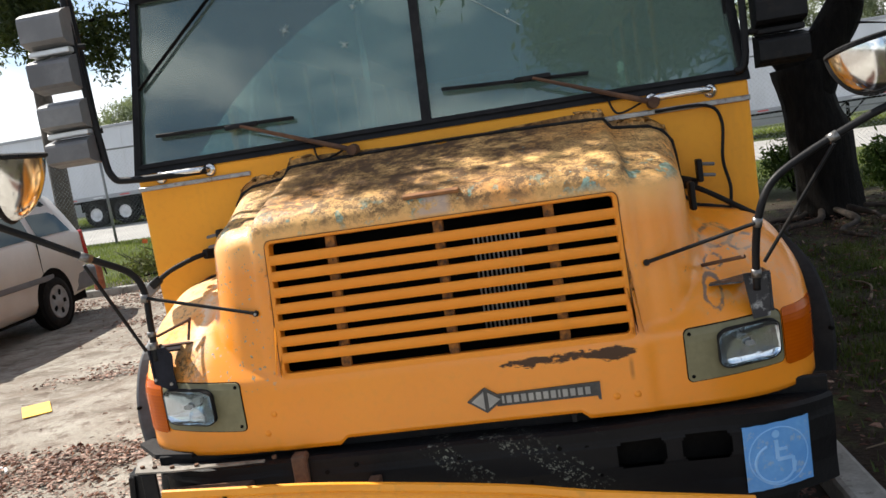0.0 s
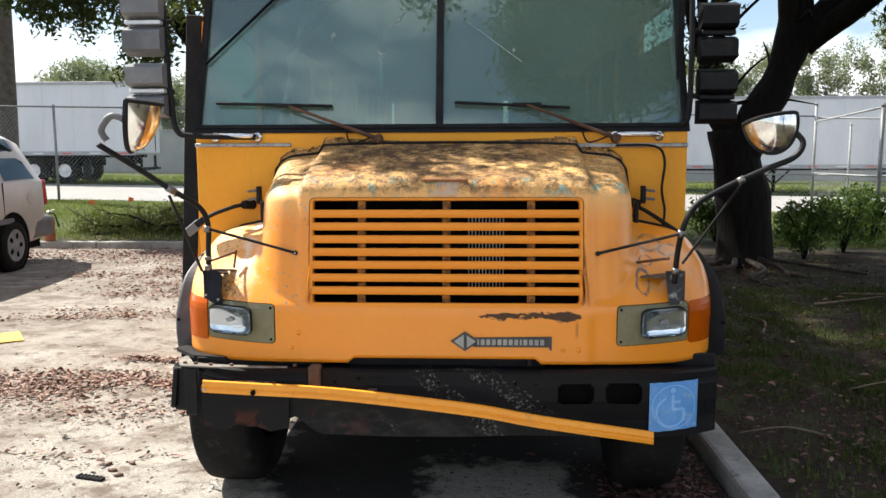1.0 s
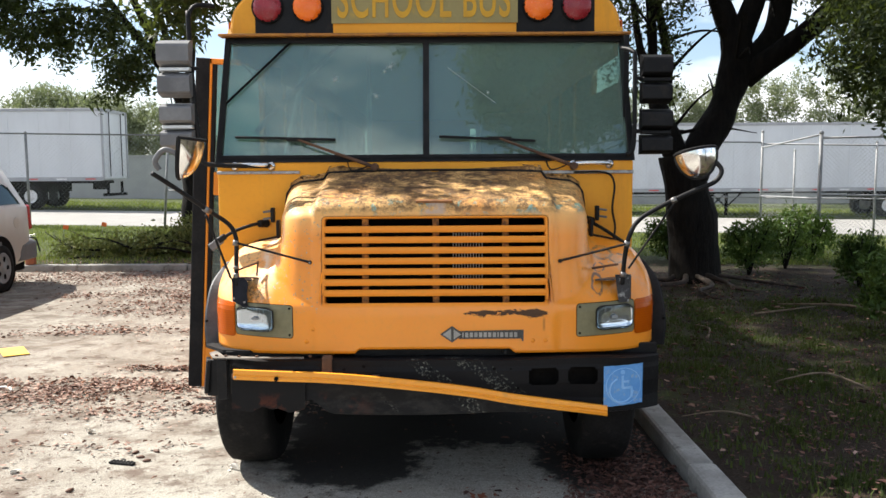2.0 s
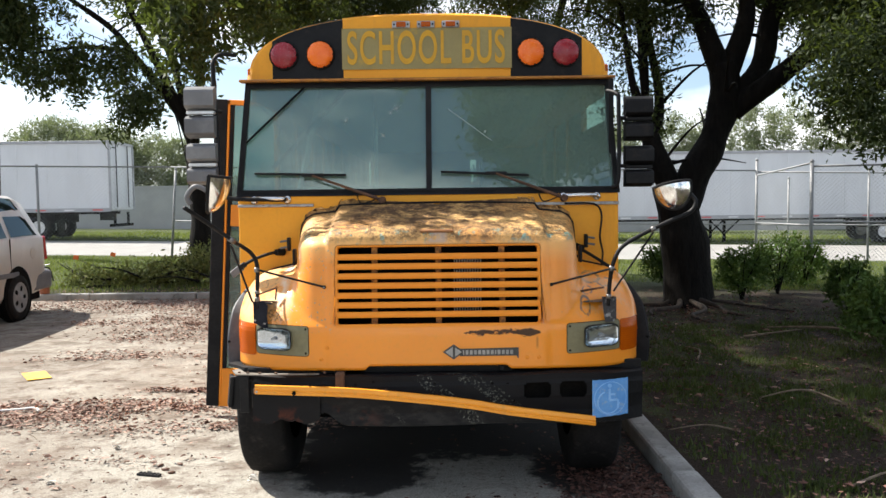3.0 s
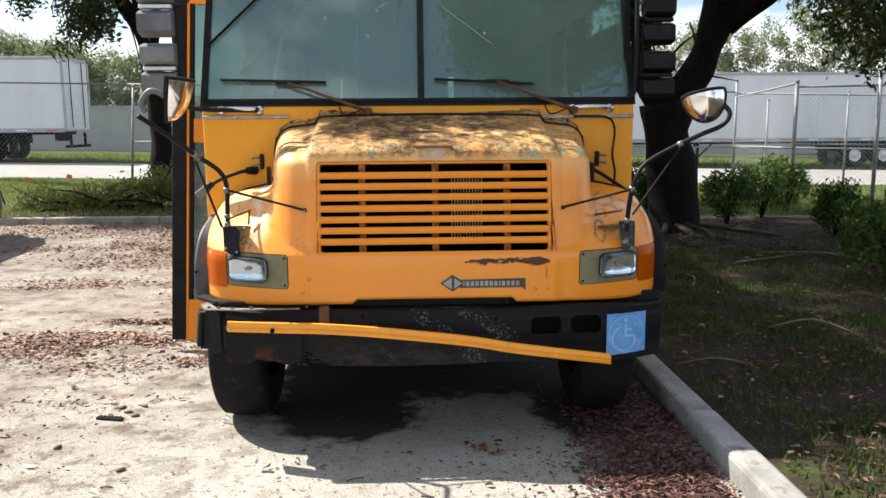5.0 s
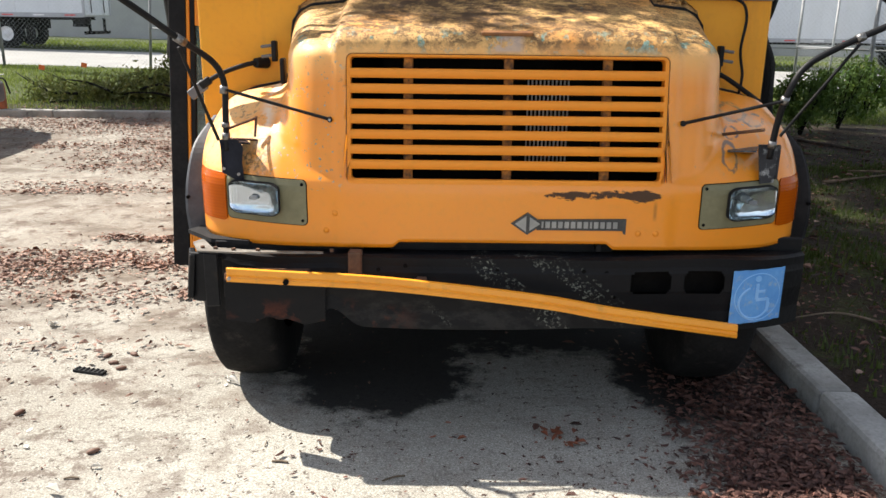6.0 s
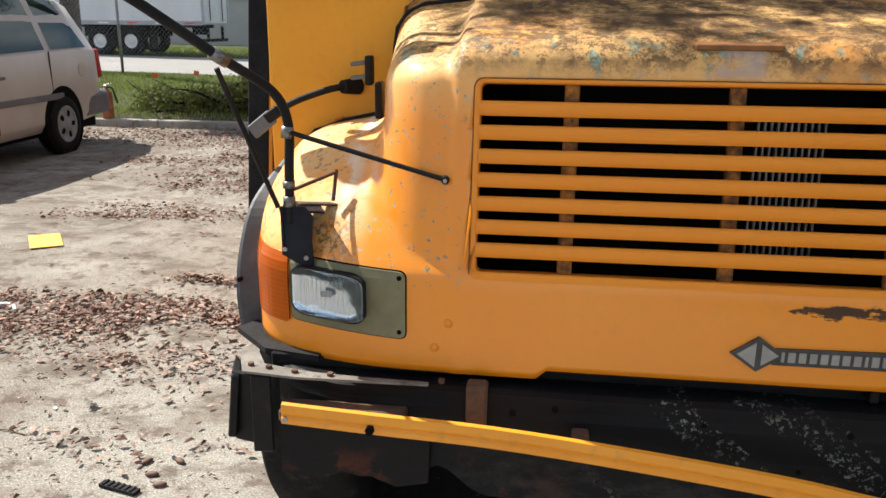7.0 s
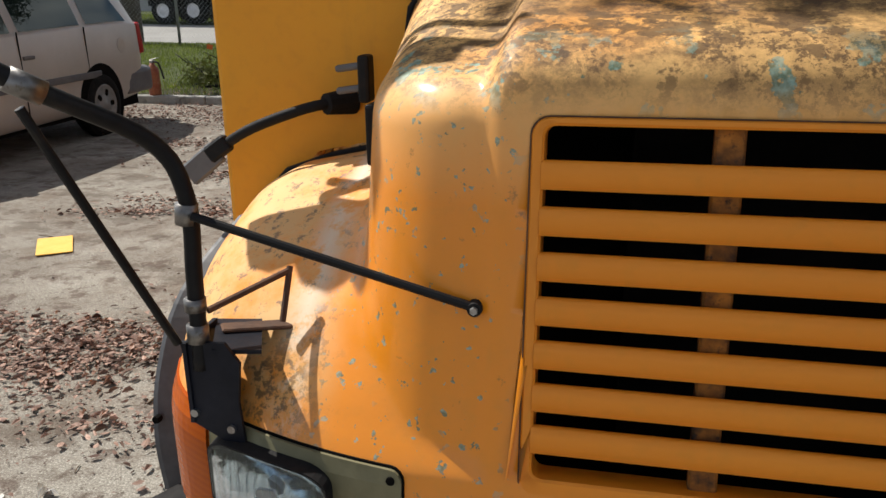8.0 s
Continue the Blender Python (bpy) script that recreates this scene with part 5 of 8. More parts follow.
# a rod lying across the door side of the glass, another inside it
part("glass_rod", rods((on_screen(-0.80, 2.465, 0.008), on_screen(-1.165, 2.10, 0.008), 0.007, None, 8)), M_DARK, bus, "thin dark rod across the windscreen corner")
part("interior_rod", rods((on_screen(-1.10, 2.36, -0.034), on_screen(-0.72, 1.92, -0.034), 0.007, None, 8)), M_PLASTIC, bus)
# stone chips with short cracks, and a long scratch
M_CRACK = surface("pale_glass_crack", (0.34, 0.40, 0.38, 1), (0.46, 0.52, 0.50, 1), 60, 0.5)
crack_rng = np.random.default_rng(44)
for x, z, r in ((-0.531, 2.243, 0.022), (-0.206, 2.32, 0.034), (-0.288, 2.143, 0.020), (-0.24, 2.29, 0.014), (0.37, 2.16, 0.012)):
    bm = bmesh.new()
    for i in range(9):
        a = 2 * math.pi * i / 9 + crack_rng.uniform(-0.3, 0.3)
        e = r * crack_rng.uniform(0.5, 1.3)
        rod(bm, on_screen(x, z, -0.009), on_screen(x + e * math.cos(a), z + e * math.sin(a), -0.009), 0.0016, 0.0006, 5)
    part("glass_crack", bm, M_CRACK, bus)
part("glass_scratch", rods((on_screen(0.134, 2.31, -0.010), on_screen(0.41, 2.10, -0.010), 0.0016, None, 5)), M_CRACK, bus)


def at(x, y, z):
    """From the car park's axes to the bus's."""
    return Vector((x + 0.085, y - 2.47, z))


# rubber seal where the hood meets the cowl
def hood_rear_outline():
    a = np.radians(np.linspace(4, 176, 60))
    way = np.stack([np.cos(a), 0 * a, np.sin(a)], 1)
    o = np.array([0, COWL - 0.03, 1.02])
    t = np.full(len(a), 1.6)
    for _ in range(80):
        p = o + way * t[:, None]
        t = t - 0.7 * hood_field(p[:, 0], p[:, 1], p[:, 2])
    return [Vector(q) for q in (o + way * (t + 0.005)[:, None])]


v, f = tube_data(hood_rear_outline(), 0.007, 8)
mesh_object("hood_seal", v, f, M_RUBBER, bus, "black rubber seal along the hood's rear edge", True)

# hood pull: a rusty lip with a worn hollow below it
pull_y = 0.10
part("hood_pull", boxes(((0.0, pull_y, surf_z(0, pull_y) + 0.002), (0.185, 0.026, 0.014), pose(0, 0, 0, 16, 0, 0), 0.004, 2)), surface("rusty_worn_edge", (0.16, 0.06, 0.02, 1), (0.34, 0.14, 0.035, 1), 30, 0.6), bus, "rusty hood pull lip")

# grab handles, moulding and wipers
for x0, x1 in ((-1.155, -0.945), (0.80, 1.01)):
    h = tube("grab_handle", [(x0, COWL - 0.006, 1.735), (x0 + 0.02, COWL - 0.045, 1.74), ((x0 + x1) / 2, COWL - 0.052, 1.742), (x1 - 0.02, COWL - 0.045, 1.74), (x1, COWL - 0.006, 1.735)], 0.013, M_CHROME, bus, "worn chrome grab handle")
    for x in (x0, x1):
        part("foot", lathe(bmesh.new(), [(0.026, 0), (0.026, 0.008), (0.016, 0.016), (0, 0.018)], Matrix.Translation((x, COWL - 0.001, 1.735)) @ FRONT, 16), M_CHROME, h, smooth=True)
part("moulding", boxes(((XB - 0.965, COWL - 0.006, 1.697), (0.48, 0.012, 0.018), None, 0.003)), M_STEEL, bus, "dull metal moulding")
part("moulding", boxes(((XB + 0.93, COWL - 0.006, 1.690), (0.55, 0.012, 0.020), None, 0.003)), M_STEEL, bus, "dull metal moulding")
for pivot, elbow, b0, b1 in (((-0.345, 1.725), (-0.785, 1.885), (-1.155, 1.902), (-0.575, 1.886)), ((0.80, 1.725), (0.375, 1.885), (0.025, 1.90), (0.585, 1.872))):
    def scr(x, z, out):
        return Vector((x, COWL + (z - 1.77) * LEAN - out, z))
    w = part("wiper", rods((scr(*pivot, 0.03), scr(*elbow, 0.045), 0.011, 0.006, 8), (scr(pivot[0], pivot[1], 0.0), scr(pivot[0], pivot[1], 0.05), 0.024, 0.020, 12)), M_RUST, bus, "rusty windscreen wiper")
    part("blade", boxes((((b0[0] + b1[0]) / 2, scr(0, (b0[1] + b1[1]) / 2, 0.012).y, (b0[1] + b1[1]) / 2), (b1[0] - b0[0], 0.02, 0.014), pose(0, 0, 0, 0, math.degrees(-math.atan2(b1[1] - b0[1], b1[0] - b0[0])), 0), 0.003)), M_RUBBER, w)
    part("yoke", boxes(((elbow[0], scr(0, elbow[1], 0.03).y, elbow[1] + 0.002), (0.14, 0.016, 0.020), None, 0.004)), M_BLACK, w)
    tube("washer_hose", [scr(pivot[0] - 0.03, pivot[1] + 0.01, 0.0), scr(pivot[0] - 0.13, pivot[1] - 0.02, 0.02), scr(pivot[0] - 0.16, pivot[1] + 0.04, 0.01)], 0.004, M_RUBBER, bus, "", 6)

# hood latches and the hold-down cables on the cowl
for s in (-1, 1):
    x = s * 0.93
    latch = part("hood_latch", boxes(((x, 0.565, 1.455), (0.022, 0.04, 0.085), None, 0.006, 2)), M_BLACK, bus, "black rubber hood latch")
    for z in (1.435, 1.475):
        part("handle", boxes(((x + s * 0.030, 0.565, z), (0.055, 0.015, 0.013), pose(0, 0, 0, 0, s * 8, 0), 0.005, 2)), M_PLASTIC, latch)
    part("latch_plate", boxes(((s * 0.865, 0.40, 1.385), (0.02, 0.05, 0.10), pose(0, 0, 0, 0, 0, 0), 0.006, 2)), M_BLACK, bus)
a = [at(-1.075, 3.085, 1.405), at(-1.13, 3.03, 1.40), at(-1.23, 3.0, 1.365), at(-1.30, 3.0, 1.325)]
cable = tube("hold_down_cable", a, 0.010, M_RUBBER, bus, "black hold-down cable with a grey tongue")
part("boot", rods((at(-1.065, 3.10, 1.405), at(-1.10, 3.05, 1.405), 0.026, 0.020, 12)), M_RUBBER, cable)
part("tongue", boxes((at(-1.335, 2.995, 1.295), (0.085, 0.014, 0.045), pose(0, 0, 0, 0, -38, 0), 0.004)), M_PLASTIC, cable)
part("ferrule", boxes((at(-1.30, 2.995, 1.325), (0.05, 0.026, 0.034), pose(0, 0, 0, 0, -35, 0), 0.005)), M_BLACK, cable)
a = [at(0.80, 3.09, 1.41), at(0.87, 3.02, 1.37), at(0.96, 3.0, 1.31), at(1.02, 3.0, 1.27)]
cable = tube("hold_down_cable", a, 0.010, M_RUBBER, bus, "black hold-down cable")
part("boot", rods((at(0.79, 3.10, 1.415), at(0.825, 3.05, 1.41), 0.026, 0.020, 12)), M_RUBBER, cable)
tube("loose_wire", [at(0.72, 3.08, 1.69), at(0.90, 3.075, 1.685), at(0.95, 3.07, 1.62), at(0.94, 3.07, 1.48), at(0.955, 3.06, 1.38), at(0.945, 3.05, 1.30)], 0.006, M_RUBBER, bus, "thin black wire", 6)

# crossover mirrors on tube arms
M_MIRROR = surface("convex_mirror", (0.82, 0.82, 0.82, 1), (0.9, 0.9, 0.9, 1), 8, 0.06, 1.0, strength=0.02)


def dome(name, centre, back, up, rx, ry, depth, parent):
    """A convex half bowl: its rim lies square to back, flat edge along up."""
    n = Vector(back).normalized()
    u = (Vector(up) - n * Vector(up).dot(n)).normalized()
    w = u.cross(n)
    m = Matrix((w, u, n)).transposed().to_4x4()
    m.translation = centre
    bm = bmesh.new()
    rows = []
    for i in range(9):
        r = math.cos(math.pi / 2 * i / 8)
        h = -depth * math.sin(math.pi / 2 * i / 8)
        ring = []
        for j in range(25):
            a = math.pi * (1 + j / 24)
            ring.append(bm.verts.new(m @ Vector((rx * r * math.cos(a), ry * r * math.sin(a) * (1 if j not in (0, 24) else 0), h))))
        rows.append(ring)
    for a, b in zip(rows, rows[1:]):
        for j in range(24):
            bm.faces.new((a[j], a[j + 1], b[j + 1], b[j]))
    ob = part(name, bm, M_MIRROR, parent, "convex chrome crossover mirror", True)
    rim = [m @ Vector((rx * math.cos(math.pi * (1 + j / 24)), ry * math.sin(math.pi * (1 + j / 24)), 0)) for j in range(25)]
    top = [m @ Vector((rx * math.cos(math.pi / 2 * k / 8) * s, 0, -depth * math.sin(math.pi / 2 * k / 8))) for s, ks in ((1, range(9)), (-1, range(8, -1, -1))) for k in ks]
    bm = bmesh.new()
    vs = [bm.verts.new(p + n * 0.012) for p in rim]
    bm.faces.new(vs)
    vt = [bm.verts.new(p + u * 0.004) for p in top[:9] + top[10:]]
    bm.faces.new(vt)
    part("shell", bm, M_PLASTIC, ob, "grey mirror back")
    bm = bmesh.new()
    loop = rim + top[::-1]
    for p, q in zip(loop, loop[1:]):
        if (p - q).length > 1e-4:
            rod(bm, p, q, 0.008, None, 6)
    part("rim", bm, M_RUBBER, ob)
    return ob


M_CLAMP = surface("worn_clamp_steel", (0.14, 0.135, 0.13, 1), (0.30, 0.29, 0.28, 1), 40, 0.4, 0.9, dirt=(0.09, 0.06, 0.04, 1))


def band(p, q, r, parent, name="clamp"):
    return part(name, rods((p, q, r * 0.9, None, 14)), M_CLAMP, parent, "worn steel clamp", True)


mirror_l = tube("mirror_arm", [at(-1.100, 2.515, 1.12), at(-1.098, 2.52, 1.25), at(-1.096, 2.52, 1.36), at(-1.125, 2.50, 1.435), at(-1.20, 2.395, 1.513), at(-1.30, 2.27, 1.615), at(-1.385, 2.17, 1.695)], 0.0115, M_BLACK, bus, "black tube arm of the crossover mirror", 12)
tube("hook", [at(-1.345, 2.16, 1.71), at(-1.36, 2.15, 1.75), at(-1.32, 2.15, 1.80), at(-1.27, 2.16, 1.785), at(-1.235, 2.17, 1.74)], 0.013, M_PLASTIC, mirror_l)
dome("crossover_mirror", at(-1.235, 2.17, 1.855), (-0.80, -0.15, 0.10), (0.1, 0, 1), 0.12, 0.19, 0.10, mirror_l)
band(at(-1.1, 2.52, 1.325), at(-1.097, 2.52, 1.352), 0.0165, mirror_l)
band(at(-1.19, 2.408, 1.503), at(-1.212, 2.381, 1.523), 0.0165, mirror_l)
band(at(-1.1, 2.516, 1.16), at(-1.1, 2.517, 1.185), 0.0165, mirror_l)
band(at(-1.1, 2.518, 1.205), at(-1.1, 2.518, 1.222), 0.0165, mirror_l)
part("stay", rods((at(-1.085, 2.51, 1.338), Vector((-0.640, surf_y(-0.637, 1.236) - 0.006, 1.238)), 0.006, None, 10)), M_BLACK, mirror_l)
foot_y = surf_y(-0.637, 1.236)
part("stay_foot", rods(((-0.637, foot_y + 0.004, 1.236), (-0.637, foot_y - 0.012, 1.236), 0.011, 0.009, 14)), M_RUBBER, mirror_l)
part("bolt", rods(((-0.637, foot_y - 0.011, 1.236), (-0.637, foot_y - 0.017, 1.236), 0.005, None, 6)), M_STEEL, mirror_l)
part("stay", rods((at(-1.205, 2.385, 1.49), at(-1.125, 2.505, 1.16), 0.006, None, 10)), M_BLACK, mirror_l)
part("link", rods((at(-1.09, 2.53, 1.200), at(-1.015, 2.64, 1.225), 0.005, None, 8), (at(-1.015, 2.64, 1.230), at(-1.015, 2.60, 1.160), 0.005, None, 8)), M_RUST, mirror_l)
bm = bmesh.new()
prism(bm, [(-1.040, 1.160), (-0.975, 1.163), (-0.955, 1.135), (-0.962, 1.075), (-0.958, 1.015), (-0.985, 1.012), (-1.035, 1.040), (-1.030, 1.10)], Matrix.Translation((0, 0.045, 0)) @ FRONT, 0.006)
box(bm, (-0.985, 0.10, 1.147), (0.065, 0.11, 0.006), pose(0, 0, 0, 0, 6, 24))
box(bm, (-1.032, 0.08, 1.10), (0.006, 0.09, 0.12))
part("mirror_bracket", bm, surface("navy_black_steel", (0.005, 0.006, 0.011, 1), (0.013, 0.015, 0.025, 1), 10, 0.5, spec=0.2), mirror_l, "folded blue-black steel bracket")
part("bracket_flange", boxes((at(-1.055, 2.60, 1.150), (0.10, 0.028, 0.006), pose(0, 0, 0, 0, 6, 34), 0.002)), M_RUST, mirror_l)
for x, z in ((-1.028, 1.055), (-0.975, 1.035)):
    part("bolt", rods(((x, 0.045, z), (x, 0.034, z), 0.006, None, 8)), M_STEEL, mirror_l)

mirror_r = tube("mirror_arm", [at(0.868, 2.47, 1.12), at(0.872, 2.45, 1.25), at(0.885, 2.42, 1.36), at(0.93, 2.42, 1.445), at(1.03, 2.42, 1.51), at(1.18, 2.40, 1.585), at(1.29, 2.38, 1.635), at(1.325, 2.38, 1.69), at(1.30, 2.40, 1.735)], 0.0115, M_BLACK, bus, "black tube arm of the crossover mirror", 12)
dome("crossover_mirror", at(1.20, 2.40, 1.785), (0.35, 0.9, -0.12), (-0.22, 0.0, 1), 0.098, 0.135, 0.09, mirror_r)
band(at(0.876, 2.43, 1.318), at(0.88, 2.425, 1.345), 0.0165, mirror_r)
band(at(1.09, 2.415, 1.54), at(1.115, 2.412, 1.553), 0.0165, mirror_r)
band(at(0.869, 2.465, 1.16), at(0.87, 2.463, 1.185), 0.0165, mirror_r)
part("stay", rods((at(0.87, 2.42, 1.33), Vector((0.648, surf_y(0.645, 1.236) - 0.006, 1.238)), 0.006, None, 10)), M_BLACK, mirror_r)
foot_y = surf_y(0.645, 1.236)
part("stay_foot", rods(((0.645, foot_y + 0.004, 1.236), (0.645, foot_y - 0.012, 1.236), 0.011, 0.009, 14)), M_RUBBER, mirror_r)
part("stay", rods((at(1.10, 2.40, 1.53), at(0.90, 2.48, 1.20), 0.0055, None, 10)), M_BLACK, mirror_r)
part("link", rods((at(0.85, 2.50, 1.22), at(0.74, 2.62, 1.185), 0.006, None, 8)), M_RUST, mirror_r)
M_CHIPPED = surface("chipped_black_steel", (0.012, 0.013, 0.018, 1), (0.03, 0.03, 0.036, 1), 10, 0.4, dirt=(0.45, 0.46, 0.45, 1))
bm = bmesh.new()
prism(bm, [(0.925, 1.165), (1.005, 1.165), (1.005, 1.09), (0.995, 1.025), (0.945, 1.02), (0.935, 1.09)], Matrix.Translation((0, 0.045, 0)) @ FRONT, 0.006)
box(bm, (0.90, 0.12, 1.135), (0.10, 0.12, 0.006), pose(0, 0, 0, 0, -4, -24))
box(bm, (1.003, 0.08, 1.10), (0.006, 0.09, 0.12))
part("mirror_bracket", bm, M_CHIPPED, mirror_r, "chipped black steel bracket")

# rear-view mirrors: stacked housings on tube frames
M_HOUSING = surface("grey_mirror_housing", (0.14, 0.14, 0.145, 1), (0.20, 0.20, 0.20, 1), 7, 0.4)
M_WHITESTRIP = surface("bright_strip", (0.6, 0.6, 0.6, 1), (0.75, 0.75, 0.74, 1), 12, 0.35, 0.5)


def housing(x0, x1, z0, z1, y, parent, lit):
    """A rounded housing: a bulged upper shell, a bright strip, a bulged lower shell; without lit all are black, as
    painted shade.
    """
    mid = z0 + (z1 - z0) * 0.48
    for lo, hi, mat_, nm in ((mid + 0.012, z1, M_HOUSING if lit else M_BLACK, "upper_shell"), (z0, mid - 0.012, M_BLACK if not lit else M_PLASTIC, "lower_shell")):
        bm = bmesh.new()
        h = hi - lo
        prof = [(0.0, lo)] + [(-0.085 * math.sin(math.pi * 0.5 * (1 if 0.2 < t < 0.75 else (t / 0.2 if t <= 0.2 else (1 - t) / 0.25))) ** 0.8, lo + h * t) for t in np.linspace(0.02, 0.98, 12)] + [(0.0, hi)]
        rows = [[bm.verts.new((x, y + dy, z)) for dy, z in prof] for x in (x0, x1)]
        for i in range(len(prof)):
            j = (i + 1) % len(prof)
            bm.faces.new((rows[0][i], rows[0][j], rows[1][j], rows[1][i]))
        bm.faces.new(rows[0])
        bm.faces.new(rows[1][::-1])
        part(nm, bm, mat_, parent)
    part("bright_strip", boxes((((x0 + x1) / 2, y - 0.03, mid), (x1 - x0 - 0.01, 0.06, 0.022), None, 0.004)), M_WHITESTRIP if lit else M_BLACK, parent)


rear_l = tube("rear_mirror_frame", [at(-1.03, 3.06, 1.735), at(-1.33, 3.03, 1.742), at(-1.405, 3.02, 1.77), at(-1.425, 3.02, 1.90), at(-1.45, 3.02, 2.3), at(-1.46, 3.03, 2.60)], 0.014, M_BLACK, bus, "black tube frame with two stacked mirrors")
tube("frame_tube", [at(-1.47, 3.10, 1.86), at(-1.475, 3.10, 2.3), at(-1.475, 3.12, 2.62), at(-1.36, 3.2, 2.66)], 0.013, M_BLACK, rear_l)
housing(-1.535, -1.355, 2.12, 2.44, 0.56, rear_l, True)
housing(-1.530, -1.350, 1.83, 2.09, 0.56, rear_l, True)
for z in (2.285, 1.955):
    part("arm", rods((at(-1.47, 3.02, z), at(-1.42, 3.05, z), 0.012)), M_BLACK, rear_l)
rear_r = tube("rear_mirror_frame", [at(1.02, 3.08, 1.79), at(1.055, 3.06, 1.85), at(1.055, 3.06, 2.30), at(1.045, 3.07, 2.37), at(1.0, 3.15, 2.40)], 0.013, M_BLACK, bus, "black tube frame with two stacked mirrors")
# driver's side housings lie in shade, which is put into their colour
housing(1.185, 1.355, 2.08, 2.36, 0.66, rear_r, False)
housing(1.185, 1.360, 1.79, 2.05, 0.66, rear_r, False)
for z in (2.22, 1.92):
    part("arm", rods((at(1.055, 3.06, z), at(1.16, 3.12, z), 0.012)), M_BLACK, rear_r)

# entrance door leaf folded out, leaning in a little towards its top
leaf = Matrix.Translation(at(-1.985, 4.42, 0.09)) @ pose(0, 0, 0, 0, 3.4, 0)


def leaf_part(name, u0, u1, w0, w1, thick, material, parent, label=""):
    bm = box(bmesh.new(), ((u0 + u1) / 2, 0, (w0 + w1) / 2), (u1 - u0, thick, w1 - w0), None, min(0.004, thick / 3))
    bm.transform(leaf)
    return part(name, bm, material, parent, label)


door = leaf_part("entrance_door", 0.0, 0.10, 0.0, 2.46, 0.05, M_RUBBER, bus, "open folding door leaf edged in black rubber")
leaf_part("stile", 0.10, 0.12, 0.0, 2.46, 0.04, M_PAINT, door)
leaf_part("gasket", 0.12, 0.15, 0.30, 2.42, 0.035, M_RUBBER, door)
leaf_part("rail", 0.15, 0.62, 1.46, 1.63, 0.04, M_PAINT, door)
leaf_part("rail", 0.12, 0.62, 0.0, 0.31, 0.04, M_PAINT, door)
leaf_part("rail", 0.10, 0.62, 2.42, 2.46, 0.04, M_PAINT, door)
for w0, w1 in ((0.31, 1.46), (1.63, 2.42)):
    g = leaf_part("pane", 0.15, 0.62, w0, w1, 0.006, M_TINT, door)
    g.visible_shadow = False

# ---- minivan ----
M_VAN = surface("champagne_van_paint", (0.46, 0.43, 0.40, 1), (0.54, 0.51, 0.48, 1), 2, 0.32, 0.15, strength=0.03)
M_VANGREY = surface("grey_van_cladding", (0.10, 0.10, 0.11, 1), (0.15, 0.15, 0.155, 1), 5, 0.55)
M_VANGLASS = clear_glass("dark_van_glass", (0.10, 0.14, 0.135, 1), 0.0)
M_REDLAMP = surface("red_tail_lens", (0.30, 0.012, 0.012, 1), (0.42, 0.02, 0.02, 1), 20, 0.2)
van = empty("minivan", pose(-7.58, 11.12, 0, 0, 0, 3.0) @ Matrix.Scale(1.07, 4), "dusty champagne minivan parked on the pavement", "van")


def van_sections():
    """Along the van from tail to nose: y, sill, belt, roof heights and half widths."""
    return [(0.00, 0.42, 1.05, 1.12, 0.78, 0.62), (-0.06, 0.36, 1.12, 1.30, 0.86, 0.64), (-0.20, 0.34, 1.14, 1.58, 0.93, 0.66), (-0.34, 0.33, 1.15, 1.72, 0.95, 0.68),
            (-0.60, 0.31, 1.16, 1.78, 0.96, 0.70), (-1.4, 0.27, 1.15, 1.81, 0.965, 0.71), (-2.6, 0.26, 1.12, 1.81, 0.965, 0.71), (-3.3, 0.26, 1.08, 1.70, 0.96, 0.69), (-3.9, 0.27, 1.04, 1.28, 0.95, 0.66), (-4.5, 0.30, 0.90, 0.98, 0.90, 0.62), (-4.9, 0.36, 0.70, 0.76, 0.74, 0.5)]


def van_body():
    verts, faces = [], []
    for y, zs, zb, zr, wb, wr in van_sections():
        ring = [(wb * 0.93, zs), (wb, zs + 0.10), (wb + 0.012, zs + (zb - zs) * 0.55), (wb, zb), (wb - 0.02, zb + 0.02),
                (wr + (wb - wr) * 0.45, zb + (zr - zb) * 0.55), (wr, zr - 0.06), (wr - 0.08, zr - 0.012), (wr * 0.5, zr)]
        full = ring + [(-x, z) for x, z in ring[::-1]]
        verts += [(x, y, z) for x, z in full]
    n = 18
    for r in range(len(van_sections()) - 1):
        faces += [(r * n + j, r * n + (j + 1) % n, (r + 1) * n + (j + 1) % n, (r + 1) * n + j) for j in range(n)]
    faces += [tuple(range(n))[::-1], tuple(range(len(verts) - n, len(verts)))]
    ob = mesh_object("body", verts, faces, M_VAN, van, "", True)
    ob.modifiers.new("edge", "BEVEL").width = 0.015
    return ob


van_body()


def van_side(t, y):
    """A point on the van's side window plane at height share t."""
    s = van_sections()
    for a, b in zip(s, s[1:]):
        if b[0] <= y <= a[0]:
            k = (y - a[0]) / (b[0] - a[0])
            zs, zb, zr, wb, wr = (a[i] + (b[i] - a[i]) * k for i in range(1, 6))
            z = zb + 0.03 + (zr - 0.09 - zb) * t
            u = (z - zb - 0.02) / (zr - 0.06 - zb - 0.02)
            w = (wb - 0.02) + (wr - wb + 0.02) * u + 0.006 * math.sin(math.pi * u)
            return w, z
    return 0.9, 1.2


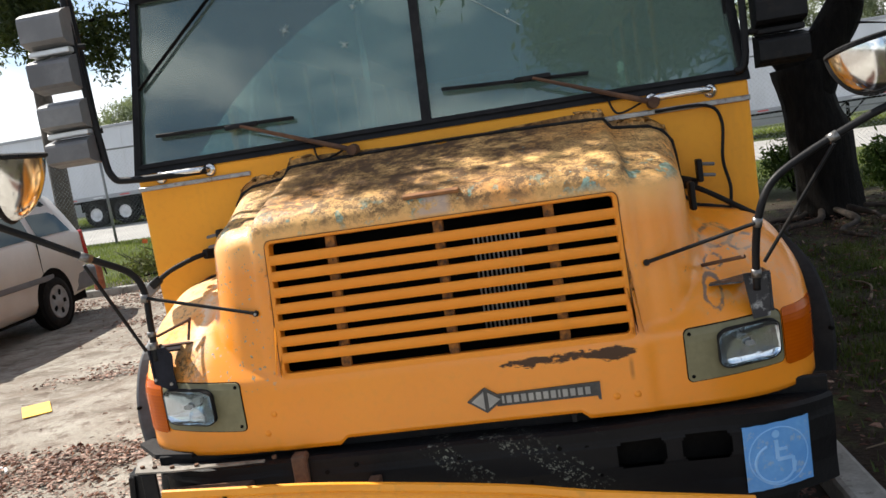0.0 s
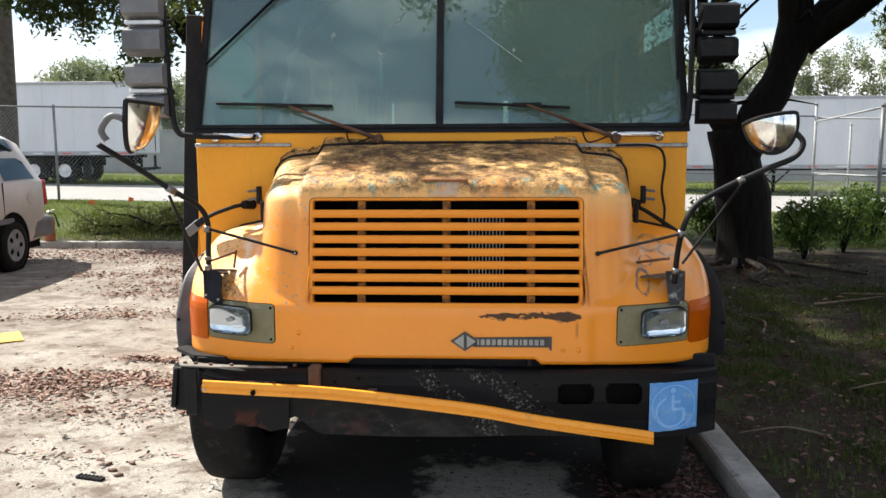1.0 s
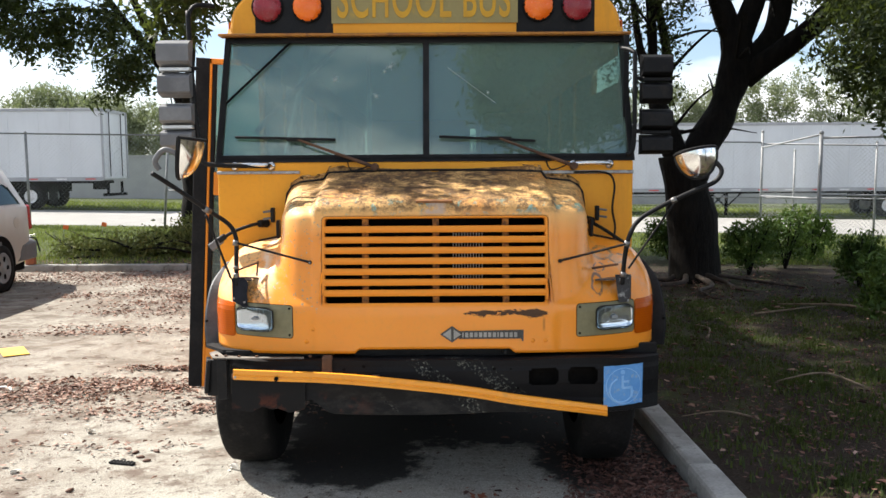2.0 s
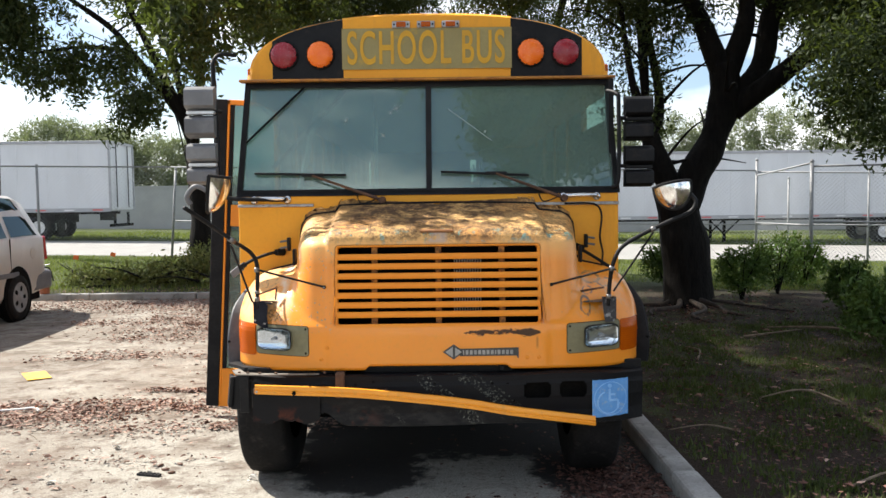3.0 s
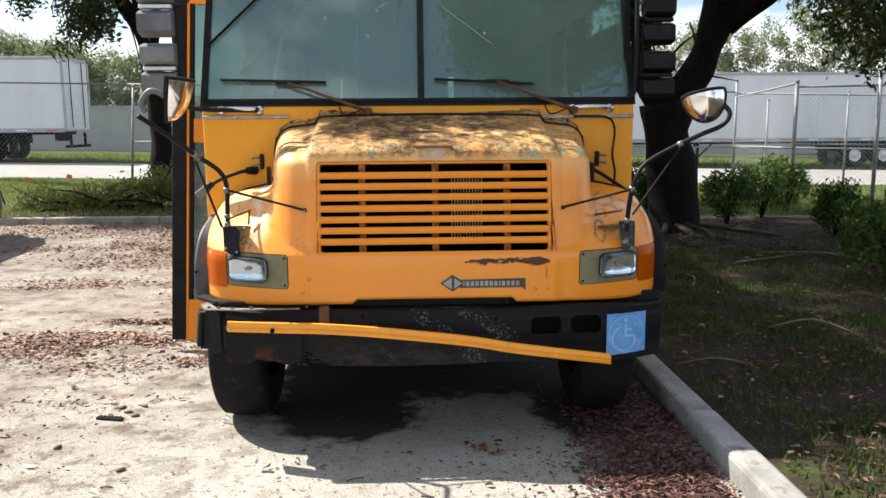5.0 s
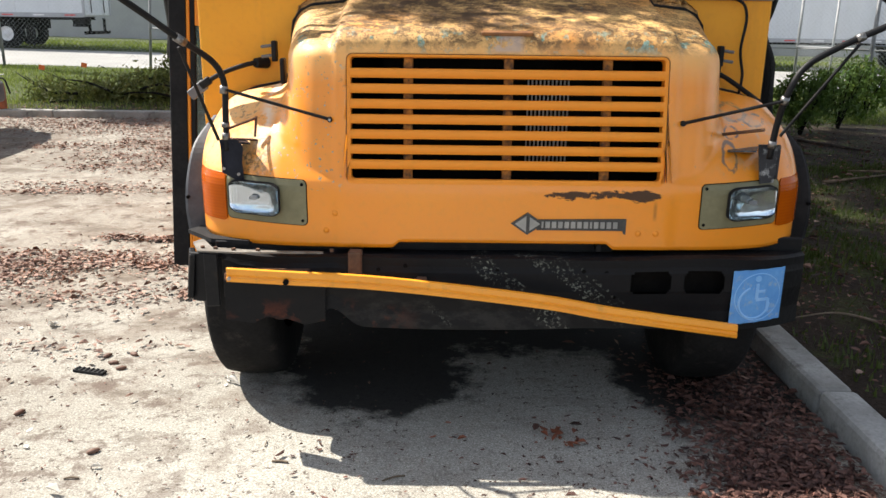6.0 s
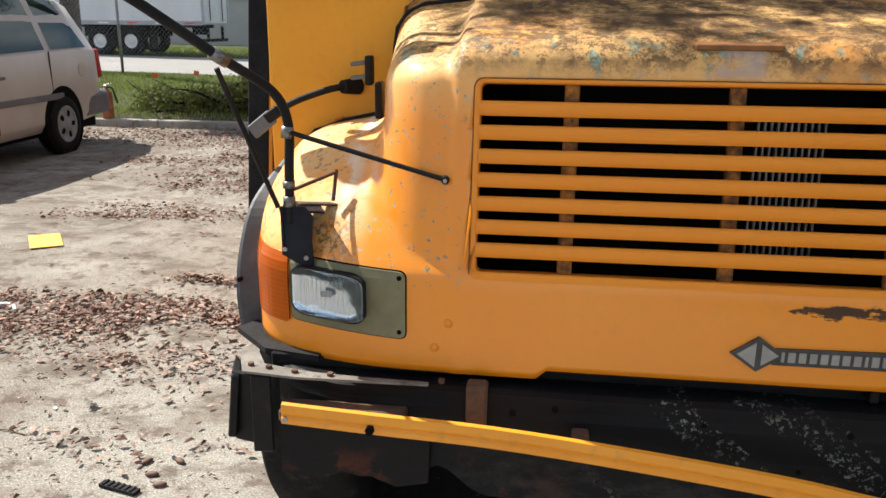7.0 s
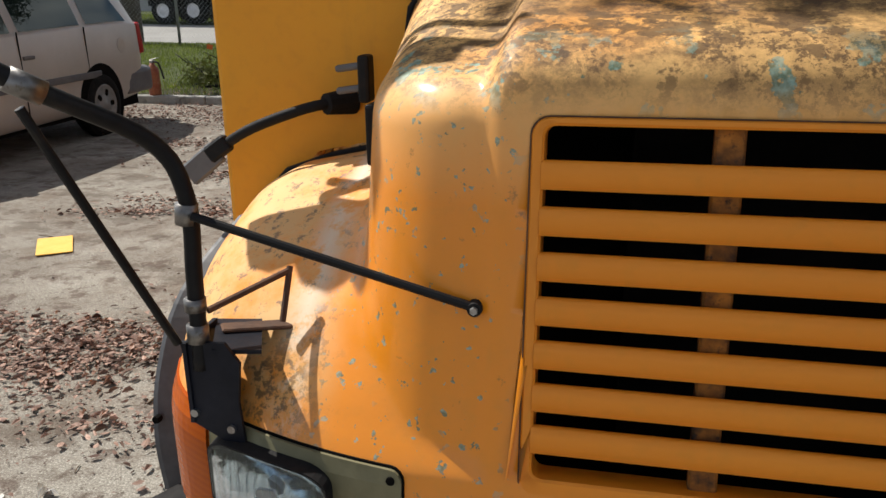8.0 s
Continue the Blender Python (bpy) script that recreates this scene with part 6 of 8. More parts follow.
for s in (-1, 1):
    for ya, yb, cut in ((-0.42, -1.22, 0.30), (-1.34, -2.30, 0.0), (-2.42, -3.15, 0.0)):
        bm = bmesh.new()
        rows = []
        for t in (0.0, 0.5, 1.0):
            row = []
            for i in range(7):
                y = ya + (yb - ya) * i / 6 - (cut * t * (1 - i / 6))
                w, z = van_side(t, y)
                row.append(bm.verts.new((s * (w + 0.012), y, z)))
            rows.append(row)
        for a, b in zip(rows, rows[1:]):
            for i in range(6):
                bm.faces.new((a[i], a[i + 1], b[i + 1], b[i]))
        ob = part("side_window", bm, M_VANGLASS, van, "dark tinted glass", True)
        ob.visible_shadow = False
    part("rub_strip", boxes(((s * 0.975, -2.2, 0.66), (0.03, 2.2, 0.07), None, 0.01, 2)), M_VANGREY, van)
    part("tail_lamp", boxes(((s * 0.875, -0.10, 0.98), (0.09, 0.10, 0.36), pose(0, 0, 0, 8, 0, 0), 0.02, 2)), M_REDLAMP, van)
    part("door_mirror", boxes(((s * 1.06, -3.35, 1.08), (0.18, 0.12, 0.16), None, 0.04, 2)), M_VAN, van)
    for y in (-1.12, -3.95):
        c = Matrix.Translation((s * 0.885, y, 0.335)) @ pose(0, 0, 0, 0, 90 * s, 0)
        part("wheel_arch", lathe(bmesh.new(), [(0.405, 0.03), (0.405, 0.114), (0.395, 0.1185), (0, 0.1185)], Matrix.Translation((s * 0.86, y, 0.37)) @ pose(0, 0, 0, 0, 90 * s, 0), 36), M_DARK, van)
        wheel = part("wheel", lathe(bmesh.new(), [(0.20, -0.10), (0.31, -0.10), (0.335, -0.07), (0.335, 0.07), (0.31, 0.105), (0.215, 0.115), (0.205, 0.10)], c, 40), M_TYRE, van, "", True)
        part("rim", lathe(bmesh.new(), [(0.212, 0.112), (0.20, 0.120), (0.185, 0.108), (0.06, 0.112), (0.05, 0.120), (0, 0.122)], c, 40), M_GALV, wheel, "silver wheel cover", True)
        for i in range(5):
            a = 2 * math.pi * i / 5 + 0.3
            bm = prism(bmesh.new(), rounded(0.075, 0.055, 0.02), c @ pose(0.125 * math.cos(a), 0.125 * math.sin(a), 0.107, 0, 0, math.degrees(a)), 0.006)
            part("spoke_gap", bm, M_DARK, wheel)
part("rear_bumper", boxes(((0, -0.02, 0.50), (1.80, 0.30, 0.30), None, 0.06, 3), ((0.88, -0.28, 0.50), (0.16, 0.60, 0.28), None, 0.05, 3), ((-0.88, -0.28, 0.50), (0.16, 0.60, 0.28), None, 0.05, 3)), M_VANGREY, van)
part("rear_window", boxes(((0, -0.13, 1.35), (1.2, 0.02, 0.42), pose(0, 0, 0, -24, 0, 0), 0.01)), M_VANGLASS, van)
part("fuel_door", lathe(bmesh.new(), [(0.085, 0), (0.085, 0.006), (0.07, 0.008), (0, 0.008)], Matrix.Translation((0.968, -0.62, 0.93)) @ pose(0, 0, 0, 0, 90, 0), 24), M_VAN, van)
part("underbody", boxes(((0, -2.4, 0.30), (1.7, 4.4, 0.16))), M_DARK, van)
part("door_handle", boxes(((0.98, -2.25, 0.92), (0.03, 0.16, 0.035), None, 0.01, 2)), M_VANGREY, van)
for y in (-1.30, -2.36):
    part("door_seam", boxes(((0.972, y, 0.76), (0.012, 0.008, 0.80))), M_DARK, van)


# ---- chain-link fence ----
def link_material():
    """Woven wire: thin diagonal strands with open diamonds between."""
    k = Nodes("chain_link_wire")
    k.bsdf.inputs["Base Color"].default_value = (0.42, 0.43, 0.44, 1)
    k.bsdf.inputs["Metallic"].default_value, k.bsdf.inputs["Roughness"].default_value = 0.5, 0.5
    return k.m


M_LINK = link_material()


def mesh_panel(name, a, b, z0, z1, pitch, parent):
    """Real strands of woven wire between two posts, as thin crossed ribbons."""
    a, b = Vector(a), Vector(b)
    d = (b - a)
    L = d.length
    d.normalize()
    h = z1 - z0
    nrm = Vector((-d.y, d.x, 0)) * 0.003
    verts, faces = [], []
    w = 0.0028
    n = int((L + h) / pitch)
    for sgn in (1, -1):
        for i in range(n + 1):
            u0 = i * pitch - h
            pts = []
            for u, z in ((u0, 0.0), (u0 + h, h)):
                pts.append((u, z))
            (ua, za), (ub, zb) = pts
            lo, hi = max(0.0, ua), min(L, ub)
            if hi - lo < 0.02:
                continue
            za2, zb2 = lo - ua, hi - ua
            if sgn < 0:
                lo2, hi2 = L - lo, L - hi
            else:
                lo2, hi2 = lo, hi
            o = len(verts)
            for u, z in ((lo2, za2), (hi2, zb2)):
                p = a + d * u
                g = land_z(p.x, p.y)
                for k in (-w, w):
                    verts.append((p.x + d.x * k + nrm.x * sgn, p.y + d.y * k + nrm.y * sgn, z0 + z + g))
            faces.append((o, o + 1, o + 3, o + 2))
    return tagged(mesh_object(name, verts, faces, M_LINK, parent), kind="stuff")


def post(x, y, h, r, parent, cap=True, lean=(0, 0)):
    g = land_z(x, y)
    bm = rods(((x, y, g - 0.1), (x + lean[0], y + lean[1], g + h), r, None, 12))
    if cap:
        bmesh.ops.create_uvsphere(bm, u_segments=10, v_segments=6, radius=r * 1.25, matrix=Matrix.Translation((x + lean[0], y + lean[1], g + h)))
    return part("post", bm, M_GALV, parent, smooth=True)


def rail(x0, y0, x1, y1, z, r, parent):
    return part("rail", rods(((x0, y0, z + land_z(x0, y0)), (x1, y1, z + land_z(x1, y1)), r, None, 10)), M_GALV, parent, smooth=True)


FY = 20.4
fence = empty("chain_link_fence", Matrix(), "galvanized chain-link fence along the street", "fence")
fx = [-26, -22.8, -19.6, -16.4, -13.9, -11.45]
for x in fx:
    post(x, FY, 2.68, 0.035, fence)
post(-7.75, FY, 2.6, 0.035, fence, True, (0.22, -0.05))
rail(-26, FY, -7.7, FY, 2.66, 0.022, fence)
mesh_panel("wire_mesh", (-26, FY, 0), (-7.8, FY, 0), 0.12, 2.66, 0.115, fence)
fx = [0.8, 3.6, 6.3, 8.75]
for x in fx:
    post(x, FY, 2.95 if x > 8 else 2.75, 0.036, fence)
rail(-7.7, FY, 8.75, FY, 2.66, 0.022, fence)
rail(-7.7, FY, 8.75, FY, 1.15, 0.018, fence)
mesh_panel("wire_mesh", (-2.0, FY, 0), (8.75, FY, 0), 0.12, 2.66, 0.115, fence)
gate = empty("fence_return", Matrix(), "galvanized fence corner with braces and gate posts", "fence")
for x, y, h in ((9.65, FY, 2.45), (7.75, 14.9, 2.55), (9.2, 14.4, 2.75), (11.6, 13.6, 2.75), (11.9, FY, 2.7), (14.5, FY, 2.7), (17.5, FY, 2.7), (20.5, FY, 2.7)):
    post(x, y, h, 0.04 if y < 16 else 0.03, gate)
rail(8.75, FY, 7.75, 14.9, 2.52, 0.022, gate)
rail(8.75, FY, 7.75, 14.9, 1.2, 0.02, gate)
rail(7.75, 14.9, 9.2, 14.4, 1.27, 0.022, gate)
rail(9.2, 14.4, 11.6, 13.6, 1.27, 0.022, gate)
rail(7.75, 14.9, 9.2, 14.4, 2.45, 0.022, gate)
rail(9.2, 14.4, 11.6, 13.6, 2.45, 0.022, gate)
rail(8.75, FY, 22, FY, 1.15, 0.02, gate)
rail(8.75, FY, 22, FY, 2.62, 0.022, gate)
mesh_panel("wire_mesh", (7.75, 14.9, 0), (9.2, 14.4, 0), 0.1, 2.45, 0.085, gate)
mesh_panel("wire_mesh", (9.2, 14.4, 0), (11.6, 13.6, 0), 0.1, 2.45, 0.085, gate)
mesh_panel("wire_mesh", (8.75, FY, 0), (7.75, 14.9, 0), 0.1, 2.45, 0.1, gate)
mesh_panel("wire_mesh", (8.75, FY, 0), (22, FY, 0), 0.1, 2.6, 0.115, gate)


# ---- trailers, wall ----
def white_panels():
    k = Nodes("white_trailer_skin")
    grime = k.ramp(k.noise(1.2, 6, 0.6, stretch=(1, 1, 0.3)), 0.42, 0.75)
    col = k.mix(k.math("MULTIPLY", grime, 0.35), (0.62, 0.64, 0.67, 1), (0.40, 0.41, 0.43, 1))
    return k.done(col, 0.45, 0.0, k.noise(30, 3), 0.05, 0.004)


M_TRAILER = white_panels()
M_TRAILDARK = surface("trailer_rail_grey", (0.30, 0.31, 0.33, 1), (0.40, 0.41, 0.43, 1), 3, 0.5)
M_REDTAPE = surface("red_reflective_tape", (0.55, 0.05, 0.05, 1), (0.65, 0.09, 0.08, 1), 20, 0.4)
M_WHITETAPE = surface("white_tape", (0.7, 0.7, 0.7, 1), (0.8, 0.8, 0.8, 1), 20, 0.4)


def trailer(x0, x1, y0, wheels, legs, tail, label):
    """A box trailer lying along x; its near side at y0."""
    g = land_z((x0 + x1) / 2, y0)
    L = x1 - x0
    t = empty("box_trailer", Matrix.Translation((x0, y0, g)), label, "trailer", "trailers on the street")
    part("box", boxes(((L / 2, 1.3, 2.62), (L, 2.55, 2.86), None, 0.03, 1)), M_TRAILER, t)
    n = max(2, int(L / 1.22))
    me = None
    for i in range(n + 1):
        if me is None:
            me = part("panel_seam", boxes(((0, 0, 2.66), (0.05, 0.016, 2.62), None, 0.004)), M_TRAILER, t).data
            ob = t.children[-1]
        else:
            ob = new("panel_seam", me)
            ob.parent = t
        ob.location = (0.05 + (L - 0.1) * i / n, 0.02, 0)
    part("bottom_rail", boxes(((L / 2, 0.01, 1.20), (L, 0.05, 0.16), None, 0.006)), M_TRAILDARK, t)
    part("top_rail", boxes(((L / 2, 0.01, 4.0), (L, 0.05, 0.12), None, 0.006)), M_TRAILDARK, t)
    k = int(L / 1.1)
    for i in range(k):
        part("tape", boxes(((0.5 + i * (L - 1) / max(1, k - 1), -0.018, 1.20), (0.42, 0.006, 0.05))), M_REDTAPE if i % 2 == 0 else M_WHITETAPE, t)
    for wx in wheels:
        for yy in (0.35, 2.25):
            c = Matrix.Translation((wx - x0, yy, 0.5)) @ pose(0, 0, 0, 90, 0, 0)
            w = part("wheel", lathe(bmesh.new(), [(0.26, -0.25), (0.48, -0.25), (0.51, -0.2), (0.51, 0.2), (0.48, 0.25), (0.28, 0.25), (0.26, 0.2)], c, 28), M_TYRE, t, smooth=True)
            part("rim", lathe(bmesh.new(), [(0.28, 0.245), (0.24, 0.16), (0.12, 0.18), (0.10, 0.24), (0, 0.25)], c, 24), M_WHITETAPE, w, smooth=True)
    if wheels:
        part("bogie", boxes((((wheels[0] + wheels[-1]) / 2 - x0, 1.3, 0.85), (2.6, 2.2, 0.35))), M_DARK, t)
        part("mud_flap", boxes(((wheels[-1] - x0 + 0.8, 0.4, 0.55), (0.02, 0.7, 0.7))), M_RUBBER, t)
    part("underframe", boxes(((L / 2, 1.3, 1.08), (L * 0.96, 1.0, 0.12))), M_DARK, t)
    if legs is not None:
        for yy in (0.4, 2.2):
            part("landing_leg", rods(((legs - x0, yy, 1.1), (legs - x0, yy, 0.08), 0.07), ((legs - x0 - 0.7, yy, 1.1), (legs - x0, yy, 0.45), 0.035), ((legs - x0 + 0.7, yy, 1.1), (legs - x0, yy, 0.45), 0.035)), M_DARK, t)
    if tail:
        part("door_frame", boxes(((L + 0.01, 0.06, 2.62), (0.06, 0.12, 2.86)), ((L + 0.01, 2.54, 2.62), (0.06, 0.12, 2.86)), ((L + 0.01, 1.3, 4.0), (0.06, 2.55, 0.12))), M_TRAILDARK, t)
        for yy in (0.7, 1.9):
            part("lock_rod", rods(((L + 0.04, yy, 1.3), (L + 0.04, yy, 3.95), 0.018)), M_DARK, t)
        part("underride_guard", boxes(((L - 0.05, 1.3, 0.55), (0.1, 2.3, 0.12), None, 0.01), ((L - 0.05, 0.6, 0.8), (0.08, 0.1, 0.6)), ((L - 0.05, 2.0, 0.8), (0.08, 0.1, 0.6))), M_DARK, t)
        part("bumper_box", boxes(((L - 0.2, 0.25, 0.95), (0.5, 0.4, 0.35))), M_DARK, t)
    return t


trailer(-29.0, -13.85, 30.9, (-18.2, -16.9), None, True, "long white box trailer parked on the street")
trailer(6.2, 22.4, 32.6, (19.2, 20.5), 12.3, False, "long white box trailer parked beyond the fence")
trailer(23.6, 38.0, 32.6, (), 26, False, "white box trailer parked beyond the fence")
M_WALL = surface("grey_block_wall", (0.33, 0.335, 0.33, 1), (0.40, 0.40, 0.395, 1), 1.2, 0.9, strength=0.3)
wall = part("wall_street", boxes(((-20, 44.1, 1.35), (90, 0.25, 2.9)), ((-20, 44.1, 2.83), (90, 0.35, 0.1))), M_WALL, None)
tagged(wall, "plain grey boundary wall across the street", "wall", kind="structure")


# ---- trees ----
def bark():
    k = Nodes("dark_bark")
    furrow = k.noise(14, 6, 0.7, stretch=(1, 1, 0.25))
    col = k.mix(k.ramp(furrow, 0.35, 0.7), (0.003, 0.0027, 0.0025, 1), (0.014, 0.0115, 0.0095, 1))
    return k.done(col, 0.9, 0, furrow, 0.9, 0.04, 0.2)


M_BARK = bark()
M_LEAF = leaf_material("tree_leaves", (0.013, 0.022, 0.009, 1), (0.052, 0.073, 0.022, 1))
# far leaves are paler: distance haze put into the colour
M_LEAF_FAR = leaf_material("hazed_distant_leaves", (0.16, 0.185, 0.11, 1), (0.29, 0.315, 0.20, 1))


def leaf_mesh(name, blobs, size, material, parent, seed, label="", twig=0.30, per=34, droop=0.25):
    """Leaves in sprays: blobs are (x, y, z, rx, ry, rz, sprays)."""
    rng = np.random.default_rng(seed)
    cs = []
    for x, y, z, rx, ry, rz, n in blobs:
        d = rng.normal(size=(n, 3))
        d /= np.linalg.norm(d, axis=1)[:, None]
        d *= rng.uniform(0.25, 1.0, (n, 1)) ** 0.45
        cs.append(np.array([x, y, z]) + d * np.array([rx, ry, rz]))
    c = np.repeat(np.concatenate(cs), per, axis=0)
    n = len(c)
    way = np.repeat(rng.normal(size=(len(c) // per, 3)), per, axis=0)
    way[:, 2] -= 0.5
    way /= np.linalg.norm(way, axis=1)[:, None]
    c = c + way * rng.uniform(-1, 1, (n, 1)) * twig + rng.normal(size=(n, 3)) * twig * 0.33
    c[:, 2] -= np.abs(rng.normal(size=n)) * twig * droop
    a = rng.normal(size=(n, 3))
    a[:, 2] -= 0.6
    a /= np.linalg.norm(a, axis=1)[:, None]
    b = np.cross(a, rng.normal(size=(n, 3)))
    b /= np.linalg.norm(b, axis=1)[:, None]
    s = size * rng.uniform(0.55, 1.25, (n, 1))
    nn = np.cross(a, b)
    v = np.empty((n, 4, 3))
    v[:, 0], v[:, 1], v[:, 2], v[:, 3] = c - a * s * 0.5, c + b * s * 0.18 + nn * s * 0.07, c + a * s * 0.5, c - b * s * 0.18 + nn * s * 0.07
    me = bpy.data.meshes.new(name)
    me.vertices.add(n * 4)
    me.vertices.foreach_set("co", v.reshape(-1))
    idx = np.arange(n * 4).reshape(n, 4)
    tri = np.concatenate([idx[:, [0, 1, 2]], idx[:, [0, 2, 3]]], 1).reshape(-1)
    me.loops.add(len(tri))
    me.loops.foreach_set("vertex_index", tri)
    me.polygons.add(n * 2)
    me.polygons.foreach_set("loop_start", np.arange(n * 2) * 3)
    me.update(calc_edges=True)
    me.materials.append(material)
    ob = new(name, me)
    if parent:
        ob.parent = parent
    if label:
        ob["label"] = label
    return ob


def limbs(name, lines, parent, seed, n=12, lump=0.25):
    """Tapered, lumpy limbs: each line is (points, thick end, thin end)."""
    for i, (pts, r0, r1) in enumerate(lines):
        p = smooth_path(pts, 5)
        radii = [r0 + (r1 - r0) * k / (len(p) - 1) for k in range(len(p))]
        if i == 0:
            for k in range(min(4, len(p))):
                radii[k] *= 1 + 0.35 * (1 - k / 4) ** 2
        v, f = tube_data(p, radii, n if r0 > 0.08 else 7, lump, seed + i)
        mesh_object("trunk" if i == 0 else name, v, f, M_BARK, parent, "", True)


def twigs(lines, seed, count, length):
    """Thin side shoots from the outer half of the limbs."""
    rng = np.random.default_rng(seed)
    out = []
    for pts, r0, r1 in lines[1:]:
        p = smooth_path(pts, 5)
        for _ in range(count):
            q = p[rng.integers(len(p) // 3, len(p))]
            d = Vector(rng.normal(size=3))
            d.z = d.z * 0.5 + 0.2
            d.normalize()
            m = q + d * length * rng.uniform(0.3, 0.6) + Vector((0, 0, 0.1))
            e = q + d * length * rng.uniform(0.7, 1.2)
            out.append(([q, m, e], min(0.03, r1 * 0.7), 0.006))
    return out


def tree(name, base, lines, blobs, size, label, seed, leaf=None, twig_count=4, twig_length=1.2, per=34):
    """A tree whose limbs are given in world places, standing at base."""
    root = empty(name, Matrix.Translation(base), label, "tree")
    o = Vector(base)
    loc = [([Vector(p) - o for p in pts], a, b) for pts, a, b in lines]
    limbs("limb", loc + twigs(loc, seed, twig_count, twig_length), root, seed)
    leaf_mesh("crown", [(x - o.x, y - o.y, z - o.z, *rest) for x, y, z, *rest in blobs], size, leaf or M_LEAF, root, seed, per=per)
    return root


def clumps(seed, xs, ys, zs, count, sprays, r0=0.45, r1=0.8, flat=0.6):
    """Small loose clumps of leaves spread over a stretch of crown."""
    g = np.random.default_rng(seed)
    out = []
    for _ in range(count):
        r = g.uniform(r0, r1)
        out.append((g.uniform(*xs), g.uniform(*ys), g.uniform(*zs), r, r * 0.9, r * flat, int(sprays * g.uniform(0.5, 1.5))))
    return out


R = 10.2
right_lines = [
    ([(3.68, R, -0.05), (3.66, R, 0.5), (3.6, R, 1.2), (3.5, R, 1.95)], 0.36, 0.33),
    ([(3.5, R, 1.75), (3.21, R, 2.34), (3.1, R, 2.75)], 0.20, 0.15),
    ([(3.1, R, 2.7), (2.86, R - 0.1, 3.28), (2.7, R - 0.2, 3.96), (2.5, R - 0.3, 5.2)], 0.07, 0.035),
    ([(3.08, R, 2.72), (3.04, R, 3.17), (2.98, R, 4.06), (2.85, R, 5.4)], 0.09, 0.04),
    ([(3.1, R, 2.72), (3.26, R + 0.1, 2.95), (3.25, R + 0.1, 3.49), (3.14, R + 0.2, 4.12), (3.0, R + 0.4, 5.5)], 0.09, 0.045),
    ([(3.56, R, 1.6), (3.87, R, 2.24), (4.06, R, 2.65), (4.25, R, 3.29), (4.22, R, 3.75)], 0.25, 0.21),
    ([(4.16, R, 3.65), (3.9, R, 4.33), (3.63, R, 4.85), (3.45, R - 0.1, 5.8)], 0.17, 0.09),
    ([(3.64, R, 4.72), (3.11, R - 0.2, 4.68), (2.3, R - 0.5, 4.95)], 0.07, 0.03),
    ([(4.27, R, 3.6), (4.56, R, 4.49), (4.52, R + 0.2, 5.27), (4.4, R + 0.4, 6.6)], 0.16, 0.08),
    ([(4.3, R, 3.1), (4.81, R + 0.1, 3.72), (5.0, R + 0.2, 4.49), (5.4, R + 0.3, 5.4), (5.8, R + 0.4, 6.6)], 0.20, 0.11),
    ([(4.35, R, 3.05), (4.91, R - 0.3, 3.50), (5.49, R - 0.6, 4.08), (5.95, R - 0.9, 4.87), (6.5, R - 1.4, 5.6)], 0.18, 0.08),
    ([(5.5, R - 0.6, 4.1), (5.6, R - 1.8, 4.3), (5.4, R - 3.0, 3.9)], 0.07, 0.02),
    ([(3.9, R, 4.4), (2.6, R - 1.8, 5.2), (1.0, R - 3.8, 5.7)], 0.10, 0.03),
]
right_blobs = [(5.2, 7.2, 3.15, 1.15, 0.9, 0.85, 190), (6.2, 8.2, 4.3, 1.7, 1.3, 1.2, 480), (4.9, 10, 6.5, 2.6, 2.0, 0.9, 260), (7.8, 10.5, 5.3, 2.3, 2.0, 1.8, 620),
               (2.4, 10.4, 5.5, 1.4, 1.4, 0.7, 130), (2.9, 10.0, 4.3, 0.7, 0.5, 0.5, 24), (2.95, 10.2, 3.4, 0.5, 0.4, 0.7, 16), (3.4, 10.3, 4.7, 0.7, 0.5, 0.4, 34),
               (0.9, 11.0, 5.35, 0.9, 0.8, 0.5, 90), (3.7, 10.9, 5.75, 1.2, 0.8, 0.5, 60), (2.5, 9.6, 5.1, 0.8, 0.6, 0.4, 40), (4.9, 10.6, 5.8, 1.0, 0.8, 0.5, 40),
               # first four blobs: unseen canopy added to shade the soil strip and trunk
               (1.2, 8.0, 6.9, 3.2, 4.2, 0.6, 480), (0.6, 5.0, 6.8, 2.4, 2.2, 0.5, 250), (-0.8, 11.8, 7.3, 2.4, 2.2, 0.5, 520), (-1.7, 8.4, 7.3, 2.0, 3.2, 0.5, 560), (6.6, 6.6, 2.6, 0.9, 0.9, 0.9, 80)]
shade = tree("shade_tree", (3.66, R, 0.1), right_lines, right_blobs + clumps(61, (1.5, 2.8), (9.4, 11.2), (4.7, 5.7), 11, 11) + clumps(62, (5.0, 7.4), (9.4, 11.2), (4.5, 5.8), 34, 14), 0.095, "broad dark-barked shade tree forking low beside the bus", 11, per=66)

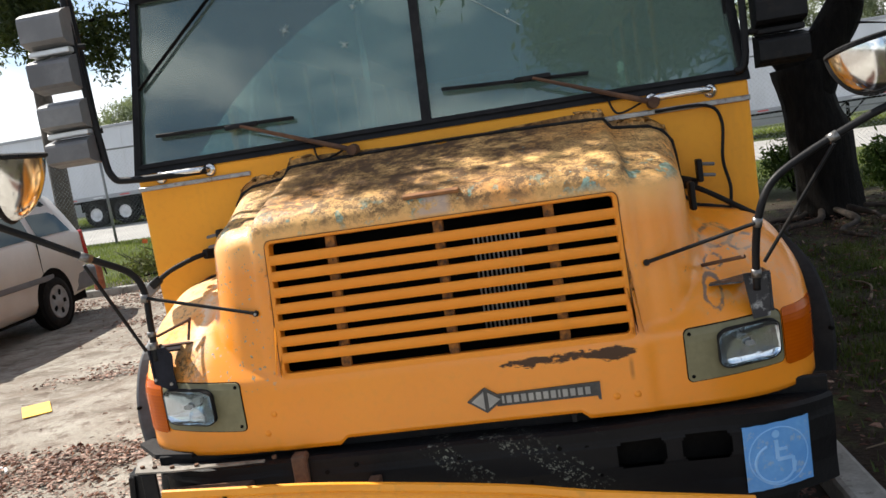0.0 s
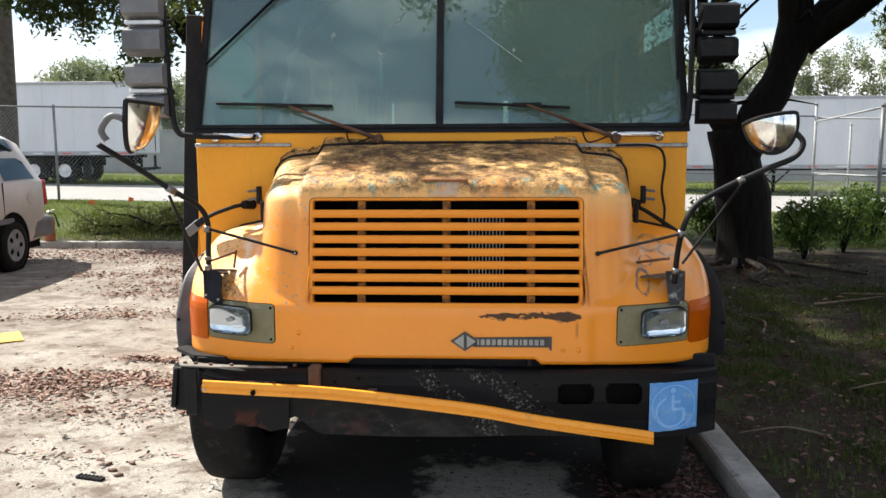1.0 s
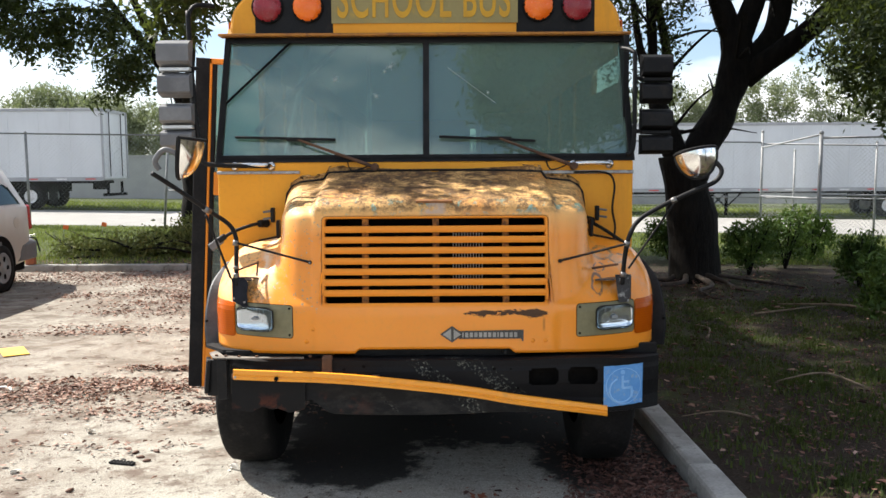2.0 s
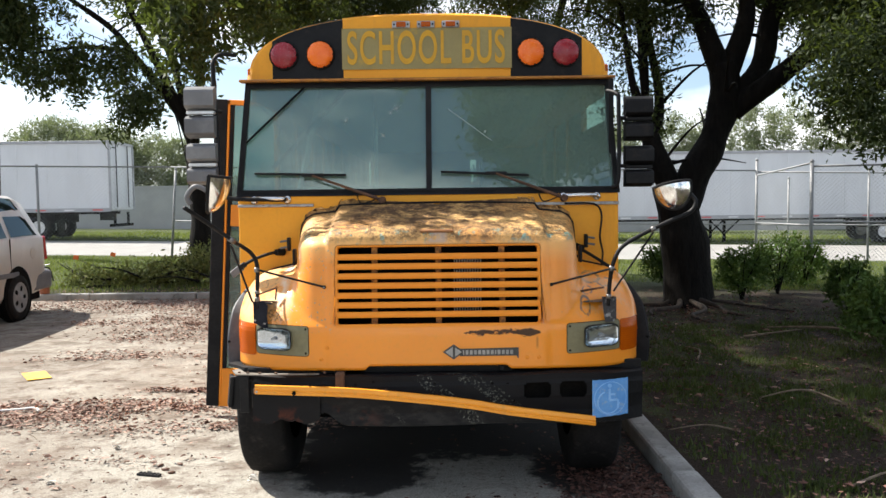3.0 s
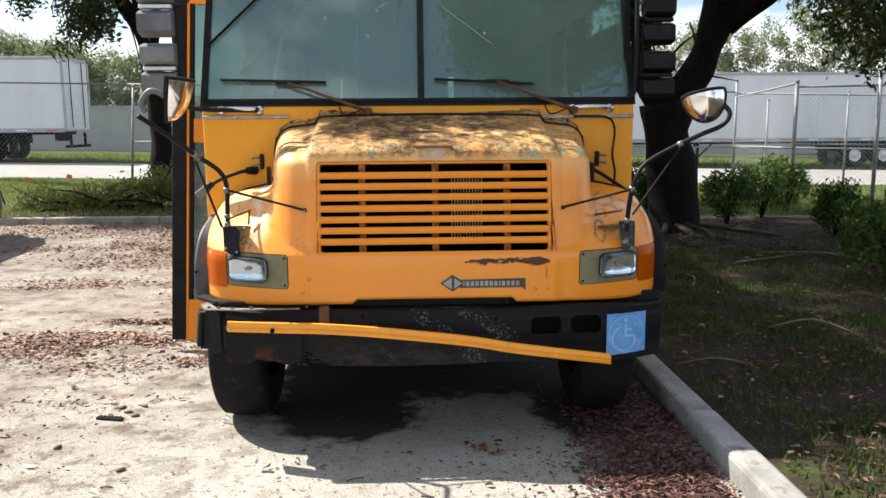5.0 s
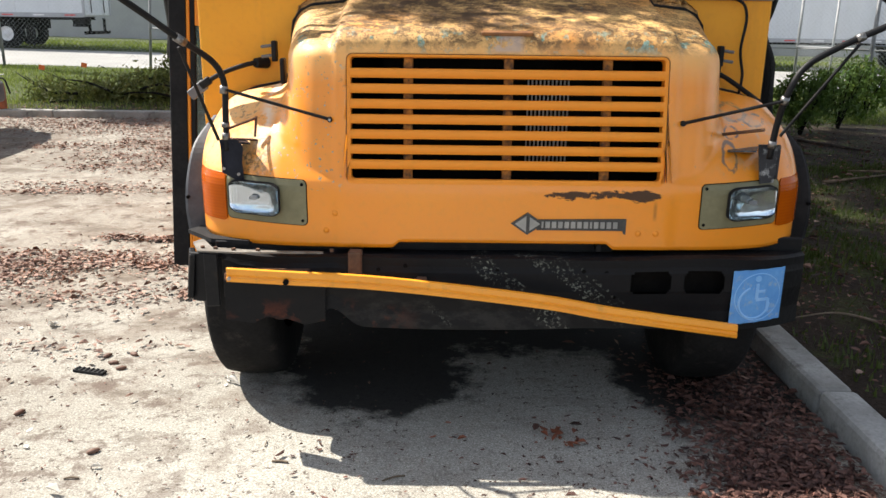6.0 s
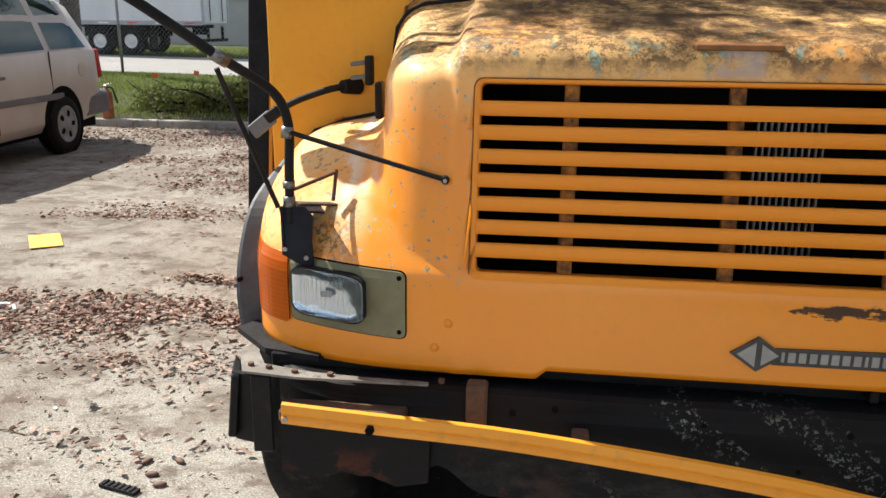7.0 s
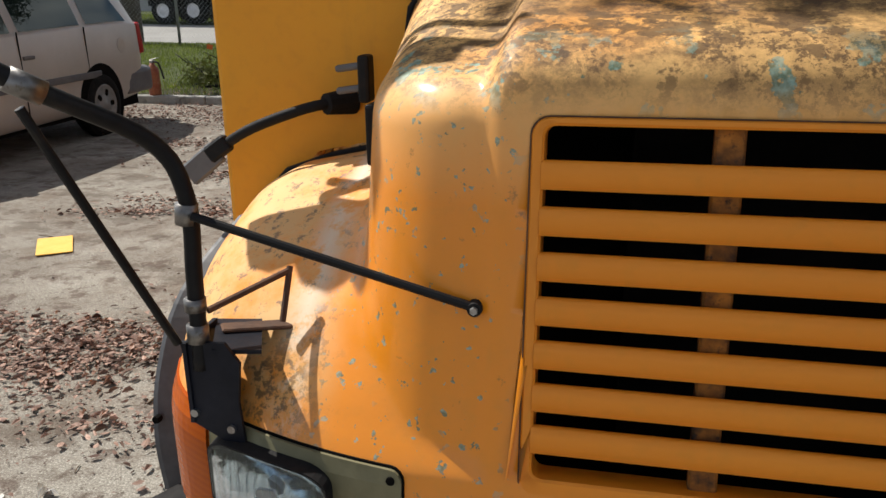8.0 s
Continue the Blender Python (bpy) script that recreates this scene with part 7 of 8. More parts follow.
# surface roots round the foot of the tree
M_ROOT = surface("scuffed_root", (0.016, 0.012, 0.009, 1), (0.07, 0.05, 0.038, 1), 9, 0.9, strength=0.6)
for i, (a, L, r) in enumerate(((-2.2, 1.5, 0.075), (-1.7, 1.9, 0.065), (-1.2, 1.4, 0.07), (-0.5, 1.6, 0.06), (-2.8, 1.0, 0.06), (0.2, 1.1, 0.05))):
    p = [Vector((0.26 * math.cos(a), 0.26 * math.sin(a), 0.10)), Vector((0.45 * L * math.cos(a + 0.15), 0.45 * L * math.sin(a + 0.15), 0.035)), Vector((0.75 * L * math.cos(a - 0.1), 0.75 * L * math.sin(a - 0.1), 0.02)), Vector((L * math.cos(a + 0.1), L * math.sin(a + 0.1), -0.05))]
    q = smooth_path(p, 6)
    v, f = tube_data(q, [0.62 * r * (1 - 0.035 * k) for k in range(len(q))], 9, 0.6, 7.0 + i)
    mesh_object("root", v, f, M_ROOT, shade, "scuffed brown surface root", True)

LY = 16.0
left_lines = [
    ([(-5.5, LY, 0.05), (-5.53, LY, 0.8), (-5.55, LY, 1.6), (-5.64, LY, 3.08)], 0.27, 0.20),
    ([(-5.64, LY, 3.0), (-5.83, LY, 3.56), (-6.09, LY, 3.96), (-6.5, LY - 0.1, 4.57), (-6.9, LY - 0.2, 5.11), (-7.31, LY - 0.3, 5.64), (-8.2, LY - 0.6, 6.3)], 0.13, 0.05),
    ([(-5.7, LY, 3.2), (-5.83, LY, 3.7), (-6.23, LY, 4.5), (-6.63, LY, 5.37), (-7.03, LY, 6.25), (-7.3, LY, 7.4)], 0.12, 0.05),
    ([(-5.66, LY, 3.2), (-5.83, LY, 3.96), (-6.08, LY, 4.97), (-6.35, LY, 5.6), (-6.71, LY, 6.35), (-6.8, LY, 7.4)], 0.09, 0.04),
    ([(-6.9, LY - 0.2, 5.11), (-7.8, LY - 0.4, 5.2), (-8.8, LY - 0.8, 5.0)], 0.06, 0.02),
    ([(-5.64, LY, 3.0), (-5.0, LY - 1.5, 4.4), (-4.3, LY - 4.5, 5.2), (-3.8, LY - 8.0, 4.6), (-3.6, LY - 9.6, 4.0)], 0.11, 0.03),
    ([(-4.3, LY - 4.5, 5.2), (-3.4, LY - 8.5, 5.9), (-2.7, LY - 11.3, 5.6)], 0.07, 0.02),
    # unseen twig added to carry the sprays that shade the hood
    ([(-2.7, LY - 11.3, 5.6), (-2.2, LY - 11.8, 5.1), (-1.7, LY - 12.0, 4.55)], 0.02, 0.008),
]
left_blobs = (clumps(70, (-9.9, -8.3), (14.2, 15.6), (5.6, 7.1), 16, 14, 0.35, 0.6, 0.8) + clumps(71, (-10.6, -8.0), (14.2, 16.2), (5.1, 7.2), 30, 11, 0.4, 0.75, 0.75) + clumps(75, (-9.3, -8.1), (14.4, 15.8), (4.35, 5.2), 7, 9, 0.28, 0.42, 1.1)
              + clumps(72, (-8.0, -6.0), (14.4, 16.4), (5.9, 7.3), 11, 6, 0.35, 0.6, 0.7) + clumps(76, (-7.7, -6.5), (14.6, 15.6), (4.0, 4.95), 7, 8, 0.26, 0.42, 1.0)
              + clumps(77, (-6.9, -6.0), (14.6, 15.6), (3.6, 4.4), 6, 8, 0.24, 0.38, 1.0) + clumps(74, (-4.7, -2.3), (14.0, 16.0), (5.2, 7.0), 30, 11, 0.4, 0.7, 0.8))
# the near bough hangs low in the sun; its last sprays, unseen, are added to shade the hood
left_blobs += clumps(78, (-4.3, -3.3), (8.6, 11.0), (3.65, 5.3), 13, 8, 0.26, 0.46, 1.0) + clumps(79, (-3.4, -2.4), (9.5, 12.0), (4.7, 5.8), 10, 9, 0.3, 0.55, 0.8)
left_blobs += clumps(80, (-2.4, -1.35), (3.85, 4.2), (4.3, 4.75), 7, 4, 0.14, 0.24, 0.5) + [(-3.1, 4.50, 5.6, 0.55, 0.28, 0.3, 14), (-2.5, 4.55, 5.6, 0.4, 0.22, 0.3, 8), (-4.6, 11.5, 6.6, 1.6, 1.4, 0.8, 60), (-6.2, 16.6, 9.2, 3.6, 2.2, 1.0, 120)]
tree("shade_tree", (-5.5, LY, 0.17), left_lines, left_blobs, 0.15, "leaning shade tree behind the open bus door", 23, per=40)

behind_lines = [
    ([(1.0, 17.0, 0.0), (1.1, 17.0, 1.6), (1.3, 17.0, 3.2)], 0.24, 0.19),
    ([(1.3, 17.0, 3.0), (1.7, 16.8, 4.6), (1.5, 16.5, 6.4), (1.3, 16.2, 8.2)], 0.14, 0.05),
    ([(1.3, 17.0, 3.0), (2.3, 16.9, 4.6), (2.8, 16.7, 6.4), (3.4, 16.5, 8.0)], 0.14, 0.05),
    ([(1.2, 17.0, 3.0), (0.2, 16.8, 4.8), (-1.2, 16.4, 6.2), (-2.8, 16.0, 6.8)], 0.12, 0.04),
]
behind_blobs = clumps(82, (-2.8, 0.2), (14.6, 16.6), (5.9, 7.1), 26, 15) + clumps(81, (-4.2, 3.6), (14.8, 17.4), (5.6, 8.0), 74, 13) + [(-2.6, 13.2, 5.6, 1.0, 0.9, 1.0, 70), (-3.2, 15.2, 6.6, 1.6, 1.2, 0.9, 90), (2.6, 15.5, 5.4, 1.2, 0.8, 0.5, 30), (-0.8, 17.0, 9.6, 4.0, 2.4, 1.0, 420)]
tree("shade_tree", (1.0, 17.0, 0.0), behind_lines, behind_blobs, 0.09, "leafy tree standing behind the bus", 37, per=66)

# tree added out of view for leaf reflections in the windscreen and shade
near_lines = [
    ([(5.2, -3.4, 0.05), (5.15, -3.3, 1.4), (5.0, -3.2, 2.8)], 0.26, 0.20),
    ([(5.0, -3.2, 2.7), (4.0, -2.6, 4.4), (2.8, -2.0, 5.6)], 0.13, 0.04),
    ([(5.0, -3.2, 2.7), (5.6, -2.2, 4.6), (5.8, -0.8, 5.8)], 0.13, 0.04),
]
near_blobs = [(1.9, -1.7, 6.7, 1.7, 1.2, 0.9, 330), (0.7, -0.6, 5.7, 0.5, 0.3, 0.35, 16), (1.3, -1.0, 5.5, 0.9, 0.7, 0.7, 190), (-0.5, -0.9, 6.3, 0.3, 0.3, 0.25, 7), (5.6, -1.0, 5.8, 1.8, 1.8, 1.0, 220)]
tree("shade_tree", (5.2, -3.4, 0.08), near_lines + [([(4.0, -2.6, 4.4), (2.8, -2.2, 5.9), (1.2, -1.7, 6.8)], 0.07, 0.02)], near_blobs, 0.13, "unseen tree in front of the bus, reflected in its windscreen", 41)


def shrub(x, y, w, h, seed, label, leaf, size=0.09, n=60):
    g = ground_height(x, y) - 0.02
    root = empty("shrub", Matrix.Translation((x, y, g)), label, "shrub", "shrubs along the fence")
    rng = np.random.default_rng(seed)
    for i in range(6):
        a = 2 * math.pi * i / 6 + rng.uniform(-0.3, 0.3)
        p = [Vector((0, 0, 0)), Vector((0.15 * w * math.cos(a), 0.15 * w * math.sin(a), h * 0.45)), Vector((0.38 * w * math.cos(a), 0.38 * w * math.sin(a), h * rng.uniform(0.75, 1.0)))]
        v, f = tube_data(smooth_path(p, 4), [0.02 - 0.0018 * k for k in range(9)], 6)
        mesh_object("stem", v, f, M_BARK, root, "", True)
    leaf_mesh("crown", [(0, 0, h * 0.55, w * 0.5, w * 0.42, h * 0.42, n), (0.2 * w, 0, h * 0.75, w * 0.25, w * 0.25, h * 0.3, n // 3), (-0.25 * w, 0.1, h * 0.62, w * 0.25, w * 0.2, h * 0.3, n // 3)], size, leaf, root, seed, "", 0.14, 26, 0.1)
    return root


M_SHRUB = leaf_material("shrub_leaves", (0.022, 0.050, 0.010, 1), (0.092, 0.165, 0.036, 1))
# brighter copy of the shrub leaves, sunlight put into the colour
M_SHRUB_LIT = leaf_material("sunlit_shrub_leaves", (0.06, 0.12, 0.015, 1), (0.17, 0.28, 0.05, 1))
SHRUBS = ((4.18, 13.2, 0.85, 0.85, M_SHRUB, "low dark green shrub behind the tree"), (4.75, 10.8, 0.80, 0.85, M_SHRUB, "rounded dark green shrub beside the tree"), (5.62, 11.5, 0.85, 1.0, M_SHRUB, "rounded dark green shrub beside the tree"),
          (6.7, 12.9, 0.75, 0.85, M_SHRUB_LIT, "green shrub with sunlight put into its leaf colour"), (5.85, 9.6, 0.55, 0.75, M_SHRUB, "narrow upright dark green shrub"), (4.55, 6.1, 0.95, 0.85, M_SHRUB, "spreading leafy bush in the shade"),
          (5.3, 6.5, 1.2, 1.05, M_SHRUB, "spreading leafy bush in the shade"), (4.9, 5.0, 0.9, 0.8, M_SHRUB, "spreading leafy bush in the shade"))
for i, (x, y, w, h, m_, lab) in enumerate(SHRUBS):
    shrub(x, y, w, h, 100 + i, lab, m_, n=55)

# far tree line over the wall and trailers, its haze put into the leaf colour
far_blobs = []
rng = np.random.default_rng(5)
for i in range(46):
    x = -62 + i * 2.9
    far_blobs.append((x + rng.uniform(-1, 1), 50 + rng.uniform(-2, 6), rng.uniform(2.6, 3.6), rng.uniform(2.2, 3.6), 2.0, rng.uniform(1.2, 2.2), 15))
for x, y, z, w, h in ((-24, 47, 5.4, 3.0, 1.6), (-21, 47, 5.2, 2.5, 1.5), (-17.5, 48, 4.4, 2.6, 1.8), (26, 50, 6.5, 4, 3), (33, 50, 6.5, 5, 3), (20, 52, 6.0, 4, 2.5), (14, 52, 5.6, 4, 2.2)):
    far_blobs.append((x, y, z, w, 1.6, h, 120))
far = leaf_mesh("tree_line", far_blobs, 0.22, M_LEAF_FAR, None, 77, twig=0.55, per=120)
tagged(far, "distant line of green trees, paled with painted haze", "trees", kind="stuff")

# weathered pole behind the fence
M_POLE = surface("weathered_pole_wood", (0.055, 0.045, 0.038, 1), (0.12, 0.10, 0.085, 1), 6, 0.9, strength=0.6)
pole_z = land_z(-13.1, 20.95)
v, f = tube_data([Vector((-13.1 + 0.03 * i, 20.95, pole_z - 0.1 + i * 1.5)) for i in range(8)], [0.26 - 0.012 * i for i in range(8)], 16, 0.06)
tagged(mesh_object("utility_pole", v, f, M_POLE, None, "", True), "thick weathered brown-grey wooden pole behind the fence", "pole")

# ---- leaf litter, weeds and small things ----
def patches(seed, x0, x1, y0, y1, count, n, sx, sy):
    """Irregular runs of litter: clumps strung along short lines."""
    r = np.random.default_rng(seed)
    out = []
    for _ in range(count):
        x, y, a = r.uniform(x0, x1), r.uniform(y0, y1), r.uniform(-0.5, 0.3)
        for i in range(r.integers(2, 6)):
            k = r.uniform(0.4, 1.3)
            out.append((x, y, sx * k, sy * k * r.uniform(0.5, 1.2), int(n * r.uniform(0.3, 1.4))))
            x, y = x + math.cos(a) * sx * 1.8, y + math.sin(a) * sx * 1.8
    return out


scatter("leaf_litter", [(-5.2, 11.5, 2.4, 0.55, 9500), (-2.9, 11.2, 1.1, 0.7, 4200), (-3.4, 9.6, 0.9, 0.9, 1700), (-2.4, 10.2, 0.6, 0.9, 2200), (-2.2, 5.9, 0.5, 0.5, 120), (-2.6, 3.4, 0.7, 0.5, 40)]
        + patches(5, -4.6, -2.2, 4.0, 5.6, 11, 210, 0.20, 0.13) + patches(6, -4.6, -1.9, 6.4, 8.2, 9, 160, 0.24, 0.15) + patches(7, -5.5, -1.8, 8.6, 10.8, 14, 230, 0.30, 0.20) + patches(8, -3.6, -1.5, 2.4, 4.0, 5, 14, 0.18, 0.12),
        0.030, M_LITTER, "dry brown leaves drifted over the pavement", "leaves", 3, 0.02)
scatter("leaf_drift", [(1.02, 1.75, 0.13, 0.55, 6800), (0.84, 1.75, 0.13, 0.42, 5000), (1.05, 2.6, 0.14, 0.45, 2200), (0.85, 2.8, 0.14, 0.3, 900), (1.05, 0.9, 0.12, 0.4, 1300), (0.62, 1.75, 0.20, 0.5, 130), (0.1, 2.0, 0.5, 0.25, 16)],
        0.023, M_MULCH, "thick dark drift of damp brown leaves against the kerb", "leaves", 4, 0.022)
# litter under the trees takes the darker leaf colours as painted shade
scatter("fallen_leaves", [(4.0, 6.0, 2.2, 3.0, 2000), (2.4, 3.5, 0.9, 2.0, 900), (3.8, 9.6, 1.6, 1.0, 900), (-5.5, 14.4, 2.5, 1.0, 400)],
        0.034, M_MULCH, "brown leaves scattered over the soil, darkened for tree shade", "leaves", 6, 0.02)
scatter("pale_leaves", [(2.6, 3.4, 0.8, 1.8, 60), (4.0, 6.0, 2.0, 2.6, 90)], 0.045, M_LITTER, "few dry pale leaves on the shaded soil", "leaves", 7, 0.02)
scatter("red_leaves", [(0.13, 2.44, 0.045, 0.03, 14), (0.18, 2.38, 0.03, 0.03, 5), (-0.3, 2.5, 0.05, 0.05, 4)], 0.036, surface("red_brown_leaf", (0.16, 0.045, 0.02, 1), (0.24, 0.08, 0.035, 1), 30, 0.7), "small clump of red-brown leaves on the pavement", "leaves", 15, 0.012)
scatter("broken_litter", [(3.2, 5.0, 1.6, 2.6, 5200), (2.3, 2.6, 0.6, 1.3, 1500), (3.6, 9.2, 1.2, 0.9, 1300)], 0.020, M_MULCH, "fine dry leaf litter over the soil, darkened for tree shade", "leaves", 18, 0.016)
tuft_rng = np.random.default_rng(30)
tufts = [(tuft_rng.uniform(1.65, 6.0), tuft_rng.uniform(1.2, 8.5), tuft_rng.uniform(0.08, 0.4), tuft_rng.uniform(0.08, 0.4), 170) for _ in range(190)]
blades("sunny_grass", [(-9.5, 16.8, 7.0, 4.2, 30000), (-15.0, 18.0, 6, 3.0, 9000), (8.5, 17.5, 6.0, 3.5, 14000), (6.5, 13.2, 2.2, 1.0, 4000)], 0.07, M_GRASS, "sunlit rough grass before the fence", 8, 0.009)
blades("verge_grass", [(-18, 35, 14, 3.2, 12000), (14, 36, 16, 3.0, 9000)], 0.12, M_GRASS, "grass verge across the street", 9, 0.03)
blades("weeds", [(2.6, 3.0, 1.1, 2.4, 1300), (4.4, 6.5, 2.6, 3.2, 3000), (2.2, 8.5, 0.8, 3.0, 900), (1.75, 2.2, 0.25, 0.9, 300)] + [(x_, y_, 0.16, 0.16, 150) for x_, y_ in ((1.9, 2.0), (2.4, 2.6), (3.0, 2.2), (2.1, 3.4), (3.2, 3.6), (2.6, 4.4), (4.0, 4.6), (3.4, 5.6), (4.8, 7.2), (2.3, 6.0), (1.8, 4.8), (3.1, 8.0))] + tufts, 0.045, M_GRASS_SHADED, "short weeds in the shaded strip, shade put into their colour", 10, 0.008)

scatter("leaf_crumbs", [(-0.8, 1.8, 0.9, 0.5, 420), (-0.2, 2.3, 0.5, 0.2, 160), (0.45, 2.1, 0.22, 0.35, 200), (-1.9, 2.8, 0.7, 0.6, 420), (-2.6, 4.2, 0.9, 0.9, 700)], 0.013, M_MULCH, "fine dark leaf crumbs strewn over the pavement", "crumbs", 17, 0.006)
scatter("pale_scraps", [(-1.30, 2.92, 0.03, 0.03, 5), (-2.50, 2.85, 0.03, 0.02, 4), (-2.43, 3.55, 0.04, 0.02, 4), (-1.75, 2.2, 0.4, 0.3, 6)], 0.05, surface("pale_paper_scrap", (0.55, 0.52, 0.47, 1), (0.68, 0.65, 0.60, 1), 20, 0.8), "few pale paper scraps lying on the pavement", "scraps", 16, 0.008, 0.3)
M_YELLOWCARD = surface("yellow_card", (0.74, 0.42, 0.05, 1), (0.80, 0.50, 0.09, 1), 9, 0.6)
card = part("yellow_sheet", boxes(((0, 0, 0.008), (0.22, 0.37, 0.006), pose(0, 0, 0, 1.0, 1.0, 0), 0.002)), M_YELLOWCARD, None)
card.matrix_world = pose(-4.17, 5.98, 0.006, 0, 0, 36)
tagged(card, "flat yellow sheet lying on the pavement", "sheet")

# fire extinguisher on the kerb
M_OLDRED = surface("rusty_red_paint", (0.25, 0.06, 0.03, 1), (0.38, 0.14, 0.06, 1), 12, 0.5, dirt=(0.30, 0.22, 0.13, 1))
ext = empty("fire_extinguisher", pose(-7.35, KERB_Y + 0.12, 0.115 + land_z(-7.35, KERB_Y)), "rusty old fire extinguisher standing on the kerb", "extinguisher")
part("cylinder", lathe(bmesh.new(), [(0, 0), (0.085, 0), (0.09, 0.02), (0.09, 0.34), (0.08, 0.40), (0.04, 0.44), (0.03, 0.47), (0, 0.47)], Matrix(), 24), M_OLDRED, ext, smooth=True)
part("valve", boxes(((0, 0, 0.49), (0.06, 0.05, 0.05), None, 0.008), ((0.05, 0, 0.53), (0.14, 0.025, 0.012), pose(0, 0, 0, 0, -12, 0), 0.003)), M_STEEL, ext)
tube("hose", [(0.03, -0.02, 0.49), (0.12, -0.03, 0.47), (0.16, -0.03, 0.36), (0.19, -0.03, 0.24)], 0.014, M_RUBBER, ext)

# marker flags in the grass
for x, y in ((-9.2, 17.6), (-8.7, 18.6)):
    fl = empty("marker_flag", pose(x, y, ground_height(x, y)), "small orange marker flag in the grass", "flag", "marker flags")
    part("stake", rods(((0, 0, 0), (0.01, 0, 0.30), 0.004, None, 6)), M_STEEL, fl)
    part("cloth", boxes(((0.06, 0, 0.25), (0.12, 0.004, 0.10), pose(0, 0, 0, 0, 12, 20))), surface("orange_flag_cloth", (0.75, 0.13, 0.03, 1), (0.85, 0.20, 0.05, 1), 20, 0.7), fl)

# heap of cut branches behind the kerb
heap = empty("brush_heap", pose(-5.6, 13.9, 0.12), "heap of cut branches with wilting leaves", "brush")
rng = np.random.default_rng(12)
for i in range(26):
    x, y, a = rng.uniform(-1.5, 1.5), rng.uniform(-0.5, 0.8), rng.uniform(-0.5, 0.5) + (math.pi if i % 2 else 0)
    L = rng.uniform(0.7, 1.7)
    p0 = Vector((x, y, rng.uniform(0.0, 0.2)))
    p1 = p0 + Vector((math.cos(a) * L * 0.5, math.sin(a) * L * 0.5, rng.uniform(0.0, 0.25)))
    p2 = p0 + Vector((math.cos(a) * L, math.sin(a) * L, rng.uniform(-0.05, 0.45)))
    v, f = tube_data(smooth_path([p0, p1, p2], 3), [0.026, 0.024, 0.022, 0.018, 0.014, 0.010, 0.006], 6)
    mesh_object("branch", v, f, M_BARK, heap, "", True)
leaf_mesh("wilting_leaves", [(-1.3, -0.1, 0.16, 0.8, 0.4, 0.22, 70), (0.1, 0.1, 0.22, 1.2, 0.5, 0.26, 130), (0.9, 0.3, 0.5, 0.7, 0.5, 0.35, 80), (1.5, 0.4, 0.45, 0.5, 0.4, 0.4, 40)], 0.10, leaf_material("wilting_leaves", (0.07, 0.075, 0.02, 1), (0.26, 0.27, 0.09, 1)), heap, 13, "", 0.2, 24, 0.1)

# stray sticks, pods and scraps on the pavement
M_STICK = surface("dry_stick", (0.10, 0.07, 0.045, 1), (0.22, 0.17, 0.12, 1), 15, 0.85)
rng = np.random.default_rng(21)
for i in range(44):
    x, y = (rng.uniform(-4.5, -1.4), rng.uniform(2.0, 8.5)) if i < 32 else (rng.uniform(-1.0, 0.6), rng.uniform(1.3, 2.5))
    a, L = rng.uniform(0, 6.28), rng.uniform(0.04, 0.17 if i < 32 else 0.09)
    p0, p2 = Vector((0, 0, 0.004)), Vector((math.cos(a) * L, math.sin(a) * L, 0.004))
    p1 = (p0 + p2) / 2 + Vector((rng.uniform(-0.07, 0.07) * L, rng.uniform(-0.07, 0.07) * L, 0.003))
    v, f = tube_data(smooth_path([p0, p1, p2], 3), rng.uniform(0.002, 0.005), 6)
    ob = mesh_object("twig", v, f, M_STICK, None, "", True)
    ob.location = (x, y, 0)
    tagged(ob, "dry fallen twig on the pavement", "twig", "twigs on the pavement")
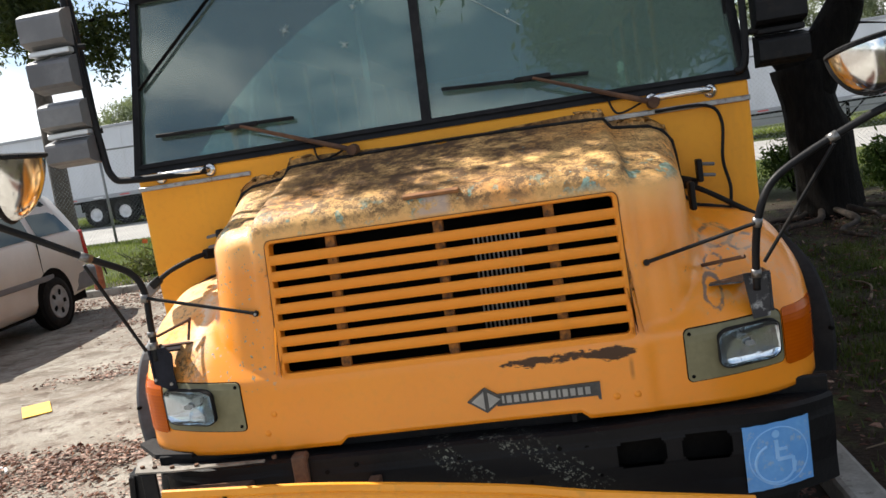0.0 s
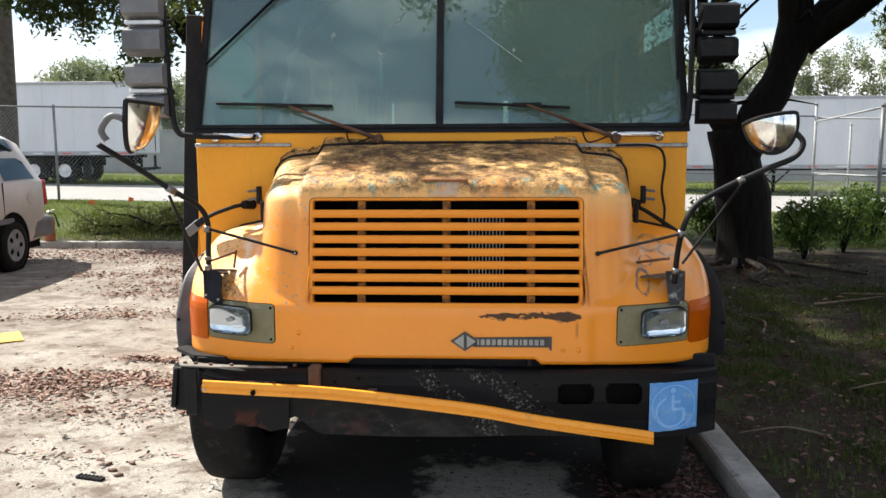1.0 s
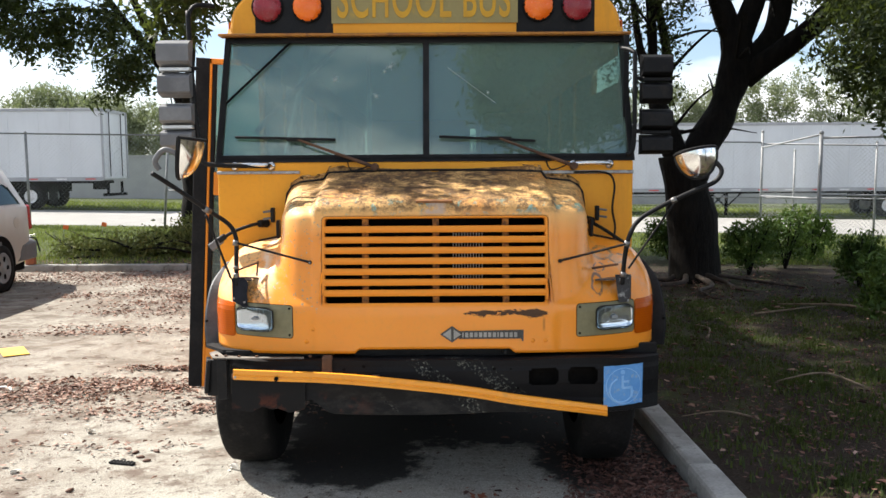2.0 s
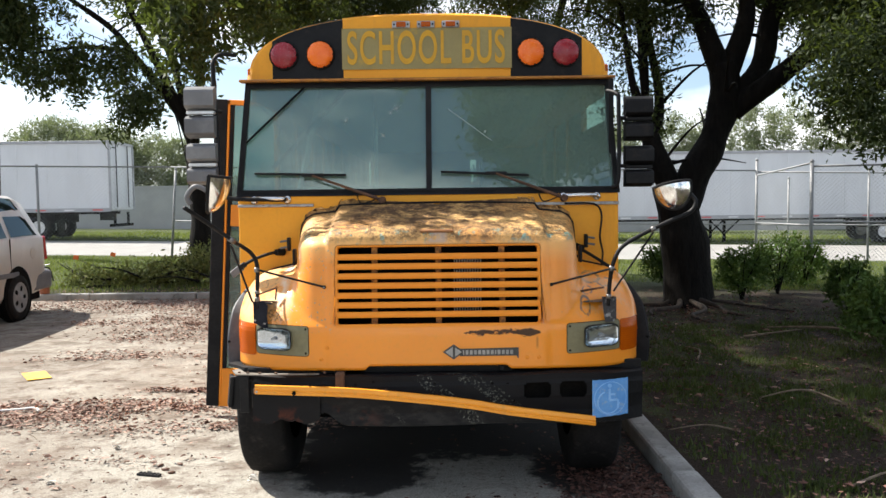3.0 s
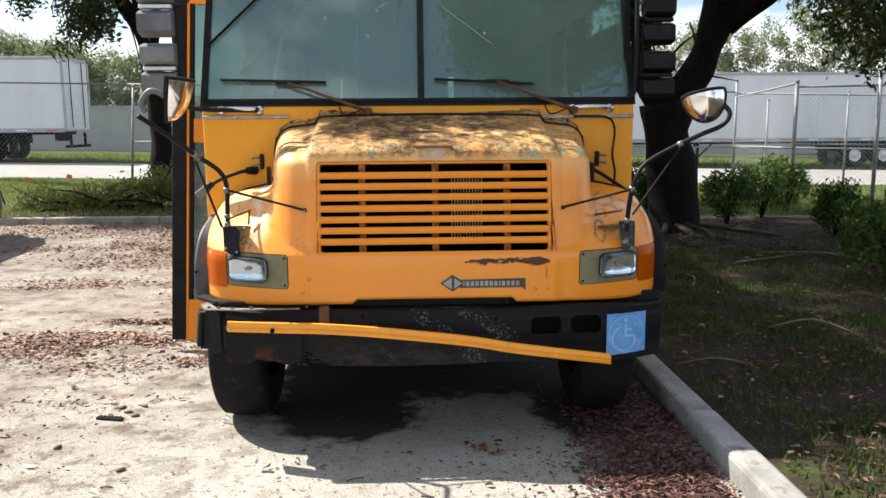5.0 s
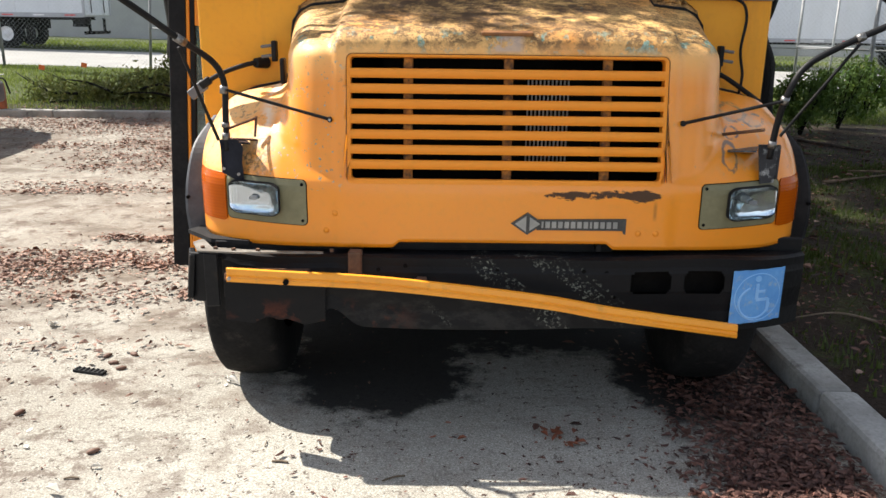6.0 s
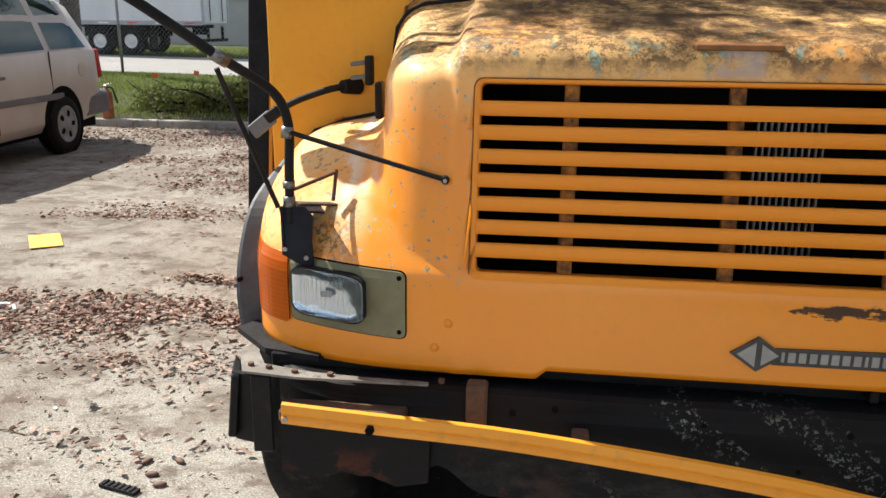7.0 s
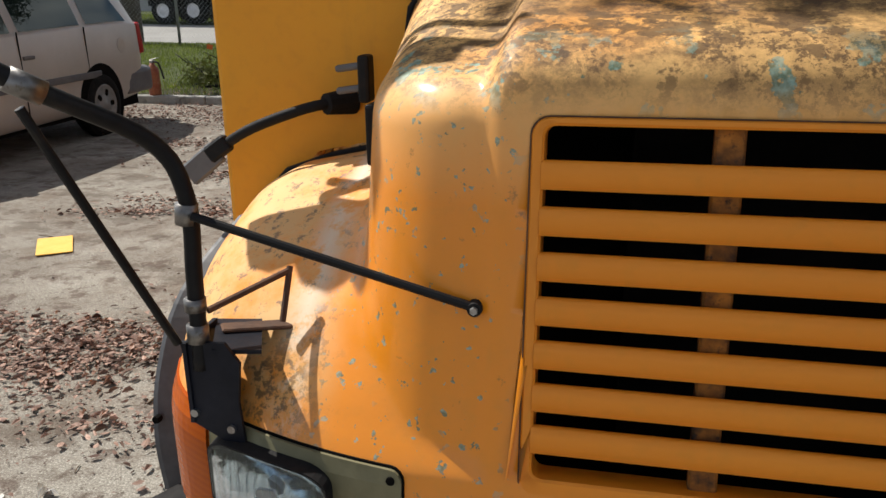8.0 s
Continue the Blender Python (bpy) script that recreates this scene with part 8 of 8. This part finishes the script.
# fallen boughs in the shaded strip
rng = np.random.default_rng(33)
for x, y, a, L, r in ((4.3, 5.2, 0.5, 1.1, 0.022), (3.0, 4.1, 2.7, 0.6, 0.012), (2.2, 2.4, 0.2, 0.45, 0.010), (4.9, 6.9, 2.2, 1.3, 0.026), (3.5, 7.4, 0.1, 0.9, 0.018), (2.5, 6.0, 1.2, 0.7, 0.012), (2.0, 3.5, 2.9, 0.5, 0.009), (3.6, 3.2, 0.9, 0.7, 0.012)):
    z = ground_height(x, y) + 0.02
    p = [Vector((0, 0, 0)), Vector((math.cos(a) * L * 0.45, math.sin(a) * L * 0.45, 0.03 + rng.uniform(0, 0.05))), Vector((math.cos(a + 0.25) * L, math.sin(a + 0.25) * L, rng.uniform(0.0, 0.06)))]
    q = smooth_path(p, 5)
    v, f = tube_data(q, [r * (1 - 0.07 * i) for i in range(len(q))], 7, 0.2, x)
    ob = mesh_object("fallen_bough", v, f, M_STICK, None, "", True)
    ob.location = (x, y, z)
    tagged(ob, "dry grey fallen bough on the shaded soil", "branch", "fallen boughs")
M_POD = surface("dry_pod", (0.09, 0.045, 0.03, 1), (0.17, 0.09, 0.06, 1), 40, 0.7)
for x, y, a in ((-0.82, 1.72, 70), (-1.15, 1.55, 20), (-0.30, 1.86, 130), (-1.86, 3.10, 10), (-1.80, 3.04, 20), (-1.92, 3.18, 60), (-1.62, 2.3, 40), (-0.55, 1.62, 100), (0.30, 1.75, 15), (-2.05, 2.6, 60), (-1.8, 3.2, 150)):
    bm = bmesh.new()
    bmesh.ops.create_uvsphere(bm, u_segments=10, v_segments=7, radius=1.0, matrix=Matrix.Translation((x, y, 0.008)) @ pose(0, 0, 0, 0, 0, a) @ Matrix.Diagonal((0.026, 0.013, 0.010, 1)))
    ob = part("seed_pod", bm, M_POD, None, smooth=True)
    tagged(ob, "brown dry seed pod on the pavement", "pod", "seed pods on the pavement")
bm = boxes(((0, 0, 0.012), (0.20, 0.045, 0.022), None, 0.006, 2))
for i in range(6):
    box(bm, (-0.075 + i * 0.03, 0, 0.026), (0.014, 0.038, 0.008), None, 0.002)
ob = part("rubber_scrap", bm, M_RUBBER, None)
ob.matrix_world = pose(-1.93, 3.0, 0, 0, 0, -14) @ Matrix.Diagonal((0.8, 0.8, 0.7, 1))
tagged(ob, "small black ribbed rubber scrap on the pavement", "scrap")
ob = tube("bent_rod", [(-3.85, 4.55, 0.02), (-3.62, 4.62, 0.02), (-3.50, 4.64, 0.025), (-3.42, 4.56, 0.02)], 0.010, surface("white_rod", (0.6, 0.6, 0.58, 1), (0.7, 0.7, 0.68, 1), 15, 0.5))
tagged(ob, "thin bent white rod lying on the pavement", "rod")
